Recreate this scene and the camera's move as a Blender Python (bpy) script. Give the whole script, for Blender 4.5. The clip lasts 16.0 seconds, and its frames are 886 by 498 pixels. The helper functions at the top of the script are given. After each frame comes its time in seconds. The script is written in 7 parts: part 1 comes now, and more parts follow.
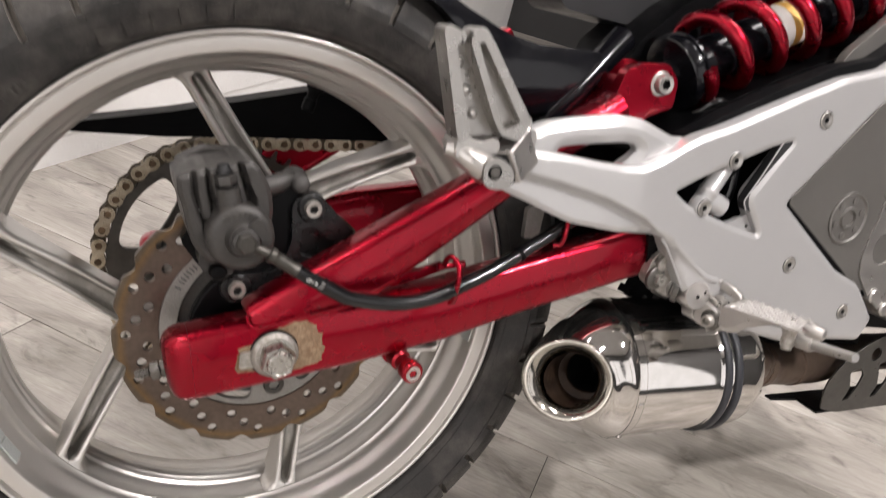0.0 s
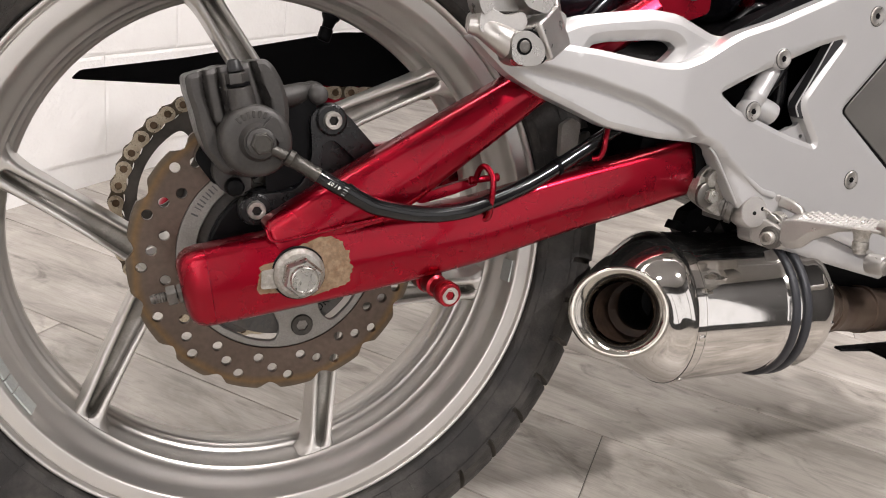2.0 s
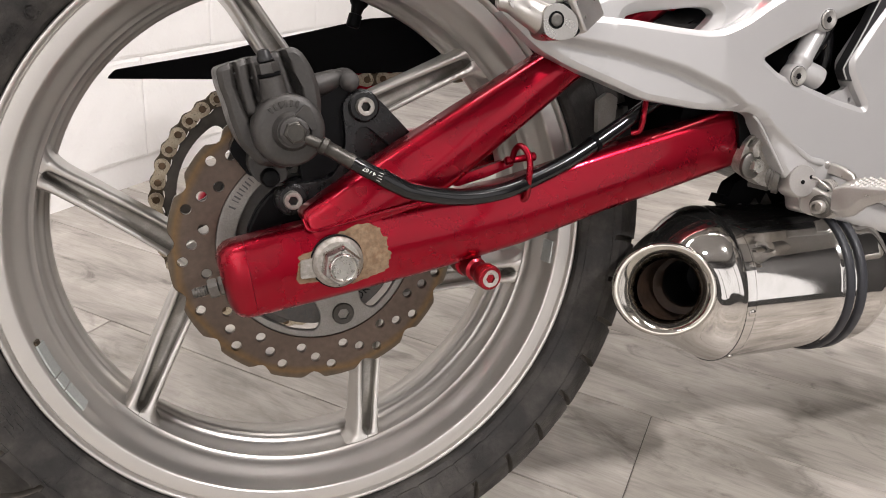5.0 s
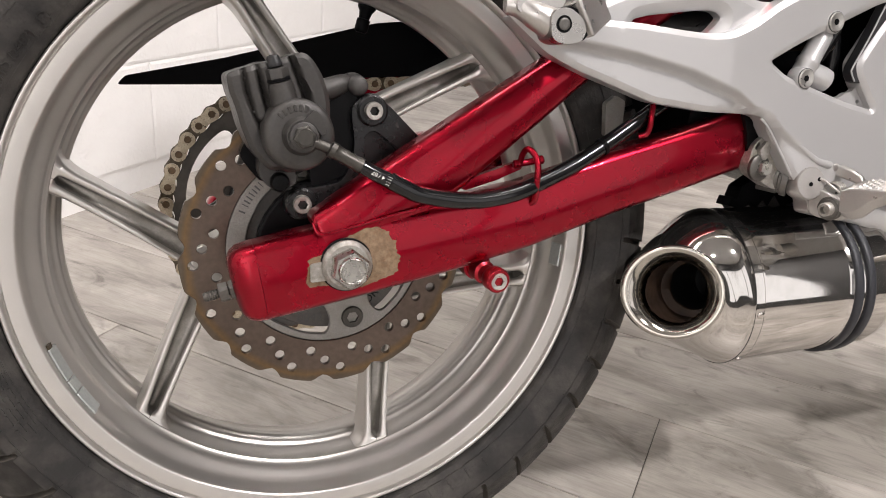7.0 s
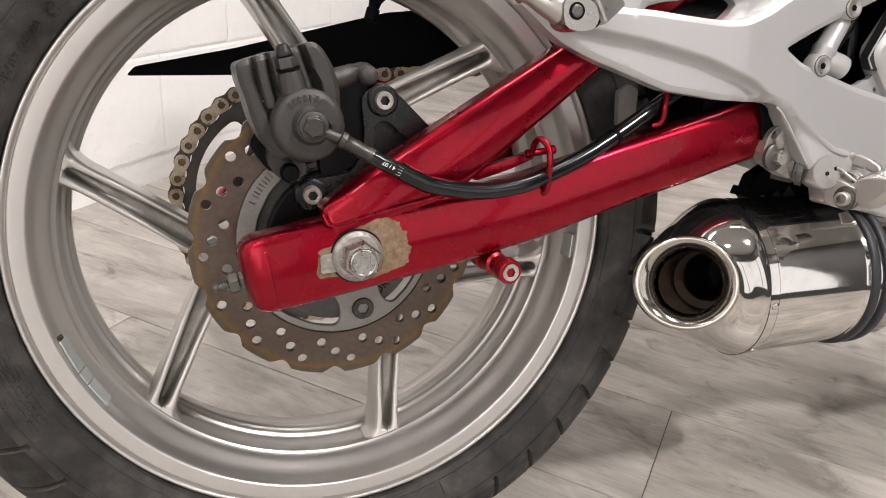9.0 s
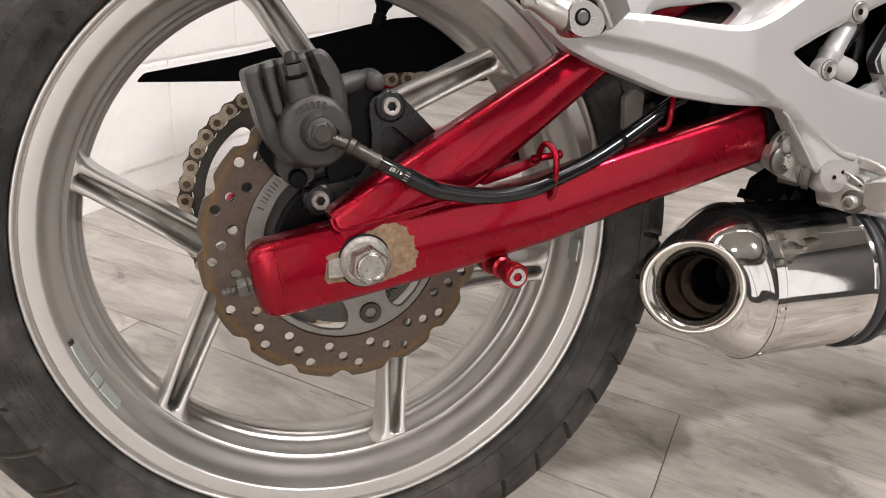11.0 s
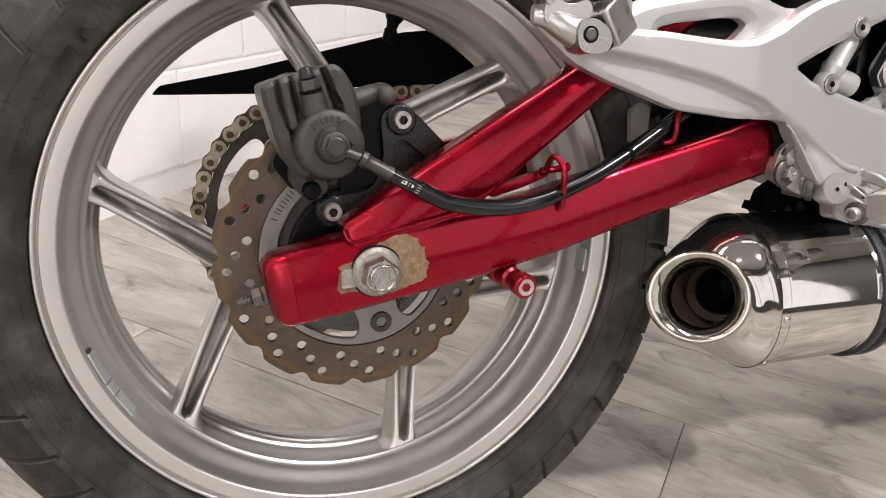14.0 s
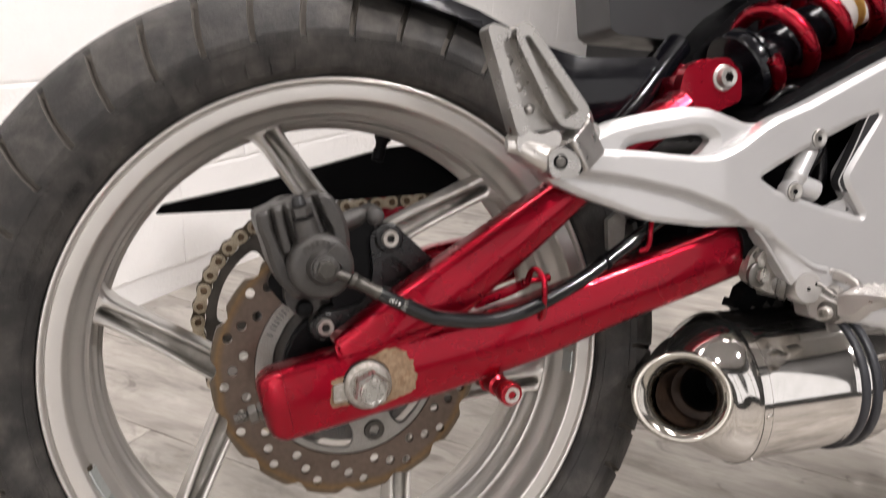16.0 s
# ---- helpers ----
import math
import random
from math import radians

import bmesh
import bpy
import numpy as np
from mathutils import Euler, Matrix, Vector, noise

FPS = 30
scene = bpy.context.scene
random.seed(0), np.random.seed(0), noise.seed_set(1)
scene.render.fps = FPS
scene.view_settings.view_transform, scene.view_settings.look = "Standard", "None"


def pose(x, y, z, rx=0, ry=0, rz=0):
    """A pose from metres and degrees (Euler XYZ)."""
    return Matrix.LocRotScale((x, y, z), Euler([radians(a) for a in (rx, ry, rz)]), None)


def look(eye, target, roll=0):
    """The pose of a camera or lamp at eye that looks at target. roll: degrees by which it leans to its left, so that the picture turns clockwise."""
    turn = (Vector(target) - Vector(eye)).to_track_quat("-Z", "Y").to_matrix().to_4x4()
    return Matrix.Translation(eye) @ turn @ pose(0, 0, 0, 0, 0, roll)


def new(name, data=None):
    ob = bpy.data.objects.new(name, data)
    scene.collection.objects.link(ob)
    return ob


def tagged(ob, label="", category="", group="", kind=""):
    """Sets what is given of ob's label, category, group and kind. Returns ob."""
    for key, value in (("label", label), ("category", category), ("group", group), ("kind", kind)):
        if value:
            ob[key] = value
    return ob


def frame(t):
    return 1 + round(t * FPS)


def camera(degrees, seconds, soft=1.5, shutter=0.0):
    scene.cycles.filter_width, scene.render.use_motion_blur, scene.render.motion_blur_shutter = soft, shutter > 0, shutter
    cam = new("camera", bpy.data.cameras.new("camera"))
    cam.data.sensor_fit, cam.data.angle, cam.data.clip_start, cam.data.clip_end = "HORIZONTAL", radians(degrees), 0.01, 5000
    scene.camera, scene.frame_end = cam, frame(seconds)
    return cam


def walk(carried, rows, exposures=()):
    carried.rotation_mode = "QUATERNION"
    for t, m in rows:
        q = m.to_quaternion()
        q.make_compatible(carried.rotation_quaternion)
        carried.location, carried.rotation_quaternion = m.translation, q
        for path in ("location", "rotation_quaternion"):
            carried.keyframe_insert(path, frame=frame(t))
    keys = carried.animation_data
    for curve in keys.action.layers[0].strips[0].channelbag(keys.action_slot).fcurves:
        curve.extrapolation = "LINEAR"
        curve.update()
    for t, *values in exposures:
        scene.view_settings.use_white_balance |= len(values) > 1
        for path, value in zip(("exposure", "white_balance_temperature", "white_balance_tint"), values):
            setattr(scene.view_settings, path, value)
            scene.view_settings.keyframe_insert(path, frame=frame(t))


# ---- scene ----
from mathutils import geometry

# The motorcycle's own frame: x ahead, y to its left, z up, origin on the rear axle. It leans on its side stand.
UP = Vector((0.02, -0.205, 1.0)).normalized()
AHEAD = (Vector((1, 0, 0)) - UP.x * UP).normalized()
ASIDE = UP.cross(AHEAD)
AXLE_HEIGHT = 0.235 * math.hypot(UP.x, UP.z) + 0.085
BIKE = Matrix(((*AHEAD, 0), (*ASIDE, 0), (*UP, AXLE_HEIGHT), (0, 0, 0, 1)))

cam = camera(61.18, 16.0, soft=1.0, shutter=0.5)
# seconds, place in the motorcycle's frame, yaw, pitch, roll
ROWS = [
    (0.0, -0.1259, -0.6474, 0.2517, -26.54, -16.48, 7.52),
    (0.2, -0.1185, -0.6478, 0.2044, -26.25, -15.25, 6.62),
    (0.5, -0.1169, -0.6473, 0.1628, -26.50, -14.34, 5.71),
    (1.0, -0.1216, -0.6436, 0.1438, -25.44, -12.85, 4.58),
    (1.5, -0.1119, -0.6371, 0.1413, -24.54, -12.38, 3.82),
    (2.0, -0.1099, -0.6375, 0.1372, -23.55, -12.69, 3.14),
    (2.5, -0.1070, -0.6350, 0.1338, -22.74, -13.03, 2.48),
    (3.0, -0.1084, -0.6320, 0.1320, -22.03, -13.46, 1.80),
    (3.5, -0.1090, -0.6289, 0.1307, -21.47, -13.71, 1.18),
    (4.0, -0.1056, -0.6293, 0.1313, -21.05, -13.84, 0.68),
    (6.5, -0.1088, -0.6369, 0.1344, -20.06, -13.50, -0.17),
    (7.0, -0.1089, -0.6341, 0.1338, -19.94, -13.52, -0.15),
    (7.5, -0.1074, -0.6304, 0.1320, -19.80, -13.59, -0.14),
    (8.0, -0.1074, -0.6298, 0.1318, -19.59, -13.81, -0.23),
    (8.5, -0.1101, -0.6311, 0.1312, -19.36, -13.96, -0.33),
    (9.0, -0.1086, -0.6300, 0.1318, -19.18, -14.11, -0.44),
    (11.5, -0.1094, -0.6347, 0.1350, -18.49, -13.71, -0.71),
    (12.0, -0.1112, -0.6369, 0.1370, -18.43, -13.56, -0.71),
    (12.5, -0.1122, -0.6338, 0.1356, -18.40, -13.49, -0.70),
    (13.0, -0.1137, -0.6325, 0.1354, -18.33, -13.44, -0.68),
    (13.5, -0.1175, -0.6356, 0.1361, -18.32, -13.45, -0.68),
    (14.0, -0.1170, -0.6401, 0.1389, -18.35, -13.33, -0.66),
    (14.5, -0.1141, -0.6425, 0.1402, -18.35, -13.07, -0.78),
    (15.0, -0.1129, -0.6425, 0.1422, -18.35, -11.99, -1.09),
    (15.5, -0.1133, -0.6471, 0.1465, -18.25, -10.57, -1.48),
    (15.8, -0.1137, -0.6626, 0.1542, -18.28, -8.84, -1.85),
    (16.0, -0.1119, -0.6663, 0.1711, -18.27, -7.48, -2.13),
]


def eye(x, y, z, yaw, pitch, roll):
    a, b = radians(yaw), radians(pitch)
    ahead = Vector((-math.sin(a) * math.cos(b), math.cos(a) * math.cos(b), math.sin(b)))
    return look((x, y, z), Vector((x, y, z)) + ahead, roll)


walk(cam, [(t, BIKE @ eye(*row)) for t, *row in ROWS])

# ---- world and light ----
world = bpy.data.worlds.new("world")
scene.world = world
world.use_nodes = True
world.node_tree.nodes["Background"].inputs[0].default_value = (0.75, 0.85, 1.0, 1)
world.node_tree.nodes["Background"].inputs[1].default_value = 0.05
scene.view_settings.exposure = 0.0


# ---- helpers ----
def mesh(bm, name, smooth=40):
    me = bpy.data.meshes.new(name)
    bmesh.ops.recalc_face_normals(bm, faces=bm.faces)
    for f in bm.faces:
        f.smooth = True
    bm.edges.ensure_lookup_table()
    for e in bm.edges:
        e.smooth = len(e.link_faces) == 2 and e.calc_face_angle(0) < radians(smooth) and not e.seam
    bm.to_mesh(me)
    bm.free()
    return me


def part(name, bm, material, parent, label="", bevel=0.0, segments=2, smooth=40):
    ob = new(name, mesh(bm, name, smooth))
    ob.data.materials.append(material)
    ob.parent = parent
    if label:
        tagged(ob, label)
    if bevel:
        mod = ob.modifiers.new("bevel", "BEVEL")
        mod.width, mod.segments, mod.limit_method, mod.angle_limit = bevel, segments, "ANGLE", radians(38)
        mod.use_clamp_overlap = True
        mod.harden_normals = False
    return ob


def thing(name, label, category, m=None, group=""):
    ob = new(name)
    ob.empty_display_size = 0.05
    if m:
        ob.matrix_basis = m
    return tagged(ob, label, category, group)


def loft(bm, rings, closed=True, caps=False):
    """Faces between rings of points that have the same count."""
    vs = [[bm.verts.new(p) for p in ring] for ring in rings]
    n = len(vs[0])
    for a, b in zip(vs, vs[1:]):
        for i in range(n if closed else n - 1):
            j = (i + 1) % n
            bm.faces.new((a[i], a[j], b[j], b[i]))
    if caps:
        bm.faces.new(vs[0])
        bm.faces.new(vs[-1])
    return vs


def frame_of(d):
    """Two directions square to d."""
    d = Vector(d).normalized()
    side = Vector((0, 0, 1)) if abs(d.z) < 0.9 else Vector((1, 0, 0))
    u = d.cross(side).normalized()
    return d, u, d.cross(u)


def ring(c, d, r, n, turn=0.0, flat=1.0):
    _, u, v = frame_of(d)
    return [Vector(c) + r * (math.cos(a) * u + flat * math.sin(a) * v) for a in (2 * math.pi * i / n + turn for i in range(n))]


def turned(c, d, profile, n=32, bm=None, caps=True):
    """A body of revolution round the axis d through c: profile of (along, radius)."""
    bm = bm or bmesh.new()
    d = Vector(d).normalized()
    rings = [ring(Vector(c) + d * s, d, max(r, 1e-5), n) for s, r in profile]
    loft(bm, rings, caps=caps)
    return bm


def lathe(profile, n, bm=None, shut=False):
    """A body round the wheel's axis: profile of (radius, y)."""
    bm = bm or bmesh.new()
    rings = [[(r * math.cos(a), y, r * math.sin(a)) for a in (2 * math.pi * i / n for i in range(n))] for r, y in profile]
    if shut:
        rings.append(rings[0])
    loft(bm, rings)
    if shut:
        bmesh.ops.remove_doubles(bm, verts=bm.verts, dist=1e-6)
    return bm


def rounded(points, r, n=4):
    """A polygon with its corners rounded; r is one radius or one for each corner."""
    out, m = [], len(points)
    for i, p in enumerate(points):
        p, a, b = Vector(p[:2]), Vector(points[i - 1][:2]), Vector(points[(i + 1) % m][:2])
        q = r[i] if isinstance(r, (list, tuple)) else r
        cut = min(q, (a - p).length * 0.48, (b - p).length * 0.48)
        s, e = p + (a - p).normalized() * cut, p + (b - p).normalized() * cut
        for k in range(n + 1):
            t = k / n
            out.append(tuple((1 - t) ** 2 * s + 2 * t * (1 - t) * p + t * t * e))
    return out


def circle(x, z, r, n=16, turn=0.0):
    return [(x + r * math.cos(2 * math.pi * i / n + turn), z + r * math.sin(2 * math.pi * i / n + turn)) for i in range(n)]


def inside(p, poly):
    hit = False
    for (x1, z1), (x2, z2) in zip(poly, poly[1:] + poly[:1]):
        if (z1 > p[1]) != (z2 > p[1]) and p[0] < (x2 - x1) * (p[1] - z1) / (z2 - z1) + x1:
            hit = not hit
    return hit


def edge_distance(points, loops):
    """How far each point lies from the nearest edge of the loops."""
    p = np.array(points)[:, None, :]
    a = np.concatenate([np.array(lp) for lp in loops])[None]
    b = np.concatenate([np.roll(np.array(lp), -1, 0) for lp in loops])[None]
    t = (((p - a) * (b - a)).sum(-1) / np.maximum(((b - a) ** 2).sum(-1), 1e-12)).clip(0, 1)
    return np.sqrt(((a + t[..., None] * (b - a) - p) ** 2).sum(-1).min(1))


def domed(outline, holes, base, thick, width, drop, grid, bm=None, lines=()):
    """A plate whose front rolls off by drop towards every edge, over the given width; base is its front's y."""
    loops, pts, edges = [list(outline), *[list(h) for h in holes]], [], []
    for lp in loops:
        first = len(pts)
        pts += lp
        edges += [(first + i, first + (i + 1) % len(lp)) for i in range(len(lp))]
    extra = []
    for lp in loops:
        m = len(lp)
        for i in range(m):
            a, p, c = Vector(lp[i - 1]), Vector(lp[i]), Vector(lp[(i + 1) % m])
            for q, tang in ((p, c - a), ((p + c) / 2, c - p)):
                if tang.length < 1e-9:
                    continue
                nrm = Vector((-tang.y, tang.x)).normalized()
                for k in (0.10, 0.28, 0.55, 0.95):
                    for sgn in (1, -1):
                        e = q + nrm * (sgn * width * k)
                        extra.append((tuple(e), width * k))
    xs, zs = [p[0] for p in outline], [p[1] for p in outline]
    for i in range(int((max(xs) - min(xs)) / grid) + 1):
        for j in range(int((max(zs) - min(zs)) / grid) + 1):
            extra.append(((min(xs) + (i + 0.5 * (j % 2)) * grid, min(zs) + j * grid), width * 1.05))
    near = edge_distance([e for e, _ in extra], loops)
    taken, crisp = set(), []
    for (e, want), dist in zip(extra, near):
        key = (round(e[0] / 0.0011), round(e[1] / 0.0011))
        if dist > want * 0.93 and key not in taken and inside(e, loops[0]) and not any(inside(e, h) for h in loops[1:]):
            taken.add(key)
            if abs(want - width * 0.95) < 1e-9:
                crisp.append(len(pts))
            pts.append(e)
    for i, j in zip(crisp, crisp[1:]):
        gap = (Vector(pts[i]) - Vector(pts[j])).length
        mid = ((pts[i][0] + pts[j][0]) / 2, (pts[i][1] + pts[j][1]) / 2)
        if gap < 0.03 and edge_distance([mid], loops)[0] > width * 0.9:
            edges.append((i, j))
    if lines:
        fixed = np.array([q for ln in lines for q in ln])
        bound = sum(len(lp) for lp in loops)
        keep = [i for i, q in enumerate(pts) if i < bound or np.min(np.hypot(fixed[:, 0] - q[0], fixed[:, 1] - q[1])) > 0.0019]
        where = {old: k for k, old in enumerate(keep)}
        pts, edges = [pts[i] for i in keep], [(where[i], where[j]) for i, j in edges if i in where and j in where]
        for ln in lines:
            dist, last = edge_distance(ln, loops), None
            for q, d in zip(ln, dist):
                if d < width * 1.1 or not inside(q, loops[0]) or any(inside(q, h) for h in loops[1:]):
                    last = None
                    continue
                pts.append(tuple(q))
                if last is not None:
                    edges.append((last, len(pts) - 1))
                last = len(pts) - 1
    co, ed, fa, *_ = geometry.delaunay_2d_cdt([Vector(p) for p in pts], edges, [], 4, 1e-7)
    fa = [f for f in fa if not any(inside((sum(co[i].x for i in f) / len(f), sum(co[i].y for i in f) / len(f)), h) for h in loops[1:])]
    far = edge_distance([tuple(c) for c in co], loops)
    bm = bm or bmesh.new()
    a, b = [], []
    for c, dist in zip(co, far):
        k = max(0.0, 1 - dist / width)
        y = base(c.x, c.y) if callable(base) else base
        a.append(bm.verts.new((c.x, y + drop * (0.75 * k + 0.25 * (1 - math.sqrt(max(0.0, 1 - k * k)))), c.y)))
        b.append(bm.verts.new((c.x, y + thick, c.y)))
    count = {}
    for f in fa:
        bm.faces.new([a[i] for i in f])
        bm.faces.new([b[i] for i in reversed(f)])
        for i, j in zip(f, f[1:] + f[:1]):
            count[frozenset((i, j))] = count.get(frozenset((i, j)), 0) + 1
    for pair, n in count.items():
        if n == 1:
            i, j = pair
            bm.faces.new((a[i], a[j], b[j], b[i]))
    ridge = {v for v, dist in zip(a, far) if abs(dist - width * 0.95) < width * 0.06}
    rim_line = {v for v, dist in zip(a, far) if dist < 1e-6}
    for e in bm.edges:
        e.seam = all(v in ridge for v in e.verts) or all(v in rim_line for v in e.verts)
    loose = {v for f in bm.faces for v in f.verts}
    for v in [v for v in bm.verts if v not in loose]:
        bm.verts.remove(v)
    return bm


def plate(outline, front, back, holes=(), grid=0.0, bm=None):
    """A plate in the x-z plane with holes; front and back are y, or functions of x and z."""
    bm = bm or bmesh.new()
    loops, pts, edges = [list(outline), *[list(h) for h in holes]], [], []
    for lp in loops:
        base = len(pts)
        pts += lp
        edges += [(base + i, base + (i + 1) % len(lp)) for i in range(len(lp))]
    if grid:
        xs, zs = [p[0] for p in outline], [p[1] for p in outline]
        for i in range(int((max(xs) - min(xs)) / grid)):
            for j in range(int((max(zs) - min(zs)) / grid)):
                p = (min(xs) + (i + 0.5 + 0.5 * (j % 2)) * grid, min(zs) + (j + 0.5) * grid)
                near = min((p[0] - q[0]) ** 2 + (p[1] - q[1]) ** 2 for lp in loops for q in lp)
                if near > (0.35 * grid) ** 2 and inside(p, loops[0]) and not any(inside(p, h) for h in loops[1:]):
                    pts.append(p)
    co, ed, fa, *_ = geometry.delaunay_2d_cdt([Vector(p) for p in pts], edges, [], 4, 1e-7)
    fa = [f for f in fa if not any(inside((sum(co[i].x for i in f) / len(f), sum(co[i].y for i in f) / len(f)), h) for h in loops[1:])]
    fy = front if callable(front) else (lambda x, z: front)
    by = back if callable(back) else (lambda x, z: back)
    a = [bm.verts.new((p.x, fy(p.x, p.y), p.y)) for p in co]
    b = [bm.verts.new((p.x, by(p.x, p.y), p.y)) for p in co]
    count = {}
    for f in fa:
        bm.faces.new([a[i] for i in f])
        bm.faces.new([b[i] for i in reversed(f)])
        for i, j in zip(f, f[1:] + f[:1]):
            count[frozenset((i, j))] = count.get(frozenset((i, j)), 0) + 1
    for key, c in count.items():
        if c == 1:
            i, j = key
            bm.faces.new((a[i], a[j], b[j], b[i]))
    used = {v for f in bm.faces for v in f.verts}
    for v in [v for v in bm.verts if v not in used]:
        bm.verts.remove(v)
    return bm


def smooth_path(points, steps=8):
    """A Catmull-Rom curve through the points."""
    ps = [Vector(p) for p in points]
    ps = [2 * ps[0] - ps[1], *ps, 2 * ps[-1] - ps[-2]]
    out = []
    for i in range(1, len(ps) - 2):
        a, b, c, d = ps[i - 1 : i + 3]
        for k in range(steps):
            t = k / steps
            out.append(0.5 * (2 * b + (c - a) * t + (2 * a - 5 * b + 4 * c - d) * t * t + (3 * b - a - 3 * c + d) * t**3))
    out.append(ps[-2])
    return out


def tube(points, r, n=12, steps=8, bm=None, flat=1.0):
    bm = bm or bmesh.new()
    ps = smooth_path(points, steps) if steps > 1 else [Vector(p) for p in points]
    rings, u = [], None
    for i, p in enumerate(ps):
        d = (ps[min(i + 1, len(ps) - 1)] - ps[max(i - 1, 0)]).normalized()
        u = frame_of(d)[1] if u is None else (u - d * u.dot(d)).normalized()
        v = d.cross(u)
        q = r(i / (len(ps) - 1)) if callable(r) else r
        rings.append([p + q * (math.cos(2 * math.pi * k / n) * u + flat * math.sin(2 * math.pi * k / n) * v) for k in range(n)])
    loft(bm, rings, caps=True)
    return bm


def block(lo, hi, bm=None):
    bm = bm or bmesh.new()
    vs = [bm.verts.new((x, y, z)) for x in (lo[0], hi[0]) for y in (lo[1], hi[1]) for z in (lo[2], hi[2])]
    for f in ((0, 1, 3, 2), (4, 6, 7, 5), (0, 4, 5, 1), (2, 3, 7, 6), (0, 2, 6, 4), (1, 5, 7, 3)):
        bm.faces.new([vs[i] for i in f])
    return bm


def hexagon(c, d, across, h, bm=None, turn=0.0):
    bm = bm or bmesh.new()
    d = Vector(d).normalized()
    r = across / math.sqrt(3)
    loft(bm, [ring(Vector(c), d, r, 6, turn), ring(Vector(c) + d * h * 0.85, d, r, 6, turn), ring(Vector(c) + d * h, d, r * 0.9, 6, turn)], caps=True)
    return bm


def slab(points, d, thick, bm=None):
    """A flat polygon given by its corners, thickened along d."""
    bm = bm or bmesh.new()
    d = Vector(d).normalized() * thick
    loft(bm, [[Vector(p) for p in points], [Vector(p) + d for p in points]], caps=True)
    return bm


def socket_screw(name, c, r, h, material, parent, label="", collar=0.0):
    """A round-headed screw with a hexagon socket, facing -y at c."""
    bm = bmesh.new()
    n, x, y, z = 24, *c
    loops = [[(x + q * math.cos(2 * math.pi * i / n), yy, z + q * math.sin(2 * math.pi * i / n)) for i in range(n)]
             for q, yy in ((r, y + h), (r, y + 0.0012), (r * 0.93, y), (r * 0.56, y))]
    hexes = []
    for q, yy in ((0.5, y + 0.0002), (0.5, y + h * 0.7)):
        pts = []
        for i in range(n):
            a = 2 * math.pi * i / n
            k = math.cos(math.pi / 6) / math.cos((a % (math.pi / 3)) - math.pi / 6)
            pts.append((x + r * q * k * math.cos(a) * 1.08, yy, z + r * q * k * math.sin(a) * 1.08))
        hexes.append(pts)
    vs = loft(bm, loops + hexes)
    sunk = bm.faces.new(vs[-1])
    sunk.material_index = 1
    for f in bm.faces:
        if all(v in vs[-1] or v in vs[-2] for v in f.verts):
            f.material_index = 1
    bm.faces.new(vs[0])
    if collar:
        turned((x, y + h, z), (0, -1, 0), [(0, collar), (0.0012, collar), (0.0018, collar * 0.93), (0.0018, r * 0.95)], 24, bm)
    ob = part(name, bm, material, parent, label)
    ob.data.materials.append(socket_grey)
    return ob


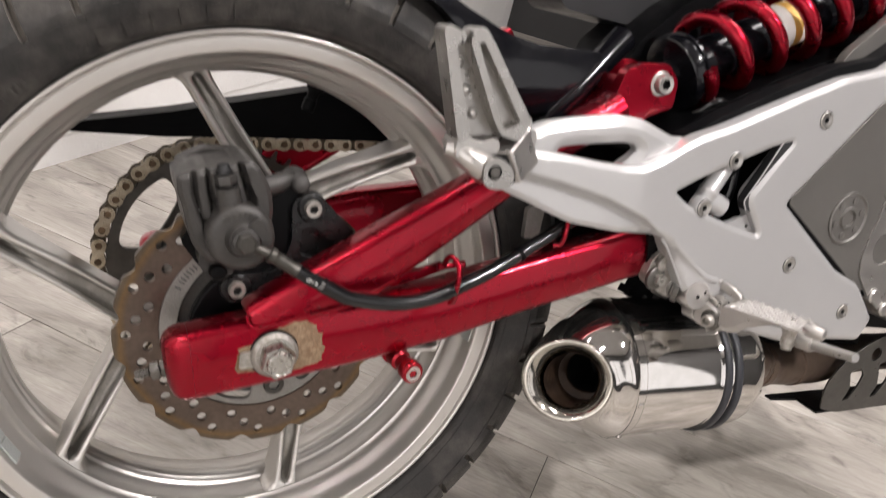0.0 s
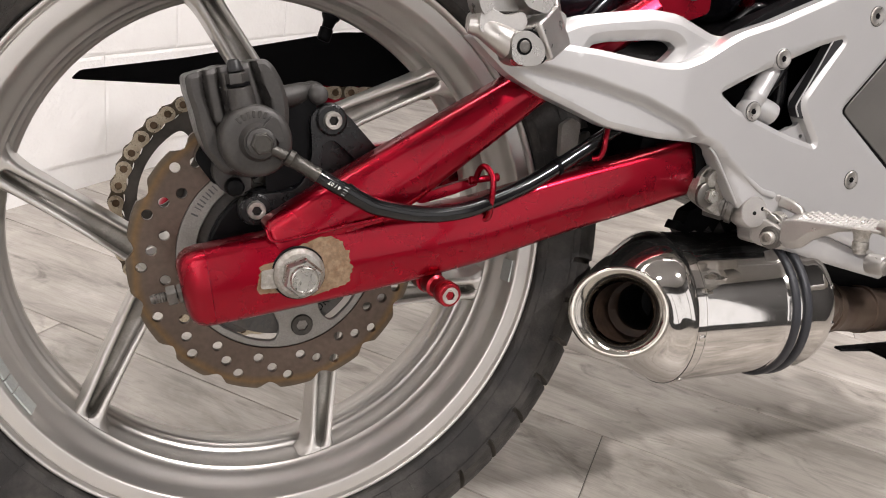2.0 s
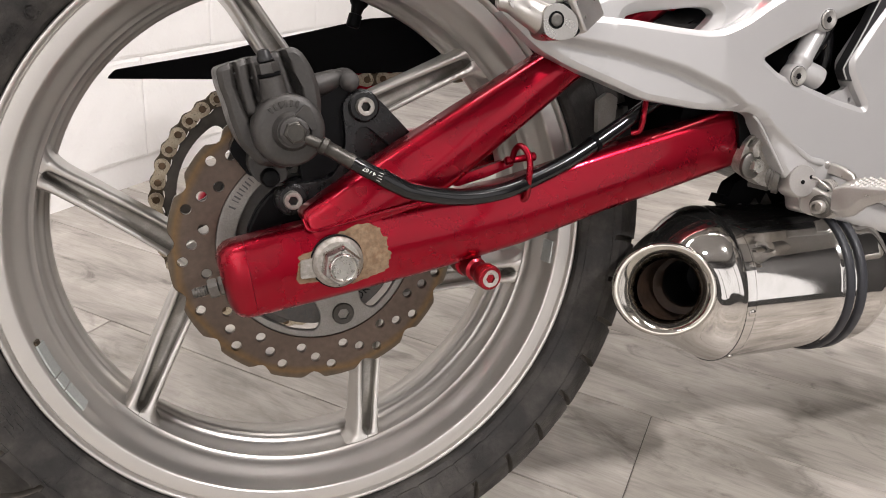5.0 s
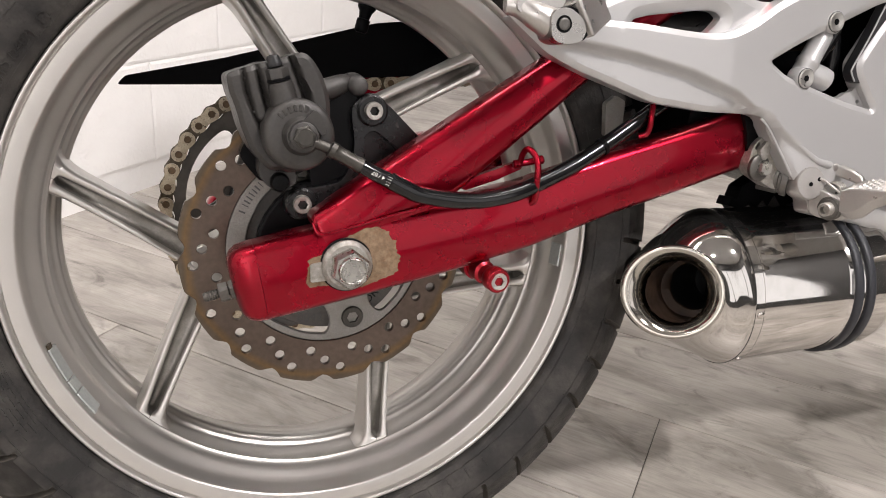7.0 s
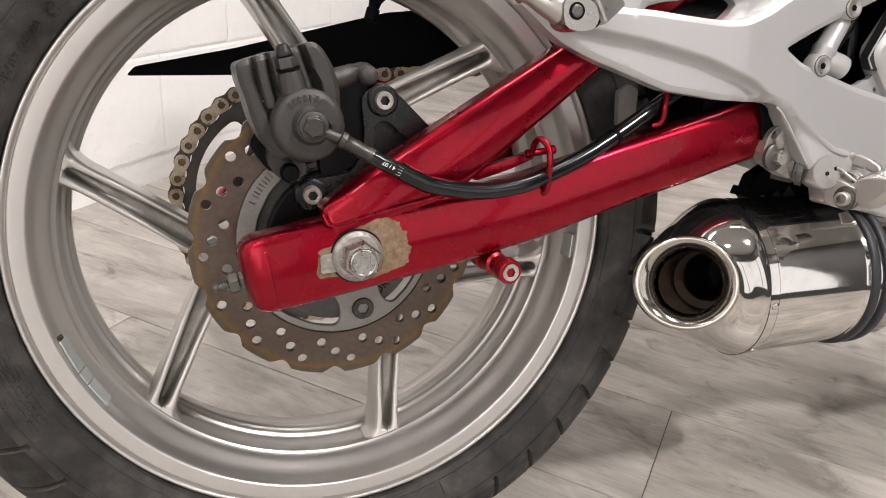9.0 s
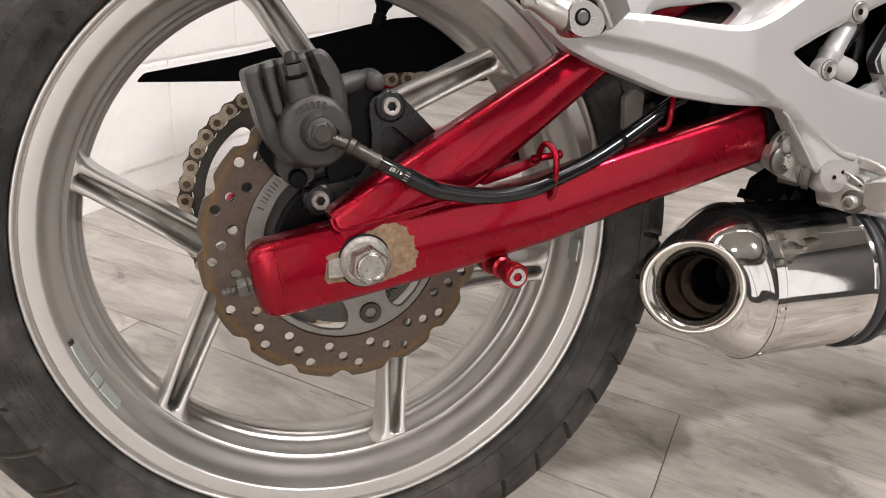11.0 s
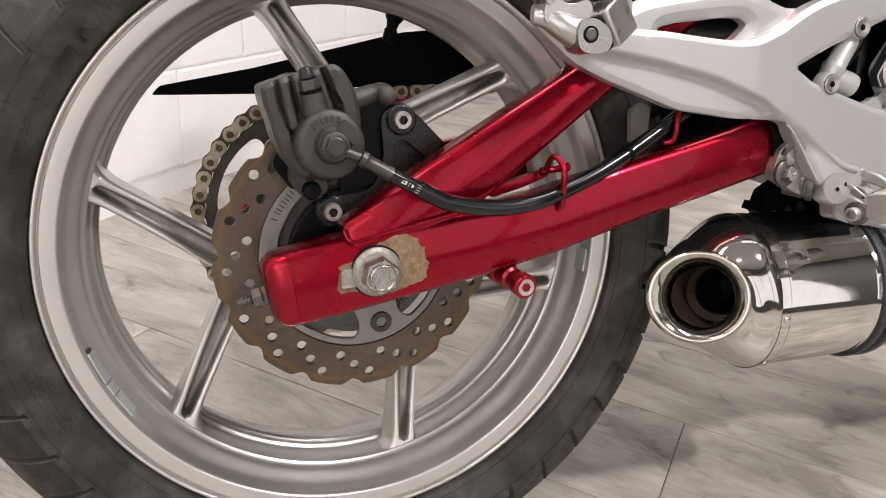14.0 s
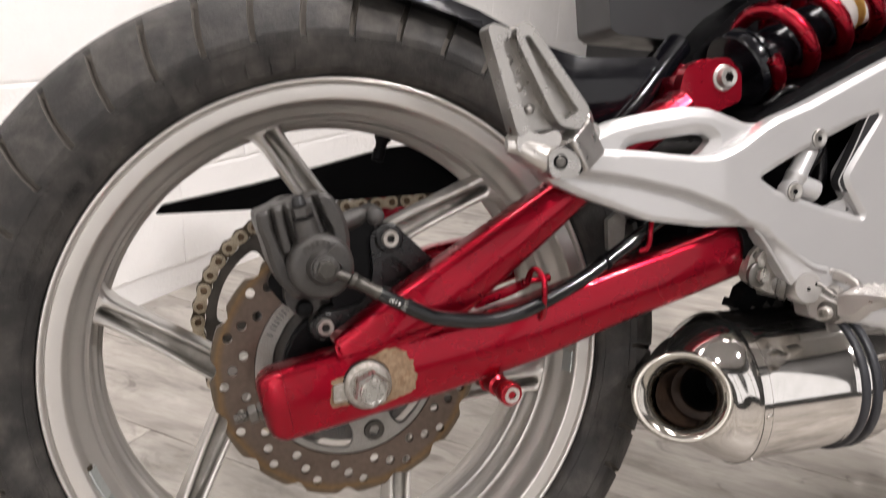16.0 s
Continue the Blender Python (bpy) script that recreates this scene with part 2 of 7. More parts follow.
# ---- materials ----
def material(name, colour, rough=0.5, metal=0.0, grain=0.0, grain_scale=300.0, bump=0.0, bump_scale=400.0,
             stain=None, stain_scale=12.0, stain_amount=0.5, coat=0.0, rough_var=0.1, spec=0.5, vary=0.0):
    m = bpy.data.materials.new(name)
    m.use_nodes = True
    nt = m.node_tree
    b = nt.nodes["Principled BSDF"]
    b.inputs["Metallic"].default_value, b.inputs["Coat Weight"].default_value = metal, coat
    b.inputs["Coat Roughness"].default_value = 0.06
    b.inputs["Specular IOR Level"].default_value = spec
    geo = nt.nodes.new("ShaderNodeTexCoord").outputs["Object"]

    def noise_at(scale, detail=4.0, rough_n=0.55):
        t = nt.nodes.new("ShaderNodeTexNoise")
        t.inputs["Scale"].default_value, t.inputs["Detail"].default_value, t.inputs["Roughness"].default_value = scale, detail, rough_n
        nt.links.new(geo, t.inputs["Vector"])
        return t.outputs["Fac"]

    def ramp(fac, lo, hi, a=0.0, c=1.0):
        r = nt.nodes.new("ShaderNodeMapRange")
        r.inputs["From Min"].default_value, r.inputs["From Max"].default_value = lo, hi
        r.inputs["To Min"].default_value, r.inputs["To Max"].default_value = a, c
        nt.links.new(fac, r.inputs["Value"])
        return r.outputs["Result"]

    def mix(fac, a, c, mode="MIX"):
        x = nt.nodes.new("ShaderNodeMix")
        x.data_type, x.blend_type = "RGBA", mode
        for sock, val in ((x.inputs["Factor"], fac), (x.inputs["A"], a), (x.inputs["B"], c)):
            if isinstance(val, (int, float)):
                sock.default_value = val
            elif isinstance(val, tuple):
                sock.default_value = (*val, 1)
            else:
                nt.links.new(val, sock)
        return x.outputs["Result"]

    col = colour
    if stain:
        col = mix(ramp(noise_at(stain_scale, 6.0, 0.65), 0.42, 0.72, 0.0, stain_amount), col, stain)
    if grain:
        dark = tuple(c * (1 - grain) for c in colour)
        col = mix(ramp(noise_at(grain_scale, 3.0), 0.35, 0.65, 0.0, 0.6), col, dark)
    if vary:
        info = nt.nodes.new("ShaderNodeObjectInfo").outputs["Random"]
        col = mix(ramp(info, 0, 1, 0.0, vary), col, tuple(c * 0.6 for c in colour))
    if isinstance(col, tuple):
        b.inputs["Base Color"].default_value = (*col, 1)
    else:
        nt.links.new(col, b.inputs["Base Color"])
    if rough_var:
        nt.links.new(ramp(noise_at(stain_scale * 2.3, 5.0), 0.3, 0.7, max(0.02, rough - rough_var), min(1.0, rough + rough_var)), b.inputs["Roughness"])
    else:
        b.inputs["Roughness"].default_value = rough
    if bump:
        bn = nt.nodes.new("ShaderNodeBump")
        bn.inputs["Strength"].default_value, bn.inputs["Distance"].default_value = bump, 0.0006
        nt.links.new(noise_at(bump_scale, 3.0), bn.inputs["Height"])
        nt.links.new(bn.outputs["Normal"], b.inputs["Normal"])
    return m


wheel_paint = material("wheel_paint", (0.54, 0.522, 0.495), 0.32, 0.83, grain=0.06, grain_scale=1200, stain=(0.48, 0.46, 0.43), stain_scale=22, stain_amount=0.3, rough_var=0.02)
rubber = material("rubber", (0.019, 0.0178, 0.0168), 0.60, 0.0, grain=0.35, grain_scale=70, bump=0.8, bump_scale=420, stain=(0.088, 0.080, 0.071), stain_scale=24, stain_amount=0.75, spec=0.25)
red_paint = material("red_paint", (0.262, 0.0010, 0.0122), 0.28, 0.90, grain=0.08, grain_scale=2500, coat=0.26, stain=(0.205, 0.0014, 0.0100), stain_scale=16, stain_amount=0.5, rough_var=0.04)
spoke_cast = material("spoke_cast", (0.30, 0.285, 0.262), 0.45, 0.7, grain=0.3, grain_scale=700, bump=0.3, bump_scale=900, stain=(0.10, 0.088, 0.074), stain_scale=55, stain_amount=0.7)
red_anodised = material("red_anodised", (0.30, 0.016, 0.026), 0.28, 0.85, rough_var=0.05)
dusty_rubber = material("dusty_rubber", (0.090, 0.080, 0.069), 0.8, 0.0, grain=0.35, grain_scale=300, spec=0.2)
bare_rust = material("bare_rust", (0.235, 0.165, 0.105), 0.75, 0.0, grain=0.5, grain_scale=380, bump=0.9, bump_scale=500, stain=(0.10, 0.043, 0.018), stain_scale=120, stain_amount=0.9, spec=0.2)
steel = material("steel", (0.40, 0.38, 0.35), 0.45, 0.7, grain=0.4, grain_scale=420, stain=(0.15, 0.13, 0.10), stain_scale=170, stain_amount=0.8, bump=0.4, bump_scale=900, rough_var=0.12)
dull_steel = material("dull_steel", (0.135, 0.128, 0.118), 0.42, 0.85, grain=0.3, grain_scale=500, stain=(0.07, 0.064, 0.058), stain_scale=110, stain_amount=0.6, rough_var=0.1)
zinc = material("zinc", (0.43, 0.42, 0.39), 0.30, 0.95, grain=0.2, grain_scale=380, stain=(0.19, 0.175, 0.145), stain_scale=120, stain_amount=0.5, bump=0.12, bump_scale=700, rough_var=0.08)
bright_steel = material("bright_steel", (0.50, 0.48, 0.45), 0.33, 0.9, rough_var=0.08, grain=0.2, grain_scale=600, stain=(0.30, 0.28, 0.25), stain_scale=150)
chrome = material("chrome", (0.58, 0.562, 0.538), 0.06, 0.985, rough_var=0.03, stain=(0.44, 0.415, 0.375), stain_scale=30, stain_amount=0.5, bump=0.015, bump_scale=60)
outlet_steel = material("outlet_steel", (0.10, 0.082, 0.062), 0.25, 1.0, rough_var=0.08, stain=(0.05, 0.038, 0.028), stain_scale=60, stain_amount=0.8)
soot = material("soot", (0.024, 0.0135, 0.008), 0.5, 0.35, stain=(0.006, 0.004, 0.003), stain_scale=70, stain_amount=0.85, spec=0.3)
heat_steel = material("heat_steel", (0.11, 0.08, 0.06), 0.45, 0.8, stain=(0.08, 0.05, 0.04), stain_scale=25, stain_amount=0.8)
black_plastic = material("black_plastic", (0.0030, 0.0030, 0.0034), 0.5, 0.0, bump=0.25, bump_scale=1500, rough_var=0.1, spec=0.05)
gloss_black = material("gloss_black", (0.0030, 0.0030, 0.0042), 0.16, 0.0, coat=0.10, rough_var=0.05, stain=(0.012, 0.012, 0.014), stain_scale=60, stain_amount=0.2, spec=0.25)
hose_black = material("hose_black", (0.0030, 0.0030, 0.0034), 0.16, 0.0, rough_var=0.05, coat=0.15, bump=0.10, bump_scale=160, spec=0.35)
black_cast = material("black_cast", (0.0022, 0.0022, 0.0025), 0.36, 0.05, bump=0.3, bump_scale=1200, spec=0.10)
caliper_paint = material("caliper_paint", (0.037, 0.0345, 0.032), 0.46, 0.35, grain=0.35, grain_scale=500, bump=0.25, bump_scale=1500, stain=(0.050, 0.045, 0.039), stain_scale=60, stain_amount=0.7)
socket_grey = material("socket_grey", (0.030, 0.028, 0.026), 0.45, 0.6, grain=0.3, grain_scale=500)
boot_black = material("boot_black", (0.012, 0.012, 0.0125), 0.45, 0.0, grain=0.3, grain_scale=300, spec=0.3)
boot_grey = material("boot_grey", (0.055, 0.052, 0.050), 0.65, 0.0, spec=0.25, grain=0.3, grain_scale=300, stain=(0.075, 0.070, 0.064), stain_scale=90, stain_amount=0.5)
silver_paint = material("silver_paint", (0.375, 0.370, 0.365), 0.33, 0.35, grain=0.04, grain_scale=1800, coat=0.3, stain=(0.45, 0.44, 0.43), stain_scale=14, stain_amount=0.2, rough_var=0.05)
peg_alloy = material("peg_alloy", (0.42, 0.405, 0.385), 0.36, 0.88, grain=0.10, grain_scale=700, bump=0.10, bump_scale=900, stain=(0.37, 0.35, 0.325), stain_scale=35, stain_amount=0.4)
peg_grey = material("peg_grey", (0.33, 0.318, 0.30), 0.33, 0.90, grain=0.12, grain_scale=700, bump=0.12, bump_scale=900, stain=(0.24, 0.228, 0.21), stain_scale=45, stain_amount=0.5)
hub_cast = material("hub_cast", (0.085, 0.081, 0.076), 0.55, 0.4, grain=0.3, grain_scale=500, bump=0.4, bump_scale=900, stain=(0.11, 0.095, 0.078), stain_scale=60, stain_amount=0.6)
cover_grey = material("cover_grey", (0.135, 0.128, 0.118), 0.42, 0.5, grain=0.12, grain_scale=1400, bump=0.2, bump_scale=1200, stain=(0.11, 0.104, 0.096), stain_scale=9, stain_amount=0.5)
flange_steel = material("flange_steel", (0.40, 0.38, 0.345), 0.11, 0.95, rough_var=0.05, stain=(0.30, 0.275, 0.23), stain_scale=40, stain_amount=0.55)
chain_gold = material("chain_gold", (0.50, 0.43, 0.325), 0.33, 0.85, grain=0.3, grain_scale=600, stain=(0.17, 0.125, 0.075), stain_scale=150, stain_amount=0.7, vary=0.25)
pin_brown = material("pin_brown", (0.13, 0.085, 0.05), 0.45, 0.7, grain=0.4, grain_scale=800)
chain_dark = material("chain_dark", (0.10, 0.078, 0.052), 0.42, 0.8, grain=0.4, grain_scale=500, stain=(0.025, 0.02, 0.015), stain_scale=160, stain_amount=0.9)
sprocket_steel = material("sprocket_steel", (0.085, 0.077, 0.068), 0.45, 0.8, stain=(0.03, 0.027, 0.024), stain_scale=30, stain_amount=0.8, bump=0.3, bump_scale=600)
weathered_steel = material("weathered_steel", (0.068, 0.064, 0.057), 0.42, 0.8, grain=0.35, grain_scale=500, stain=(0.045, 0.041, 0.036), stain_scale=120, stain_amount=0.6, rough_var=0.12)
carrier_grey = material("carrier_grey", (0.27, 0.26, 0.243), 0.50, 0.55, grain=0.4, grain_scale=900, bump=0.4, bump_scale=900, stain=(0.18, 0.160, 0.130), stain_scale=90, stain_amount=0.6)
weight_lead = material("weight_lead", (0.50, 0.53, 0.52), 0.42, 0.7, grain=0.2, grain_scale=500)
sticker_white = material("sticker_white", (0.72, 0.70, 0.66), 0.5)
sticker_gold = material("sticker_gold", (0.55, 0.33, 0.08), 0.4, 0.3)

liner_grey = material("liner_grey", (0.016, 0.016, 0.017), 0.40, 0.0, bump=0.2, bump_scale=900, spec=0.4)
bracket_black = material("bracket_black", (0.0058, 0.0057, 0.0060), 0.30, 0.1, grain=0.4, grain_scale=600, bump=0.35, bump_scale=1100, stain=(0.009, 0.0085, 0.008), stain_scale=50, stain_amount=0.5, spec=0.4)
dark_grey = material("dark_grey", (0.05, 0.05, 0.048), 0.6, bump=0.3, bump_scale=900)
ceiling_white = material("ceiling_white", (0.78, 0.77, 0.755), 0.7, stain=(0.70, 0.69, 0.675), stain_scale=1.5)
ceiling_grey = material("ceiling_grey", (0.42, 0.41, 0.40), 0.8, stain=(0.36, 0.35, 0.34), stain_scale=1.5)
# Charcoal for unseen walls, chosen to darken reflections and cut fill light.
reflection_charcoal = material("reflection_charcoal", (0.022, 0.0215, 0.021), 0.8, stain=(0.034, 0.033, 0.032), stain_scale=1.5)
joint_dark = material("joint_dark", (0.12, 0.108, 0.095), 0.8)
strap_rubber = material("strap_rubber", (0.018, 0.019, 0.023), 0.46, 0.0, spec=0.35, stain=(0.032, 0.032, 0.036), stain_scale=40)
shield_steel = material("shield_steel", (0.10, 0.095, 0.088), 0.36, 0.8, grain=0.2, grain_scale=600, stain=(0.05, 0.045, 0.04), stain_scale=30)


def disc_material():
    """Brake steel: brown pad film in the swept band, ochre rust towards the rim."""
    m = material("disc_steel", (0.23, 0.16, 0.115), 0.38, 0.75, grain=0.2, grain_scale=500, rough_var=0.1)
    nt = m.node_tree
    b = nt.nodes["Principled BSDF"]
    co = nt.nodes.new("ShaderNodeTexCoord").outputs["Object"]
    sep = nt.nodes.new("ShaderNodeSeparateXYZ")
    nt.links.new(co, sep.inputs[0])
    rad = nt.nodes.new("ShaderNodeVectorMath")
    rad.operation = "LENGTH"
    comb = nt.nodes.new("ShaderNodeCombineXYZ")
    nt.links.new(sep.outputs["X"], comb.inputs["X"])
    nt.links.new(sep.outputs["Z"], comb.inputs["Z"])
    nt.links.new(comb.outputs[0], rad.inputs[0])
    t = nt.nodes.new("ShaderNodeTexNoise")
    t.inputs["Scale"].default_value, t.inputs["Detail"].default_value = 35.0, 5.0
    nt.links.new(co, t.inputs["Vector"])
    wob = nt.nodes.new("ShaderNodeMath")
    wob.operation = "MULTIPLY_ADD"
    wob.inputs[1].default_value, wob.inputs[2].default_value = 0.006, -0.003
    nt.links.new(t.outputs["Fac"], wob.inputs[0])
    add = nt.nodes.new("ShaderNodeMath")
    nt.links.new(rad.outputs["Value"], add.inputs[0])
    nt.links.new(wob.outputs[0], add.inputs[1])
    sc = nt.nodes.new("ShaderNodeMapRange")
    sc.inputs["From Min"].default_value, sc.inputs["From Max"].default_value = 0.072, 0.112
    nt.links.new(add.outputs[0], sc.inputs["Value"])
    cr = nt.nodes.new("ShaderNodeValToRGB")
    el = cr.color_ramp.elements
    el[0].position, el[0].color = 0.0, (0.26, 0.22, 0.18, 1)
    el[1].position, el[1].color = 1.0, (0.17, 0.15, 0.12, 1)
    for pos, c in ((0.10, (0.185, 0.145, 0.120, 1)), (0.70, (0.165, 0.128, 0.105, 1)), (0.76, (0.19, 0.135, 0.085, 1)), (0.83, (0.235, 0.155, 0.075, 1)), (0.90, (0.16, 0.125, 0.09, 1))):
        e = el.new(pos)
        e.color = c
    nt.links.new(sc.outputs[0], cr.inputs[0])
    mx = nt.nodes.new("ShaderNodeMix")
    mx.data_type, mx.blend_type = "RGBA", "MULTIPLY"
    mx.inputs["Factor"].default_value = 0.5
    t2 = nt.nodes.new("ShaderNodeTexNoise")
    t2.inputs["Scale"].default_value, t2.inputs["Detail"].default_value = 220.0, 4.0
    nt.links.new(co, t2.inputs["Vector"])
    nt.links.new(cr.outputs[0], mx.inputs["A"])
    nt.links.new(t2.outputs["Fac"], mx.inputs["B"])
    gain = nt.nodes.new("ShaderNodeMix")
    gain.data_type, gain.blend_type = "RGBA", "MULTIPLY"
    gain.inputs["Factor"].default_value = 1.0
    gain.inputs["B"].default_value = (0.78, 0.75, 0.73, 1)
    nt.links.new(mx.outputs["Result"], gain.inputs["A"])
    nt.links.new(gain.outputs["Result"], b.inputs["Base Color"])
    return m


disc_steel = disc_material()


def plank_material():
    """Grey wood-look floor tile: streaks along the plank, pale and dark clouds, a shift from plank to plank."""
    m = bpy.data.materials.new("wood_tile")
    m.use_nodes = True
    nt = m.node_tree
    b = nt.nodes["Principled BSDF"]
    co = nt.nodes.new("ShaderNodeTexCoord").outputs["Object"]
    rnd = nt.nodes.new("ShaderNodeObjectInfo").outputs["Random"]
    off = nt.nodes.new("ShaderNodeVectorMath")
    off.operation = "ADD"
    big = nt.nodes.new("ShaderNodeMath")
    big.operation = "MULTIPLY"
    big.inputs[1].default_value = 37.0
    nt.links.new(rnd, big.inputs[0])
    nt.links.new(co, off.inputs[0])
    nt.links.new(big.outputs[0], off.inputs[1])

    def streak(scale, stretch, detail, rough_n, distort=0.0):
        mp = nt.nodes.new("ShaderNodeMapping")
        mp.inputs["Scale"].default_value = stretch
        nt.links.new(off.outputs[0], mp.inputs["Vector"])
        t = nt.nodes.new("ShaderNodeTexNoise")
        t.inputs["Scale"].default_value, t.inputs["Detail"].default_value = scale, detail
        t.inputs["Roughness"].default_value, t.inputs["Distortion"].default_value = rough_n, distort
        nt.links.new(mp.outputs[0], t.inputs["Vector"])
        return t.outputs["Fac"]

    def rmp(fac, stops):
        r = nt.nodes.new("ShaderNodeValToRGB")
        el = r.color_ramp.elements
        el[0].position, el[0].color = stops[0][0], (*stops[0][1], 1)
        el[1].position, el[1].color = stops[-1][0], (*stops[-1][1], 1)
        for p, c in stops[1:-1]:
            el.new(p).color = (*c, 1)
        nt.links.new(fac, r.inputs[0])
        return r.outputs[0]

    def mixed(mode, f, a, c):
        x = nt.nodes.new("ShaderNodeMix")
        x.data_type, x.blend_type = "RGBA", mode
        x.inputs["Factor"].default_value = f
        nt.links.new(a, x.inputs["A"])
        nt.links.new(c, x.inputs["B"])
        return x.outputs["Result"]

    clouds = rmp(streak(5.0, (1.0, 2.6, 1), 5, 0.6, 0.6), [(0.33, (0.225, 0.205, 0.181)), (0.46, (0.335, 0.307, 0.273)), (0.56, (0.373, 0.344, 0.308)), (0.70, (0.50, 0.466, 0.422))])
    fine = rmp(streak(26.0, (0.5, 7.0, 1), 6, 0.7, 0.9), [(0.34, (0.55, 0.54, 0.53)), (0.55, (1.0, 1.0, 1.0))])
    knots = rmp(streak(8.0, (1.2, 2.4, 1), 5, 0.62, 1.6), [(0.30, (0.44, 0.43, 0.42)), (0.40, (0.86, 0.86, 0.86)), (0.47, (1, 1, 1))])
    col = mixed("MULTIPLY", 0.42, clouds, fine)
    col = mixed("MULTIPLY", 0.8, col, knots)
    shade = nt.nodes.new("ShaderNodeMapRange")
    shade.inputs["To Min"].default_value, shade.inputs["To Max"].default_value = 0.88, 1.08
    nt.links.new(rnd, shade.inputs["Value"])
    col = mixed("MULTIPLY", 1.0, col, shade.outputs[0])
    nt.links.new(col, b.inputs["Base Color"])
    b.inputs["Roughness"].default_value = 0.42
    bn = nt.nodes.new("ShaderNodeBump")
    bn.inputs["Strength"].default_value, bn.inputs["Distance"].default_value = 0.12, 0.0008
    nt.links.new(streak(40.0, (0.4, 6.0, 1), 4, 0.6), bn.inputs["Height"])
    nt.links.new(bn.outputs["Normal"], b.inputs["Normal"])
    return m


wood_tile = plank_material()


def block_material():
    """White-painted concrete block: orange-peel relief, shallow dents, faint grime."""
    m = material("painted_block", (0.87, 0.855, 0.835), 0.42, 0.0, stain=(0.80, 0.78, 0.755), stain_scale=5, stain_amount=0.5, rough_var=0.08)
    nt = m.node_tree
    co = nt.nodes.new("ShaderNodeTexCoord").outputs["Object"]
    b1, b2 = nt.nodes.new("ShaderNodeBump"), nt.nodes.new("ShaderNodeBump")
    for bn, scale, dist, st in ((b1, 24.0, 0.006, 0.55), (b2, 150.0, 0.0020, 0.6)):
        t = nt.nodes.new("ShaderNodeTexNoise")
        t.inputs["Scale"].default_value, t.inputs["Detail"].default_value = scale, 5.0
        nt.links.new(co, t.inputs["Vector"])
        nt.links.new(t.outputs["Fac"], bn.inputs["Height"])
        bn.inputs["Strength"].default_value, bn.inputs["Distance"].default_value = st, dist
    nt.links.new(b1.outputs[0], b2.inputs["Normal"])
    nt.links.new(b2.outputs[0], nt.nodes["Principled BSDF"].inputs["Normal"])
    return m


painted_block = block_material()
lamp_glow = bpy.data.materials.new("lamp_glow")
lamp_glow.use_nodes = True
lamp_glow.node_tree.nodes["Principled BSDF"].inputs["Emission Color"].default_value = (1.0, 0.945, 0.94, 1)
lamp_glow.node_tree.nodes["Principled BSDF"].inputs["Emission Strength"].default_value = 9.0

daylight = bpy.data.materials.new("daylight")
daylight.use_nodes = True
daylight.node_tree.nodes["Principled BSDF"].inputs["Base Color"].default_value = (0.7, 0.7, 0.7, 1)
daylight.node_tree.nodes["Principled BSDF"].inputs["Emission Color"].default_value = (1.0, 0.96, 0.955, 1)
daylight.node_tree.nodes["Principled BSDF"].inputs["Emission Strength"].default_value = 1.5

# ---- the room ----
# The room's frame: x along the block wall, y towards it; the motorcycle stands at 45 degrees to it.
ROOM = Matrix.Rotation(radians(45), 4, "Z")
WALL_Y, WEST, EAST, SOUTH, HIGH = 0.808, -2.3, 3.6, -2.7, 2.6


def setting(name, bm, mat, label, category):
    ob = new(name, mesh(bm, name))
    ob.data.materials.append(mat)
    ob.matrix_basis = ROOM
    return tagged(ob, label, category, kind="structure")


floor = setting("floor", block((WEST, SOUTH, -0.05), (EAST, WALL_Y + 0.2, -0.0015)), joint_dark, "grey wood-look plank floor with thin dark joints", "floor")
wall_north = setting("wall_north", block((WEST, WALL_Y + 0.0018, -0.0015), (EAST, WALL_Y + 0.2, HIGH)), painted_block, "white-painted concrete block wall with filled joints", "wall")
FRONT_X, FRONT_Z = (-2.15, -0.10), (0.12, 2.10)
# Unseen south wall, coloured dark to shape what the chrome reflects.
south_bm = bmesh.new()
for x0, x1, z0, z1 in ((WEST, FRONT_X[0], -0.0015, HIGH), (FRONT_X[1], EAST, -0.0015, HIGH), (*FRONT_X, -0.0015, FRONT_Z[0]), (*FRONT_X, FRONT_Z[1], HIGH)):
    block((x0, SOUTH - 0.15, z0), (x1, SOUTH, z1), south_bm)
wall_south = setting("wall_south", south_bm, reflection_charcoal, "unseen wall made charcoal to darken reflections, with a glazed front", "wall")
glazing_bm = bmesh.new()
for x0, x1, z0, z1 in [(x, x + 0.06, *FRONT_Z) for x in (-2.15, -1.155, -0.16)] + [(x, x + 0.935, z, z + h) for x in (-2.09, -1.095) for z, h in ((0.12, 0.16), (2.03, 0.07))]:
    block((x0, SOUTH - 0.11, z0), (x1, SOUTH - 0.05, z1), glazing_bm)
window_2 = setting("window_2", glazing_bm, reflection_charcoal, "dark-framed glazed front bright with daylight", "window")
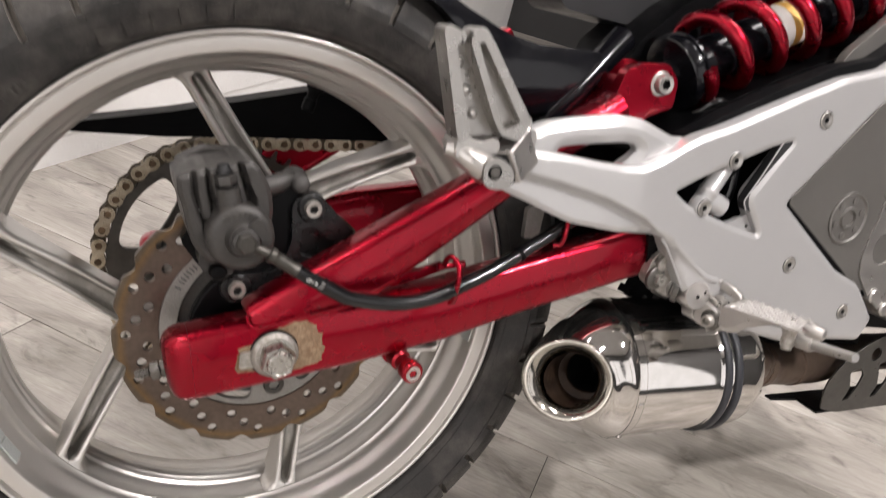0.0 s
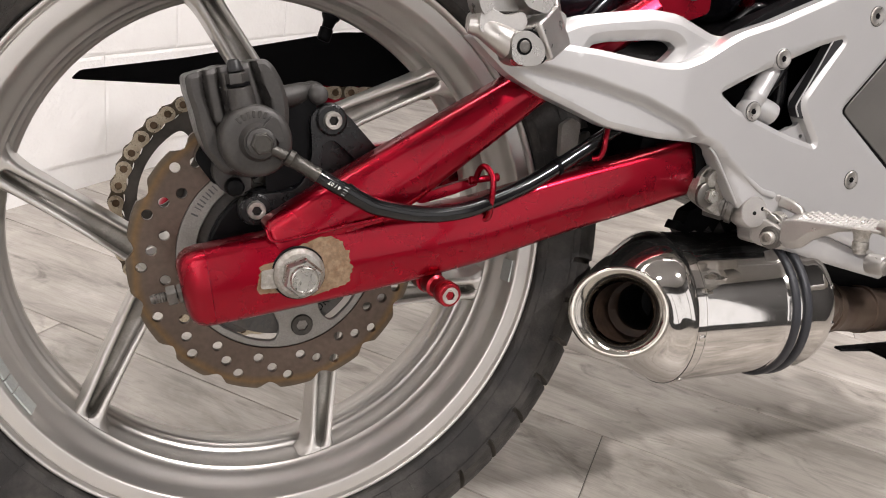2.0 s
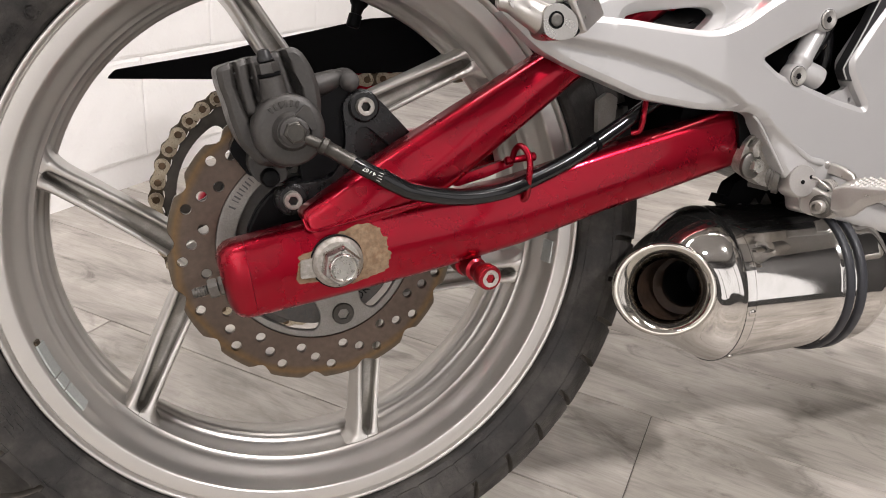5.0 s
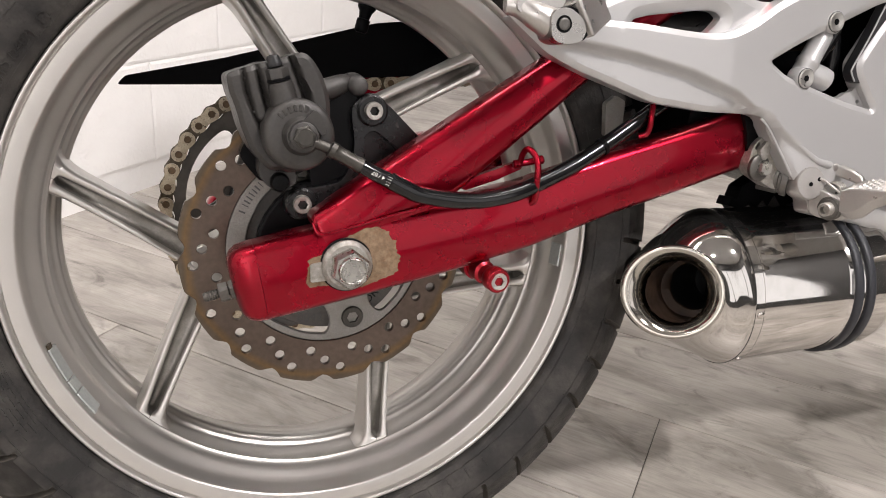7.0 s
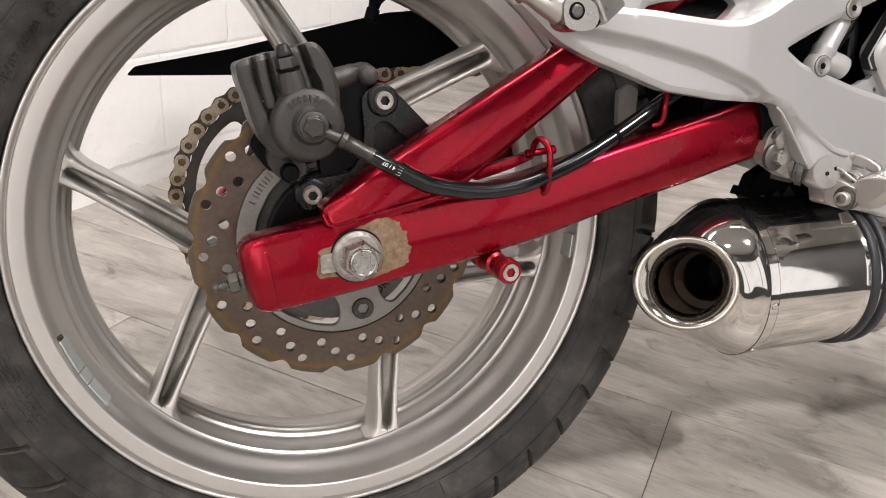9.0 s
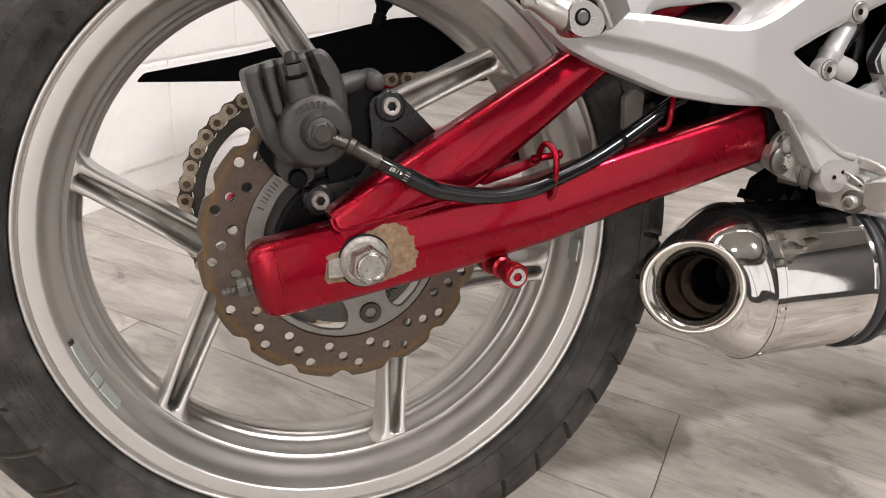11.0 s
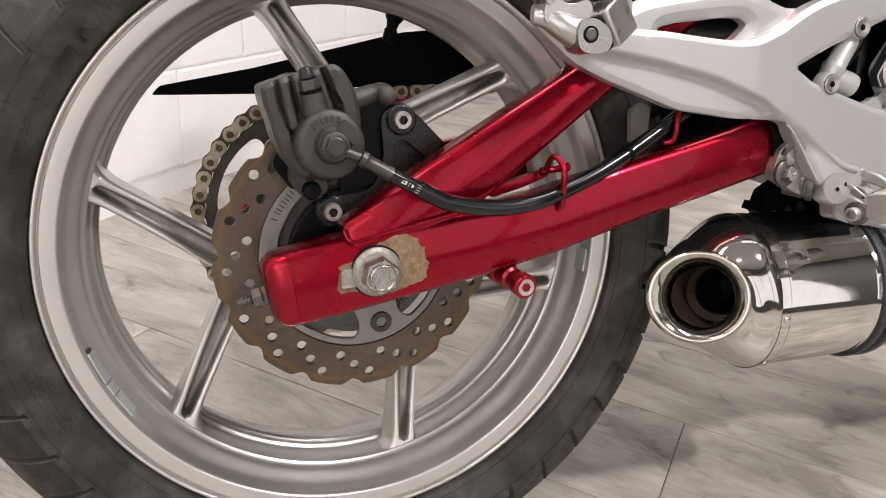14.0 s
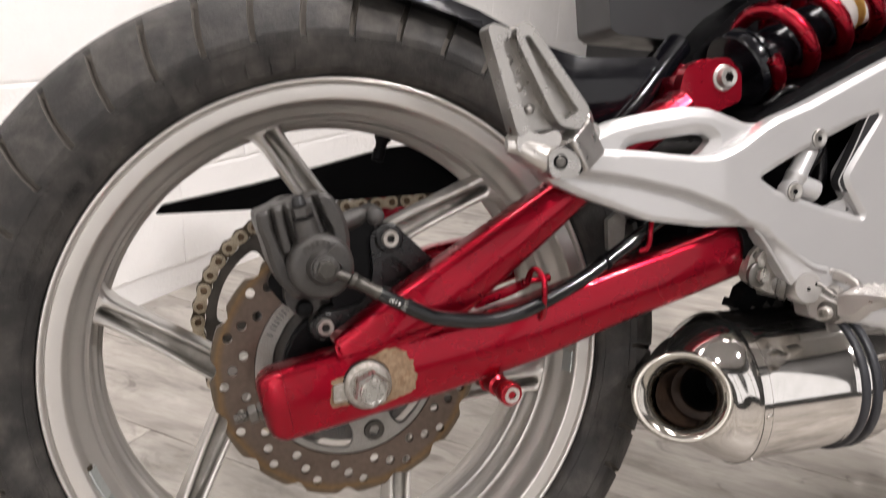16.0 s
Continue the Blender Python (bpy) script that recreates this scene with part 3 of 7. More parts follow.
# west wall with a wide window
WIN = (-1.5, 0.1, 0.55, 2.05)
west_bm = bmesh.new()
for y0, y1, z0, z1 in ((SOUTH - 0.15, WIN[0], -0.0015, HIGH), (WIN[1], WALL_Y + 0.2, -0.0015, HIGH), (WIN[0], WIN[1], -0.0015, WIN[2]), (WIN[0], WIN[1], WIN[3], HIGH)):
    block((WEST - 0.15, y0, z0), (WEST, y1, z1), west_bm)
wall_west = setting("wall_west", west_bm, ceiling_white, "plain white painted wall with a wide window", "wall")
frame_bm = bmesh.new()
for y0, y1, z0, z1 in ((WIN[0], WIN[0] + 0.06, WIN[2], WIN[3]), (WIN[1] - 0.06, WIN[1], WIN[2], WIN[3]), (WIN[0] + 0.06, WIN[1] - 0.06, WIN[2], WIN[2] + 0.06), (WIN[0] + 0.06, WIN[1] - 0.06, WIN[3] - 0.06, WIN[3])):
    block((WEST - 0.11, y0, z0), (WEST - 0.05, y1, z1), frame_bm)
window_1 = setting("window_1", frame_bm, ceiling_white, "white-framed window bright with daylight", "window")
backdrop = setting("backdrop", block((WEST - 0.62, WIN[0] - 0.9, -0.0015), (WEST - 0.60, WIN[1] + 0.9, HIGH)), daylight, "bright overcast daylight outside the window", "backdrop")
wall_east = setting("wall_east", block((EAST, SOUTH - 0.15, -0.0015), (EAST + 0.15, WALL_Y + 0.2, HIGH)), reflection_charcoal, "unseen wall made charcoal to darken reflections", "wall")
ceiling = setting("ceiling", block((WEST - 0.15, SOUTH - 0.15, HIGH), (EAST + 0.15, WALL_Y + 0.2, HIGH + 0.1)), ceiling_grey, "plain grey ceiling over the motorcycle", "ceiling")


def ceiling_light(x, y, length, width, power, turn=0.0):
    m = ROOM @ Matrix.Translation((x, y, HIGH)) @ Matrix.Rotation(radians(turn), 4, "Z")
    ob = thing("ceiling_light", "long white ceiling light with a bright diffuser", "ceiling light", m, "ceiling lights")
    part("housing", block((-length / 2 - 0.02, -width / 2 - 0.02, -0.05), (length / 2 + 0.02, width / 2 + 0.02, 0)), ceiling_white, ob, bevel=0.004)
    part("diffuser", block((-length / 2, -width / 2, -0.062), (length / 2, width / 2, -0.05)), lamp_glow, ob, "glowing milky diffuser")
    lamp = bpy.data.lights.new("ceiling_lamp", "AREA")
    lamp.shape, lamp.size, lamp.size_y, lamp.energy, lamp.color = "RECTANGLE", length, width, power, (1.0, 0.945, 0.94)
    lo = new("lamp", lamp)
    lo.parent = ob
    lo.matrix_basis = Matrix.Translation((0, 0, -0.066))
    return ob


ceiling_light(0.75, 0.00, 1.60, 0.30, 27, -45)
ceiling_light(0.849, -1.060, 1.05, 0.30, 16, -45)
ceiling_light(-1.35, 0.20, 1.2, 0.12, 16)
ceiling_light(-0.30, -1.85, 0.3, 0.08, 95)

# daylight through the west window and the glazed front
def opening_light(width, height, power, m):
    lamp = bpy.data.lights.new("window_light", "AREA")
    lamp.shape, lamp.size, lamp.size_y, lamp.energy, lamp.color = "RECTANGLE", width, height, power, (1.0, 0.95, 0.945)
    new("window_light", lamp).matrix_basis = ROOM @ m


opening_light(WIN[1] - WIN[0] - 0.1, WIN[3] - WIN[2] - 0.1, 6, Matrix.Translation((WEST - 0.02, (WIN[0] + WIN[1]) / 2, (WIN[2] + WIN[3]) / 2)) @ Matrix.Rotation(-math.pi / 2, 4, "Y") @ Matrix.Rotation(math.pi / 2, 4, "Z"))
opening_light(FRONT_X[1] - FRONT_X[0], FRONT_Z[1] - FRONT_Z[0], 19, Matrix.Translation(((FRONT_X[0] + FRONT_X[1]) / 2, SOUTH - 0.14, (FRONT_Z[0] + FRONT_Z[1]) / 2)) @ Matrix.Rotation(math.pi / 2, 4, "X"))

# ---- the motorcycle ----
bike = thing("motorcycle", "silver-white motorcycle with red swingarm leaning on its side stand", "motorcycle", BIKE)

# -- rear wheel: rim, hub, spokes --
right_side = [(0.2262, -0.0605), (0.2312, -0.0612), (0.2322, -0.0626), (0.2325, -0.0640), (0.2321, -0.0652), (0.2311, -0.0658), (0.2299, -0.0656), (0.2289, -0.0648), (0.2285, -0.0633), (0.2281, -0.0613), (0.2275, -0.0609), (0.2269, -0.0617), (0.2262, -0.0630),
              (0.2166, -0.0624), (0.2155, -0.0620), (0.2148, -0.0608), (0.2142, -0.0590), (0.2136, -0.0555), (0.2131, -0.0520), (0.2126, -0.0490), (0.2118, -0.0472), (0.2106, -0.0453), (0.2090, -0.0432), (0.2072, -0.0409), (0.2056, -0.0388), (0.2045, -0.0370), (0.2040, -0.0352), (0.2037, -0.0334), (0.2030, -0.0318), (0.2018, -0.0308),
              (0.2013, -0.0302), (0.2006, -0.0299), (0.2002, -0.0292), (0.2004, -0.0280), (0.2012, -0.0268), (0.2012, -0.0070), (0.2008, -0.0040), (0.1998, -0.0026), (0.1984, -0.0018), (0.1974, -0.0008), (0.1970, 0.0008), (0.1964, 0.0020), (0.1952, 0.0030), (0.1945, 0.0045), (0.1943, 0.0090)]
left_side = [(0.1945, 0.0130), (0.1975, 0.0170), (0.2010, 0.0200), (0.2015, 0.0300), (0.2070, 0.0515), (0.2138, 0.0605), (0.2160, 0.0622), (0.2268, 0.0628), (0.2277, 0.0632), (0.2300, 0.0652), (0.2328, 0.0656), (0.2340, 0.0642), (0.2330, 0.0625)]
outside = [(0.2262, 0.0605), (0.217, 0.045), (0.209, 0.02), (0.209, -0.02), (0.217, -0.045)]
rim = part("rim", lathe(right_side + left_side + outside, 200, shut=True), wheel_paint, bike, "worn silver-grey painted cast alloy rim", smooth=50)


def spoke(apex, end):
    """A cast spoke from the hub's shoulder to the rim: two rounded ridges, a hollow between them with a round end, flared feet."""
    bm = bmesh.new()
    (r0, a0), (r1, a1) = apex, end
    p0 = Vector((r0 * math.cos(a0), 0, r0 * math.sin(a0)))
    p1 = Vector((r1 * math.cos(a1), 0, r1 * math.sin(a1)))
    d = (p1 - p0).normalized()
    side = Vector((-d.z, 0, d.x))
    stations = [0.86 * i / 24 for i in range(24)] + [0.86 + 0.14 * i / 36 for i in range(37)]
    rings, n = [], len(stations) - 1
    for t in stations:
        foot = max(0.0, (t - 0.80) / 0.20)
        lift = max(0.0, (t - 0.35) / 0.65)
        w = 0.0126 - 0.0026 * t + 0.0050 * foot**2.3 + 0.0045 * foot**7
        g = 0.0084 - 0.0044 * t
        if t > 0.900:
            g *= math.sqrt(max(0.0, 1 - ((t - 0.900) / 0.040) ** 2)) if t < 0.940 else 0.0
        g = max(g, 0.0004)
        deep = (0.0066 + 0.0110 * max(0.0, min(1.0, (t - 0.66) / 0.26))) * (min(1.0, g / 0.0022) if t < 0.940 else 0.0)
        c = p0 + (p1 - p0) * t
        f, back = -0.0125 - 0.002 * (1 - t) - 0.0170 * lift**1.5, 0.0125
        half = [(-w, back), (-w, f + 0.0050)]
        for k in range(9):
            u = k / 8
            s = -w + (w - g) * u
            half.append((s, f + 0.0046 * max(0.0, 1 - u / 0.45) ** 2.4 + 0.0016 * min(1.0, g / 0.003) * max(0.0, (u - 0.6) / 0.4) ** 2))
        for k in (0.92, 0.75, 0.5, 0.25):
            half.append((-g * k, f + 0.0016 * min(1.0, g / 0.003) + deep * (1 - k**4.5)))
        mid = (0, f + 0.0016 * min(1.0, g / 0.003) + deep)
        prof = half + [mid] + [(-s, y) for s, y in reversed(half)]
        rings.append([c + side * s + Vector((0, y, 0)) for s, y in prof])
    loft(bm, rings, caps=True)
    m = len(rings[0])
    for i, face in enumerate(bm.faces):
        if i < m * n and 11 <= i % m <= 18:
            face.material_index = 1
    return bm


for k in range(3):
    mid = radians(74 + 120 * k)
    for s in (-1, 1):
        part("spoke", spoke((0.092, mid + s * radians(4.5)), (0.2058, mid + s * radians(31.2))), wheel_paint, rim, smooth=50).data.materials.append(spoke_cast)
hub = lathe([(0.012, -0.062), (0.040, -0.062), (0.044, -0.058), (0.046, -0.03), (0.05, 0.0), (0.046, 0.03), (0.06, 0.06), (0.06, 0.07), (0.012, 0.07)], 48, shut=True)
lathe([(0.02, -0.062), (0.060, -0.062), (0.062, -0.060), (0.062, -0.054), (0.02, -0.052)], 48, hub, shut=True)
for k in range(3):
    mid = 74 + 120 * k
    pts = [(r * math.cos(radians(mid + a)), r * math.sin(radians(mid + a))) for r, a in ((0.042, -38), (0.075, -17), (0.100, -9.5), (0.104, 0), (0.100, 9.5), (0.075, 17), (0.042, 38))]
    plate(pts, -0.014, 0.016, bm=hub)
part("hub", hub, wheel_paint, rim, bevel=0.002)

# stick-on balance weights inside the rim's right-hand shoulder
for a0, a1, end in ((197.3, 204.6, True), (204.85, 207.6, False), (207.85, 213.4, False), (349.5, 355.0, False)):
    bm = bmesh.new()
    rings = []
    for i in range(9):
        a = radians(a0 + (a1 - a0) * i / 8)
        rings.append([(r * math.cos(a), y, r * math.sin(a)) for r, y in ((0.2139, -0.0580), (0.2110, -0.0460), (0.2094, -0.0464), (0.2122, -0.0584))])
    loft(bm, rings, caps=True)
    lump = part("balance_weight", bm, weight_lead, rim, "lead-grey stick-on balance weight", bevel=0.0006)
    if end:
        bm = bmesh.new()
        loft(bm, [[(r * math.cos(radians(a)), y, r * math.sin(radians(a))) for r, y in ((0.2138, -0.0570), (0.2124, -0.0510), (0.2108, -0.0514), (0.2122, -0.0574))] for a in (196.4, 196.8, 197.4)], caps=True)
        part("weight_clip", bm, chain_dark, lump, "dark end of the adhesive tape")
va = radians(72.5)
vp = Vector((math.cos(va), 0, math.sin(va)))
part("valve_stem", turned(vp * 0.1965 + Vector((0, 0.014, 0)), -vp, [(0, 0.0085), (0.004, 0.0078), (0.007, 0.0056), (0.013, 0.0046), (0.0135, 0.0058), (0.023, 0.0058), (0.0245, 0.0045)], 16), black_plastic, rim, "black rubber valve stem with cap")

# -- tyre: crown, sidewall and slanted tread slots --
SLOTS = 44


def tyre_profile():
    pts = [(0.2262, -0.0590), (0.2315, -0.0598), (0.2330, -0.0618), (0.2334, -0.0660), (0.2345, -0.0688), (0.2365, -0.0704), (0.2385, -0.0718), (0.2420, -0.0735), (0.2500, -0.0772), (0.2570, -0.0795), (0.2640, -0.0806), (0.2672, -0.0806)]
    for i in range(1, 19):
        a = radians(72 - 72 * i / 18)
        pts.append((0.235 + 0.085 * math.cos(a), -0.085 * math.sin(a)))
    return pts + [(r, -y) for r, y in reversed(pts[:-1])]


def tyre():
    bm = bmesh.new()
    prof = tyre_profile()
    offs, pitch = [0.0, 0.56, 0.66, 1.56, 1.66, 2.6, 4.0, 5.6, 7.0], 360 / SLOTS
    angles = [(k * pitch + o, j) for k in range(SLOTS) for j, o in enumerate(offs)]
    rings = []
    for r, y in prof:
        row = []
        right = y < 0
        depth = max(0.0, min(1.0, (abs(y) - 0.038) / 0.005)) * max(0.0, min(1.0, (r - 0.2625) / 0.006))
        slant = 2.7 * (abs(y) - 0.02) / 0.06
        bow = 0.8 * math.sin(math.pi * max(0, min(1, (abs(y) - 0.018) / 0.06)))
        for a, j in angles:
            slot = -0.0048 * depth if j in (2, 3) else 0.0
            scrub = 0.0006 * noise.noise((a * 0.7, y * 90, 3))
            q = r + slot + scrub * (0.2325 < r < 0.31)
            b = radians(a + (slant - bow if right else slant + pitch / 2) + 1.2)
            row.append((q * math.cos(b), y + (-slot * 0.8 if right else slot * 0.8), q * math.sin(b)))
        rings.append(row)
    rings.append(rings[0])
    loft(bm, rings)
    for i, face in enumerate(bm.faces):
        r, y = prof[(i // len(angles)) % len(prof)]
        if angles[i % len(angles)][1] in (2, 3) and abs(y) > 0.040 and r > 0.2640:
            face.material_index = 1
    bmesh.ops.remove_doubles(bm, verts=bm.verts, dist=1e-6)
    return bm


tyre_ob = part("tyre", tyre(), rubber, bike, "worn black road tyre with slanted tread slots", smooth=30)
tyre_ob.data.materials.append(dusty_rubber)

SIDE = tyre_profile()[:12]


def side_y(r):
    """The sidewall's y at a radius."""
    for (r0, y0), (r1, y1) in zip(SIDE, SIDE[1:]):
        if r <= r1:
            return y0 + (y1 - y0) * (r - r0) / (r1 - r0)
    return SIDE[-1][1]


def moulded_text(words, r, a0, a1, height, rise=0.0013):
    """Raised lettering that runs clockwise along the sidewall from a0 to a1."""
    font = bpy.data.curves.new("lettering", "FONT")
    font.body, font.extrude, font.resolution_u = words, 0.02, 3
    holder = bpy.data.objects.new("lettering", font)
    me = bpy.data.meshes.new_from_object(holder)
    bpy.data.objects.remove(holder)
    bm = bmesh.new()
    bm.from_mesh(me)
    bpy.data.meshes.remove(me)
    bmesh.ops.remove_doubles(bm, verts=bm.verts, dist=1e-5)
    xs, ys = [v.co.x for v in bm.verts], [v.co.y for v in bm.verts]
    for v in bm.verts:
        q = r + height * ((v.co.y - min(ys)) / (max(ys) - min(ys)) - 0.5)
        a = radians(a0 + (a1 - a0) * (v.co.x - min(xs)) / (max(xs) - min(xs)))
        y = side_y(q) + (-rise if v.co.z > 0 else 0.001)
        v.co = (q * math.cos(a), y, q * math.sin(a))
    part("sidewall_lettering", bm, rubber, tyre_ob, "raised moulded code", smooth=30)


def moulded_bar(r0, r1, a0, a1, rise=0.0010, bm=None):
    own = bm is None
    bm = bm or bmesh.new()
    n = max(2, int(abs(a1 - a0) * 1.5))
    rings = []
    for i in range(n + 1):
        a = radians(a0 + (a1 - a0) * i / n)
        rings.append([(r * math.cos(a), side_y(r) + d, r * math.sin(a)) for r, d in ((r0, 0.001), (r0, -rise), (r1, -rise), (r1, 0.001))])
    loft(bm, rings, caps=True)
    if own:
        part("sidewall_bar", bm, rubber, tyre_ob, "raised moulded bar")


def flat_text(words, x, z, y, turn, height, mat, owner, label, rise=0.0005):
    """Small raised lettering on a face that looks to -y."""
    font = bpy.data.curves.new("lettering", "FONT")
    font.body, font.extrude, font.resolution_u, font.align_x, font.align_y = words, 0.02, 2, "CENTER", "CENTER"
    holder = bpy.data.objects.new("lettering", font)
    me = bpy.data.meshes.new_from_object(holder)
    bpy.data.objects.remove(holder)
    bm = bmesh.new()
    bm.from_mesh(me)
    bpy.data.meshes.remove(me)
    c, s, k = math.cos(radians(turn)), math.sin(radians(turn)), height / 0.7
    for v in bm.verts:
        a, b = v.co.x * k, v.co.y * k
        v.co = (x + a * c - b * s, y - (rise if v.co.z > 0 else -0.0005), z + a * s + b * c)
    part("cast_lettering", bm, mat, owner, label, smooth=30)


moulded_text("DOT HBCO 4B7/D (2403)", 0.2438, 161.6, 139.6, 0.0074)
ring_bm = bmesh.new()
for q0, q1, n in ((0.0040, 0.0046, 28),):
    cx, cz = 0.243 * math.cos(radians(137.0)), 0.243 * math.sin(radians(137.0))
    loops = []
    for q, d in ((q0, 0.001), (q0, -0.0012), (q1, -0.0012), (q1, 0.001)):
        row = []
        for i in range(n):
            x, z = cx + q * math.cos(2 * math.pi * i / n), cz + q * math.sin(2 * math.pi * i / n)
            row.append((x, side_y(math.hypot(x, z)) + d, z))
        loops.append(row)
    loft(ring_bm, loops)
part("sidewall_mark", ring_bm, rubber, tyre_ob, "raised moulded ring")
for a in (137.6, 136.5):
    moulded_bar(0.2408, 0.2450, a, a - 0.35)
for a in (134.8, 133.6, 132.4, 131.2):
    moulded_bar(0.2400, 0.2460, a, a - 0.7)
# broad plain bars where the maker's name stands
for start in (119.0, -54.0):
    for i in range(6):
        a = start - 4.4 * i
        moulded_bar(0.2385, 0.2500, a, a - 3.3, 0.0014)
# rows of small print that cannot be read
for row in range(4):
    for i in range(5):
        a = 194.0 + 2.9 * i + 0.8 * (row % 2)
        moulded_bar(0.2420 + 0.0034 * row, 0.2437 + 0.0034 * row, a + 2.0 + 0.5 * ((i * 7 + row) % 2), a, 0.0009)
for a, r0, r1 in ((159.5, 0.2345, 0.2400), (-140.8, 0.2360, 0.2560), (20.0, 0.2360, 0.2560)):
    moulded_bar(r0, r1, a, a - 0.20, 0.0011)
lines_bm = bmesh.new()
for r in (0.2392, 0.2600):
    moulded_bar(r, r + 0.0006, 0.0, 360.0, 0.0007, lines_bm)
part("sidewall_line", lines_bm, rubber, tyre_ob, "fine raised mould lines")

# -- brake disc --
DISC_Y = -0.0705


def wave_outline(n=16, steps=14):
    out = []
    for k in range(n):
        for i in range(steps):
            a = -86.3 + 22.5 * (k + i / steps) + 3
            t = i / steps
            dip = max(0.0, 1 - abs((t - 0.52) / 0.2) ** 1.5) if abs(t - 0.52) < 0.2 else 0.0
            r = 0.1105 - 0.0055 * dip
            out.append((r * math.cos(radians(a)), r * math.sin(radians(a))))
    return out


holes = [circle(0, 0, 0.0765, 72)]
for k in range(16):
    for r, a in ((0.1003, -86.3), (0.0931, -93.7), (0.0855, -101.3)):
        a = radians(a + 22.5 * k)
        holes.append(circle(r * math.cos(a), r * math.sin(a), 0.0038, 14))
disc = part("brake_disc", plate(wave_outline(), DISC_Y - 0.0025, DISC_Y + 0.0025, holes), disc_steel, bike, "wavy drilled brake disc with brown rust and worn band", bevel=0.0004, segments=1)
carrier_holes = [circle(0, 0, 0.026, 40)]
BOLT_A = -73.7
for k in range(4):
    a = BOLT_A + 45 + 90 * k
    outer = 0.0628 if k == 2 else 0.0715
    arc = [(outer, a - 26), (outer, a - 10), (outer, a + 10), (outer, a + 26), (0.060, a + 29), (0.046, a + 22), (0.044, a), (0.046, a - 22), (0.060, a - 29)]
    pts = [(r * math.cos(radians(t)), r * math.sin(radians(t))) for r, t in arc]
    carrier_holes.append(rounded(pts, 0.006, 4))
part("disc_carrier", plate(circle(0, 0, 0.0764, 72), DISC_Y - 0.0018, DISC_Y + 0.0032, carrier_holes), carrier_grey, disc, "grey cast inner disc carrier", bevel=0.0008)
for k in range(4):
    a = radians(BOLT_A + 90 * k)
    socket_screw("disc_bolt", (0.0615 * math.cos(a), DISC_Y - 0.0042, 0.0615 * math.sin(a)), 0.0088, 0.004, weathered_steel, disc, "dull steel round-head disc bolt")
part("bearing_boss", turned((0, -0.058, 0), (0, -1, 0), [(0, 0.036), (0.012, 0.034), (0.016, 0.024), (0.05, 0.019), (0.052, 0.012)], 40), black_cast, disc, "black wheel spacer boss")
hub_face = part("hub_face", plate(circle(0, 0, 0.0668, 64), -0.0664, -0.0600, [circle(0, 0, 0.03, 32)]), hub_cast, disc, "dark grey cast hub face", bevel=0.0008)

lobe = [(r * math.cos(radians(a)), r * math.sin(radians(a))) for r, a in ((0.050, 222), (0.0735, 222), (0.0738, 230), (0.0732, 238), (0.0705, 245), (0.0660, 250), (0.050, 252))]
part("hub_lobe", plate(lobe, -0.0655, -0.0600), hub_cast, hub_face, bevel=0.0008)
flat_text("0042", -0.0155, -0.0575, -0.0664, -6, 0.0072, dark_grey, hub_face, "raised cast number")
flat_text("FOR", 0.0330, -0.0470, -0.0664, 43, 0.0066, black_cast, hub_face, "raised cast letters")

for i in range(8):
    a = radians(153.5 - 2.6 * i - (1.5 if i > 0 else 0))
    bar = plate([(r * math.cos(a + d), r * math.sin(a + d)) for r, d in ((0.0676, -0.013), (0.0728, -0.012), (0.0728, 0.004 - 0.006 * (i % 2)), (0.0676, 0.006 - 0.009 * (i % 3 == 1)))], DISC_Y - 0.0022, DISC_Y - 0.0010)
    part("cast_mark", bar, dark_grey, disc, "dark stamped maker's mark")

# -- sprocket and chain on the far side --
CHAIN_Y, CHAIN_R, TEETH = 0.102, 0.1172, 46


def sprocket_outline():
    out = []
    for k in range(TEETH):
        for r, t in ((0.1105, -0.32), (0.1095, 0.0), (0.1105, 0.32), (0.1195, 0.44), (0.1195, 0.56)):
            a = 2 * math.pi * (k + t) / TEETH
            out.append((r * math.cos(a), r * math.sin(a)))
    return out


sp_holes = [circle(0, 0, 0.03, 40)]
for k in range(5):
    a = 150 + 72 * k
    pts = [(r * math.cos(radians(a + t)), r * math.sin(radians(a + t))) for r, t in ((0.1, -25), (0.1015, -12), (0.102, 0), (0.1015, 12), (0.1, 25), (0.075, 24), (0.066, 0), (0.075, -24))]
    sp_holes.append(rounded(pts, 0.010, 5))
sprocket = part("sprocket", plate(sprocket_outline(), CHAIN_Y - 0.003, CHAIN_Y + 0.003, sp_holes), sprocket_steel, bike, "greasy steel rear sprocket with cut-out windows", bevel=0.0006, segments=1)
part("sprocket_carrier", lathe([(0.012, 0.07), (0.06, 0.07), (0.062, 0.098), (0.012, 0.098)], 48, shut=True), black_cast, sprocket)

PITCH = 2 * CHAIN_R * math.sin(math.pi / TEETH)
pins = []
for k in range(TEETH // 2 + 2):
    a = math.pi / 2 + 2 * math.pi * (k - 0.3) / TEETH
    pins.append((CHAIN_R * math.cos(a), CHAIN_R * math.sin(a)))
top = [(pins[0][0] + PITCH * (i + 1), pins[0][1] + 0.0006 * i) for i in range(22)]
lx, lz = pins[-1]
bottom = [(lx + PITCH * (i + 1) * 0.985, lz + PITCH * (i + 1) * 0.17) for i in range(22)]
pins = list(reversed(top)) + pins + bottom


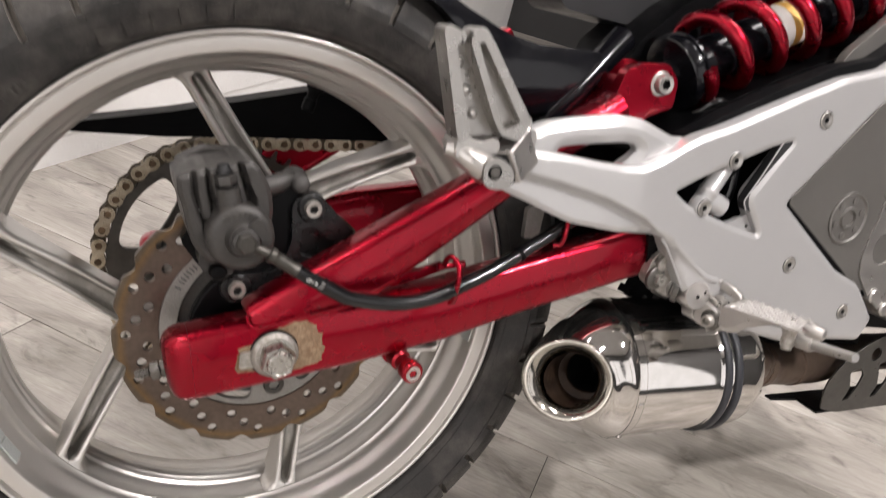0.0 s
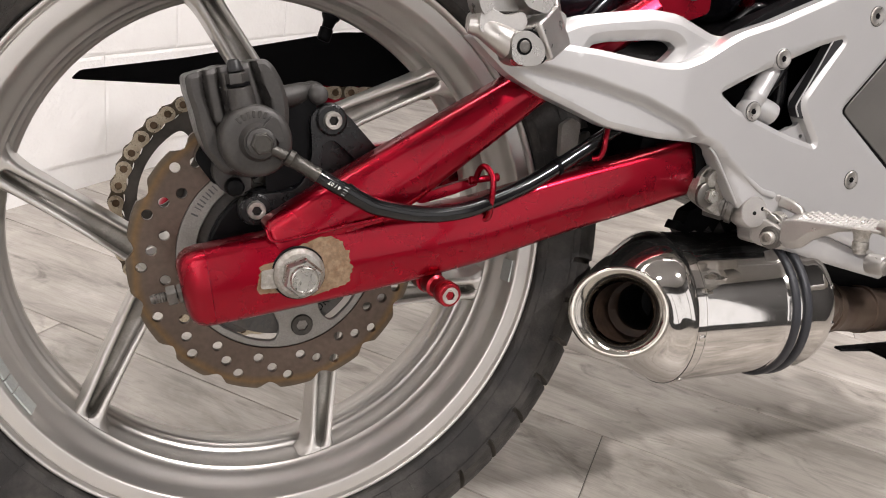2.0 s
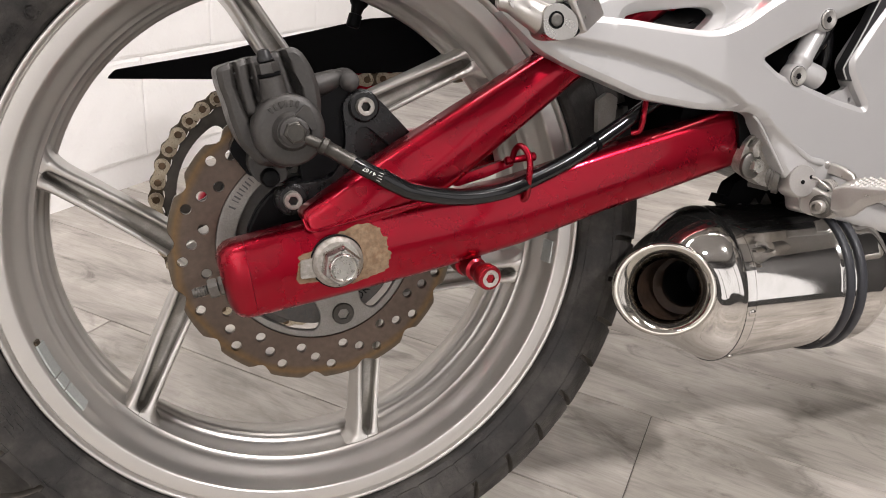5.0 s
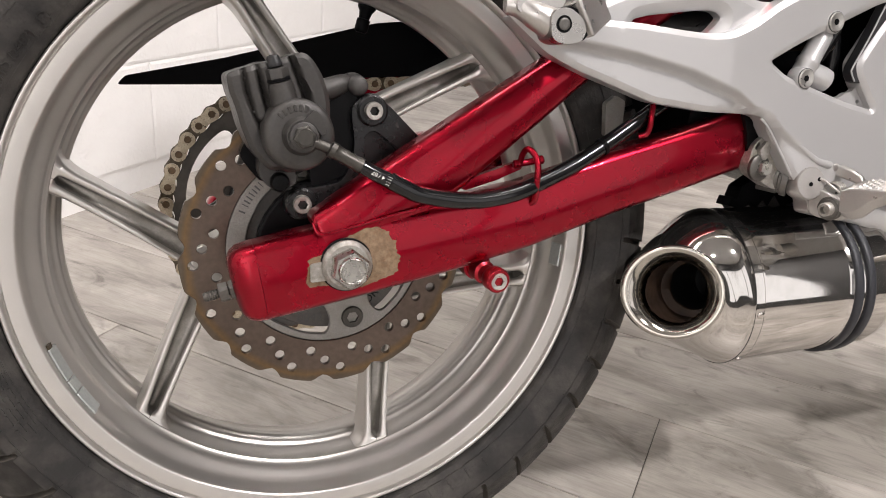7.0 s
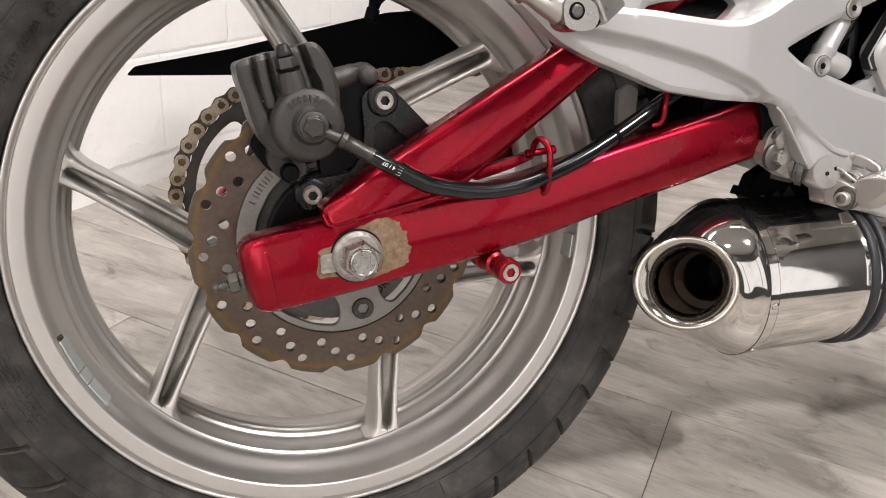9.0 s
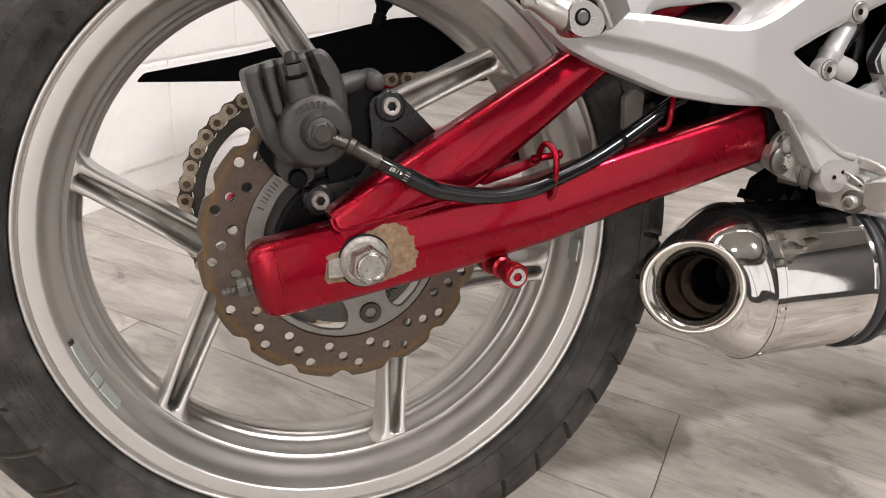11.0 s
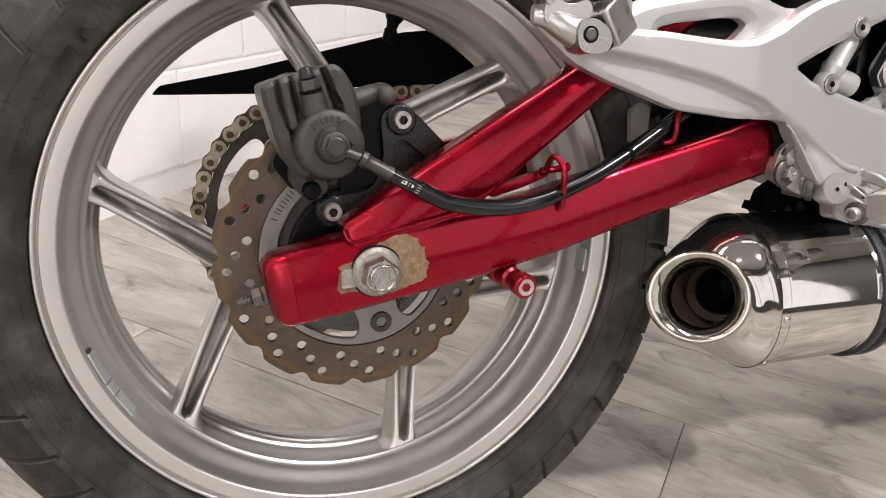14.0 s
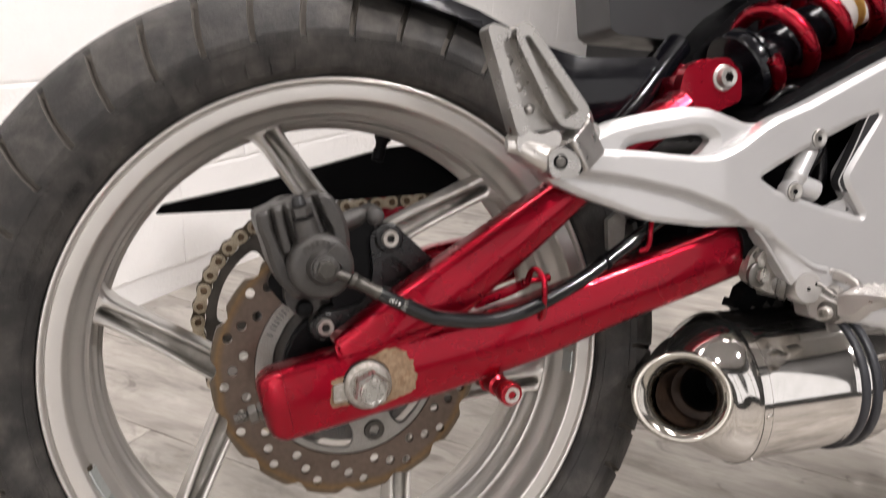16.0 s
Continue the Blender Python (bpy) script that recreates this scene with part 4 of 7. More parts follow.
def link_plate(y, thick, waist, end):
    pts = []
    for sx in (1, -1):
        for i in range(7):
            a = math.pi / 2 * sx - math.pi * i / 6 * 1.0
            a = (math.pi / 2 - math.pi * i / 6) + (0 if sx == 1 else math.pi)
            pts.append((sx * PITCH / 2 + end * math.cos(a), end * math.sin(a)))
        pts.append((0, -waist if sx == 1 else waist))
    return plate(pts, y, y + thick)


def link_mesh(outer):
    bm = bmesh.new()
    y = -0.0085 if outer else -0.0062
    for sign in (-1, 1):
        sub = link_plate(y if sign < 0 else -y - 0.0018, 0.0018, 0.0048 if outer else 0.0052, 0.0068 if outer else 0.0072)
        me = bpy.data.meshes.new("tmp")
        sub.to_mesh(me)
        sub.free()
        bm.from_mesh(me)
        bpy.data.meshes.remove(me)
    for s in (-1, 1):
        if outer:
            plates = set(bm.faces)
            turned((s * PITCH / 2, 0.0098, 0), (0, -1, 0), [(0, 0.0034), (0.0192, 0.0034), (0.0199, 0.0026)], 10, bm)
            for f in bm.faces:
                if f not in plates:
                    f.material_index = 1
        else:
            turned((s * PITCH / 2, 0.0048, 0), (0, -1, 0), [(0, 0.0050), (0.0096, 0.0050)], 12, bm)
    return mesh(bm, "outer_link" if outer else "inner_link")


outer_me, inner_me = link_mesh(True), link_mesh(False)
outer_me.materials.append(chain_gold)
outer_me.materials.append(pin_brown)
inner_me.materials.append(chain_dark)
chain = part("drive_chain", turned((0.30, CHAIN_Y, 0.1225), (0, -1, 0), [(0, 0.002), (0.004, 0.002)], 8), chain_dark, bike, "oily gold-plated drive chain round the rear sprocket")
for k, (p, q) in enumerate(zip(pins, pins[1:])):
    ob = new("chain_link", outer_me if k % 2 else inner_me)
    ob.parent = chain
    ob.matrix_basis = Matrix.Translation(((p[0] + q[0]) / 2, CHAIN_Y, (p[1] + q[1]) / 2)) @ Matrix.Rotation(-math.atan2(q[1] - p[1], q[0] - p[0]), 4, "Y")

# -- chain guard and hugger: black fin over the chain --
fin = rounded([(-0.148, 0.1212), (-0.1405, 0.129), (-0.054, 0.1445), (0.087, 0.1765), (0.150, 0.181), (0.24, 0.178), (0.33, 0.165), (0.33, 0.128), (0.16, 0.1275), (0.02, 0.1245), (-0.06, 0.1205)], 0.003, 2)
guard = part("chain_guard", plate(fin, 0.0905, 0.0945), black_plastic, bike, "matt black plastic chain guard fin", bevel=0.001)
part("guard_flange", plate([(x, z) for x, z in rounded([(-0.146, 0.1235), (-0.1405, 0.129), (-0.054, 0.1445), (0.087, 0.1765), (0.150, 0.181), (0.24, 0.178), (0.24, 0.174), (0.15, 0.177), (0.087, 0.1725), (-0.054, 0.1405)], 0.002, 2)], 0.0945, 0.128), black_plastic, guard, bevel=0.001)

# -- swingarm --
def beam(stations, bm=None):
    """A rounded box beam through stations of (x, low z, high z, front y, back y)."""
    bm = bm or bmesh.new()
    rings = []
    for x, lo, hi, f, b, lean in stations:
        q, h, w = 0.0085, hi - lo, b - f
        c = []
        for cx, cz, a0 in ((f + q, hi - q, 90), (f + q, lo + q, 180), (b - q, lo + q, 270), (b - q, hi - q, 0)):
            for i in range(6):
                a = radians(a0 + 90 * i / 5)
                c.append((cx + q * math.cos(a), cz + q * math.sin(a)))
            if a0 == 90:
                for k in (0.25, 0.5, 0.75):
                    c.append((f - 0.0022 * 4 * k * (1 - k), (hi - q) * (1 - k) + (lo + q) * k))
        rings.append([(x + lean * (z - (lo + hi) / 2), y, z) for y, z in c])
    loft(bm, rings, caps=True)
    return bm


def swingarm(sign, label):
    f, b = -0.1355, -0.1030
    st = []
    for x, lo, hi in ((-0.058, -0.0350, 0.0190), (-0.02, -0.0292, 0.0262), (0.02, -0.0226, 0.0320), (0.08, -0.0122, 0.0405), (0.14, 0.0002, 0.0500), (0.215, 0.0205, 0.0690), (0.28, 0.0355, 0.0835), (0.345, 0.0515, 0.0995), (0.42, 0.069, 0.118)):
        if sign > 0:
            hi += 0.022 * max(0.0, 1 - (0.11 - x) / 0.08 if x < 0.11 else 1 - (x - 0.11) / 0.20)
        inset = 0.010 * max(0, (x - 0.15) / 0.27)
        st.append((x, lo, hi, f + inset, b + inset, -0.14))
    bm = beam(st)
    arm = part("swingarm", bm, red_paint, bike, label)
    tip = beam([(-0.0582, -0.0350, 0.0190, f, b, -0.14), (-0.0645, -0.0357, 0.0178, f + 0.0003, b, -0.14), (-0.0692, -0.0351, 0.0162, f + 0.0016, b - 0.001, -0.15), (-0.0728, -0.0332, 0.0136, f + 0.0042, b - 0.004, -0.17), (-0.0752, -0.0300, 0.0100, f + 0.0078, b - 0.0072, -0.19), (-0.0764, -0.0258, 0.0056, f + 0.0098, b - 0.0093, -0.2)])
    part("end_cap", tip, red_paint, arm, "red cast end cap")
    s, c = math.sin(radians(30.7)), math.cos(radians(30.7))
    rings = []
    for k, hi, lo in ((-0.001, 0.0150, 0.0150), (0.0, 0.0178, 0.0180), (0.003, 0.0195, 0.0195), (0.05, 0.0210, 0.0290), (0.106, 0.0202, 0.0260), (0.166, 0.0186, 0.0209), (0.223, 0.0168, 0.0158), (0.30, 0.0150, 0.0125), (0.36, 0.0145, 0.0120)):
        inset = 0.0015 + 0.014 * max(0, (k - 0.12) / 0.24)
        q, ff, bb = 0.0085, f + inset, b + inset - 0.002
        loop = []
        for cy, ch, a0 in ((ff + q, hi - q, 90), (ff + q, q - lo, 180), (bb - q, q - lo, 270), (bb - q, hi - q, 0)):
            for i in range(6):
                a = radians(a0 + 90 * i / 5)
                y, v = cy + q * math.cos(a), ch + q * math.sin(a)
                loop.append((-0.0125 + k * c - v * s, y, 0.0185 + k * s + v * c))
            if a0 == 90:
                for g in (0.25, 0.5, 0.75):
                    y, v = ff - 0.0022 * 4 * g * (1 - g), (hi - q) * (1 - g) + (q - lo) * g
                    loop.append((-0.0125 + k * c - v * s, y, 0.0185 + k * s + v * c))
        rings.append(loop)
    bm = bmesh.new()
    loft(bm, rings, caps=True)
    if sign > 0:
        bmesh.ops.translate(bm, verts=bm.verts, vec=(0, 0, 0.044))
    part("upper_stay", bm, red_paint, arm, "red upper brace tube")
    weld = [(-0.0216, f + 0.0012, 0.0320), (-0.0196, f - 0.0004, 0.0262), (-0.0165, f - 0.0014, 0.0241), (-0.0089, f - 0.0018, 0.0249), (0.0172, f - 0.0018, 0.0305), (0.0364, f - 0.0018, 0.0344), (0.0598, f - 0.0012, 0.0384), (0.0760, f - 0.0002, 0.0415)]

    part("weld_bead", tube(weld, 0.0011, 8, 6), red_paint, arm)
    if sign > 0:
        for o in (arm, *arm.children_recursive):
            o.data.transform(Matrix.Scale(-1, 4, (0, 1, 0)))
            o.data.flip_normals()
    return arm


arm = swingarm(-1, "glossy metallic red tubular swingarm with upper brace")
swingarm(1, "far side beam of the red swingarm")
# The tube's black also stands for shade at the arm's front end.
part("cross_brace", tube([(0.33, -0.110, 0.09), (0.335, 0.0, 0.092), (0.33, 0.110, 0.09)], 0.030, 20, 6), black_plastic, arm, "pivot tube coloured black for shade on the arm")
# Black plate added where soft shade falls on the arm's front end.
part("pivot_shroud", plate(rounded([(0.3300, 0.1080), (0.3360, 0.0960), (0.3400, 0.0839), (0.3432, 0.0624), (0.3510, 0.0520), (0.3700, 0.0560), (0.3720, 0.0900), (0.3500, 0.1080)], 0.004, 4), -0.1330, -0.1290), black_cast, bike, "black plate standing in for shade on the arm", bevel=0.001)
part("hose_union", plate(rounded([(0.2254, 0.1065), (0.2347, 0.1126), (0.2435, 0.1077), (0.2411, 0.0800), (0.2260, 0.0800)], 0.002, 3), -0.1000, -0.0940), carrier_grey, arm, "grey hose bracket", bevel=0.001)
# bare patch where the paint wore off round the axle nut
patch = rounded([(-0.0285, -0.0108), (-0.0275, 0.0020), (-0.0252, 0.0078), (-0.016, 0.010), (-0.004, 0.0165), (0.0020, 0.0228), (0.0110, 0.0265), (0.0205, 0.0268), (0.0300, 0.0235), (0.0360, 0.0160), (0.0362, 0.007), (0.0385, 0.001), (0.0365, -0.0075), (0.030, -0.0105), (0.022, -0.0125), (0.0120, -0.0165), (0.004, -0.014), (-0.010, -0.0125), (-0.020, -0.0120), (-0.0255, -0.0128)], 0.003, 6)
jag = []
for i, (x, z) in enumerate(patch):
    k = 1 + 0.07 * noise.noise((x * 420, z * 420, 1.0))
    jag.append((x * k, z * k))
part("bare_patch", plate(jag, lambda x, z: -0.1358 - 0.0022 * max(0.0, 1 - ((z - 0.13 * x - 0.002) / 0.0185) ** 2), -0.1340, (), 0.004), bare_rust, arm, "bare rusty metal patch in the red paint")

# axle nut with flange
nut = part("axle_nut", turned((0, -0.1378, 0.0015), (0, -1, 0), [(0, 0.0178), (0.0022, 0.0178), (0.0032, 0.0170), (0.0052, 0.0150), (0.0056, 0.010)], 48), steel, bike, "corroded steel flange nut on the rear axle")
# Dark disc that draws the shaded outline round the nut's flange.
part("grimy_washer", turned((0, -0.1362, 0.0015), (0, -1, 0), [(0, 0.0190), (0.0014, 0.0190), (0.0018, 0.0182)], 44), black_cast, nut, "thin dark disc standing in for shade round the nut")
part("nut_hexagon", hexagon((0, -0.1425, 0.0015), (0, -1, 0), 0.0235, 0.0125, turn=0.35), zinc, nut)
part("axle_end", turned((0, -0.152, 0.0015), (0, -1, 0), [(0, 0.0098), (0.0048, 0.0098), (0.0060, 0.0092), (0.0063, 0.0085), (0.0056, 0.0077), (0.0055, 0.0030), (0.0056, 0.0006)], 40), zinc, nut, "round steel axle end")
part("washer_tab", plate(rounded([(-0.026, -0.0085), (-0.0255, 0.0045), (-0.01, 0.0060), (-0.01, -0.0080)], 0.002, 3), -0.1392, -0.1365), steel, nut)

# paddock stand spool under the arm
spool = part("paddock_spool", turned((0.1062, -0.118, -0.0155), (0.004, -0.034, -0.0025), [(0, 0.0088), (0.012, 0.0088), (0.0135, 0.0068), (0.020, 0.0062), (0.0225, 0.0086), (0.0240, 0.0094), (0.0325, 0.0094), (0.0335, 0.0086), (0.0337, 0.0070)], 36), red_anodised, bike, "red anodised paddock stand spool")
socket_screw("spool_screw", (0.1098, -0.1522, -0.0180), 0.0068, 0.004, bright_steel, spool, "bright socket screw")
part("spool_lug", turned((0.1058, -0.106, -0.0135), (0, -1, 0), [(0, 0.011), (0.013, 0.011), (0.0145, 0.0095)], 28), red_paint, arm, "red threaded lug")

# chain adjuster screw at the arm's end
adj = part("adjuster_screw", turned((-0.060, -0.118, -0.0105), (-0.036, 0, -0.0072), [(0, 0.0036)] + [(0.010 + 0.0009 * i, 0.0036 if i % 2 else 0.0031) for i in range(28)] + [(0.0365, 0.0026)], 16), dull_steel, bike, "rusty threaded chain adjuster screw")
for x, z in ((-0.0722, -0.0131), (-0.0792, -0.0145)):
    part("lock_nut", hexagon((x, -0.118, z), (-0.036, 0, -0.0072), 0.0125, 0.0062, turn=0.4), dull_steel, adj)

# -- brake caliper, bracket and hose --
bracket_out = rounded([(0.016, 0.108), (0.030, 0.1178), (0.044, 0.1085), (0.0715, 0.080), (0.094, 0.058), (0.055, 0.040), (0.01, 0.022), (-0.018, 0.0275), (-0.033, 0.034), (-0.033, 0.046), (-0.022, 0.0500), (-0.0085, 0.0508), (0.006, 0.053), (0.013, 0.062), (0.018, 0.078)], 0.006, 4)
bracket = part("caliper_bracket", plate(bracket_out, -0.0965, -0.086, [rounded([(0.026, 0.088), (0.034, 0.090), (0.062, 0.066), (0.045, 0.060), (0.024, 0.066)], 0.005, 4)]), bracket_black, bike, "black cast caliper bracket with bolts", bevel=0.0015)
sector = [(r * math.cos(radians(a)), r * math.sin(radians(a))) for r, a in [(0.050 if 15 + 12 * i < 80 else 0.057, 15 + 12 * i) for i in range(14)] + [(0.016, 171 - 26 * i) for i in range(7)]]
part("bracket_ring", plate(sector, -0.0905, -0.080), black_cast, bracket, bevel=0.002)
part("bracket_web", plate(bracket_out, -0.0895, -0.0875), bracket_black, bracket)
for x, z in ((0.0318, 0.1043), (-0.0228, 0.0393)):
    part("bolt_boss", turned((x, -0.090, z), (0, -1, 0), [(0, 0.0125), (0.0075, 0.0115), (0.0088, 0.0100)], 28), bracket_black, bracket)
    socket_screw("bracket_bolt", (x, -0.1035, z), 0.0066, 0.0065, steel, bracket, "steel socket-head bolt", collar=0.0074)

body_out = rounded([(-0.0712, 0.1312), (-0.0612, 0.1345), (-0.0484, 0.1380), (-0.0322, 0.1412), (-0.0220, 0.1452), (-0.0160, 0.1413), (-0.0098, 0.1311), (-0.0063, 0.1206), (-0.0048, 0.1112), (-0.0055, 0.0880), (-0.0150, 0.0700), (-0.0300, 0.0640), (-0.0480, 0.0680), (-0.0588, 0.0815), (-0.0640, 0.0980), (-0.0660, 0.1083), (-0.0699, 0.1200)], 0.004, 4)
RIDGES = (
    ([(-0.0690, 0.1330), (-0.0672, 0.1173), (-0.0615, 0.0998), (-0.0545, 0.0849), (-0.0450, 0.0740)], 0.0085, 0.0062),
    ([(-0.0560, 0.1370), (-0.0534, 0.1206), (-0.0500, 0.1040)], 0.0085, 0.0024),
    ([(-0.0450, 0.1400), (-0.0400, 0.1200), (-0.0340, 0.1050)], 0.0105, 0.0050),
    ([(-0.0345, 0.1420), (-0.0300, 0.1290), (-0.0250, 0.1120)], 0.0100, 0.0024),
    ([(-0.0215, 0.1470), (-0.0160, 0.1322), (-0.0105, 0.1205), (-0.0085, 0.1039), (-0.0120, 0.0900)], 0.0150, 0.0068),
)


def caliper_front(x, z):
    """The caliper's cast front: ridges with soft flanks round the piston."""
    p, rise = Vector((x, z)), 0.0
    for line, height, width in RIDGES:
        d = 1.0
        for a, c in zip(line, line[1:]):
            a, c = Vector(a), Vector(c)
            u = max(0.0, min(1.0, (p - a).dot(c - a) / (c - a).length_squared))
            d = min(d, (p - a - (c - a) * u).length)
        s = max(0.0, min(1.0, (width + 0.0030 - d) / 0.0034))
        rise = max(rise, height * s * s * (3 - 2 * s))
    return -0.1162 - 0.72 * rise


caliper = part("brake_caliper", domed(body_out, [], caliper_front, 0.052, 0.0034, 0.0026, 0.0015), caliper_paint, bike, "dark grey cast single-piston brake caliper", smooth=60)
part("bridge", plate(rounded([(-0.066, 0.128), (-0.045, 0.1395), (-0.016, 0.1390), (-0.003, 0.118), (0.004, 0.098), (-0.05, 0.09)], 0.006, 4), -0.056, -0.036), caliper_paint, caliper, bevel=0.003)
part("piston_housing", turned((-0.0278, -0.100, 0.0912), (0, -1, 0), [(0, 0.0250), (0.030, 0.0240), (0.0345, 0.0232), (0.0365, 0.0212), (0.0372, 0.018), (0.0372, 0.004)], 48), caliper_paint, caliper, "dark grey round piston housing")
part("hose_boss", turned((-0.0270, -0.134, 0.0912), (0, -1, 0), [(0, 0.0135), (0.004, 0.0128), (0.007, 0.0108), (0.0085, 0.0105)], 32), caliper_paint, caliper)
part("stop_lug", plate(rounded([(-0.0262, 0.1015), (-0.0185, 0.1085), (-0.0155, 0.1060), (-0.0125, 0.0985), (-0.0110, 0.0925), (-0.0150, 0.0915), (-0.0190, 0.0980)], 0.0015, 3), -0.1425, -0.135), caliper_paint, caliper, bevel=0.001)
for i in range(6):
    a0 = 2.30 - 0.20 * i
    bar = [(-0.0278 + r * math.cos(a0 + d), 0.0912 + r * math.sin(a0 + d)) for r, d in ((0.0158, -0.062), (0.0204, -0.055), (0.0204, 0.055), (0.0158, 0.062))]
    part("maker_mark", plate(bar, -0.1376, -0.136), caliper_paint, caliper, "plain raised bar of the maker's mark", bevel=0.0003, segments=1)
banjo = part("banjo_bolt", hexagon((-0.0266, -0.1455, 0.0913), (0, -1, 0), 0.0132, 0.0048, turn=0.2), weathered_steel, caliper, "dull steel banjo bolt")
part("banjo_face", turned((-0.0266, -0.1498, 0.0913), (0, -1, 0), [(0, 0.0060), (0.0007, 0.0058), (0.0009, 0.0053), (0.0003, 0.0049), (0.0003, 0.001)], 28), weathered_steel, banjo)
part("banjo_ring", turned((-0.0266, -0.1405, 0.0913), (0, -1, 0), [(0, 0.0095), (0.005, 0.0095), (0.0056, 0.0085)], 28), caliper_paint, caliper)
part("bleed_column", turned((-0.0338, -0.1225, 0.1070), (-0.20, -0.05, 1), [(0, 0.0100), (0.004, 0.0092), (0.0165, 0.0084), (0.0190, 0.0080), (0.0196, 0.0066)], 32), caliper_paint, caliper)
nip = part("bleed_nipple", hexagon((-0.0386, -0.1245, 0.1282), (-0.20, -0.05, 1), 0.0132, 0.0066, turn=0.3), caliper_paint, caliper, "dark grey bleed nipple hexagon")
part("nipple_collar", turned((-0.0380, -0.1236, 0.1266), (-0.20, -0.05, 1), [(0, 0.0078), (0.0018, 0.0078), (0.0024, 0.0066)], 24), black_plastic, nip, "black rubber collar")
part("nipple_cap", turned((-0.0400, -0.1248, 0.1348), (-0.20, -0.05, 1), [(0, 0.0036), (0.0010, 0.0050), (0.0030, 0.0052), (0.0040, 0.0046), (0.0062, 0.0044), (0.0078, 0.0036), (0.0084, 0.0018)], 24), boot_black, nip, "dark rubber dust cap")
part("pin_boot", turned((0.0225, -0.066, 0.1220), (0.0, -1, 0.0), [(0, 0.0086), (0.004, 0.0094), (0.012, 0.0094), (0.0165, 0.0088), (0.0195, 0.0074), (0.0225, 0.0071), (0.027, 0.0072), (0.0305, 0.0066), (0.0330, 0.0052), (0.0345, 0.0030), (0.0350, 0.0008)], 28), boot_grey, caliper, "grey rubber slide pin boot")
part("pin_arm", tube([(-0.012, -0.092, 0.1170), (0.002, -0.090, 0.1200), (0.012, -0.086, 0.1225), (0.020, -0.080, 0.1222)], lambda t: 0.0086 - 0.0014 * t, 20, 5), caliper_paint, caliper)
part("back_plate", plate(rounded([(-0.014, 0.050), (0.012, 0.058), (0.022, 0.084), (0.022, 0.115), (0.010, 0.125), (-0.020, 0.110)], 0.004, 3), -0.092, -0.080), black_cast, caliper, bevel=0.001)
part("lower_ear", plate(rounded([(-0.0520, 0.0760), (-0.0300, 0.0720), (-0.0260, 0.0580), (-0.0320, 0.0500), (-0.0460, 0.0530), (-0.0530, 0.0630)], 0.005, 4), -0.107, -0.088), caliper_paint, caliper, bevel=0.002)
part("pad_pin", turned((-0.0390, -0.106, 0.0575), (0, -1, 0), [(0, 0.0068), (0.005, 0.0066), (0.0075, 0.0052), (0.0082, 0.002)], 24), black_cast, caliper, "black pad pin head")
part("brake_pad", plate(rounded([(-0.064, 0.075), (-0.045, 0.110), (-0.012, 0.106), (0.0, 0.080), (-0.02, 0.06), (-0.05, 0.055)], 0.005, 3), -0.088, -0.0745), black_cast, caliper, bevel=0.001)

neck = [(-0.0225, -0.1425, 0.0885), (-0.014, -0.1435, 0.0845), (-0.008, -0.1445, 0.0820)]
hose = part("brake_hose", tube([(0.0290, -0.1502, 0.0606), (0.0400, -0.1506, 0.0545), (0.0527, -0.1505, 0.0490), (0.0869, -0.1490, 0.0430), (0.120, -0.1455, 0.0448), (0.1475, -0.1395, 0.0515), (0.178, -0.1340, 0.0622), (0.210, -0.1290, 0.0775), (0.238, -0.1250, 0.0925), (0.268, -0.120, 0.108), (0.30, -0.112, 0.122)], 0.0061, 18, 10), hose_black, bike, "shiny black rubber brake hose")
part("banjo_neck", tube(neck, 0.0036, 14, 4), weathered_steel, hose, "cast banjo neck")
part("ferrule", turned((-0.0105, -0.1440, 0.0832), (0.0228, -0.004, -0.0138), [(0, 0.0042), (0.001, 0.0056), (0.0045, 0.0058), (0.0055, 0.0050), (0.010, 0.0048), (0.0125, 0.0052), (0.0140, 0.0046), (0.0165, 0.0052), (0.0185, 0.0046), (0.0215, 0.0053), (0.0255, 0.0053), (0.0262, 0.0046)], 24), weathered_steel, hose, "crimped steel hose ferrule")
part("hose_sleeve", tube([(0.0100, -0.1483, 0.0708), (0.0200, -0.1497, 0.0650), (0.0325, -0.1504, 0.0585)], 0.0053, 18, 5), hose_black, hose, "black rubber sleeve")


def hose_print(words, p, along, size):
    """White lettering wrapped on the sleeve's near side."""
    font = bpy.data.curves.new("print", "FONT")
    font.body, font.extrude, font.resolution_u, font.align_x, font.align_y = words, 0.01, 2, "CENTER", "CENTER"
    holder = bpy.data.objects.new("print", font)
    me = bpy.data.meshes.new_from_object(holder)
    bpy.data.objects.remove(holder)
    bm = bmesh.new()
    bm.from_mesh(me)
    bpy.data.meshes.remove(me)
    d = Vector(along).normalized()
    out = Vector((0, -1, 0))
    out = (out - d * out.dot(d)).normalized()
    up = out.cross(d)
    for v in bm.verts:
        turn = v.co.y * size / 0.0054
        v.co = Vector(p) + d * (v.co.x * size) + (0.0055 if v.co.z > 0 else 0.0051) * (out * math.cos(turn) + up * math.sin(turn))
    part("white_print", bm, sticker_white, hose, "small white printed date")


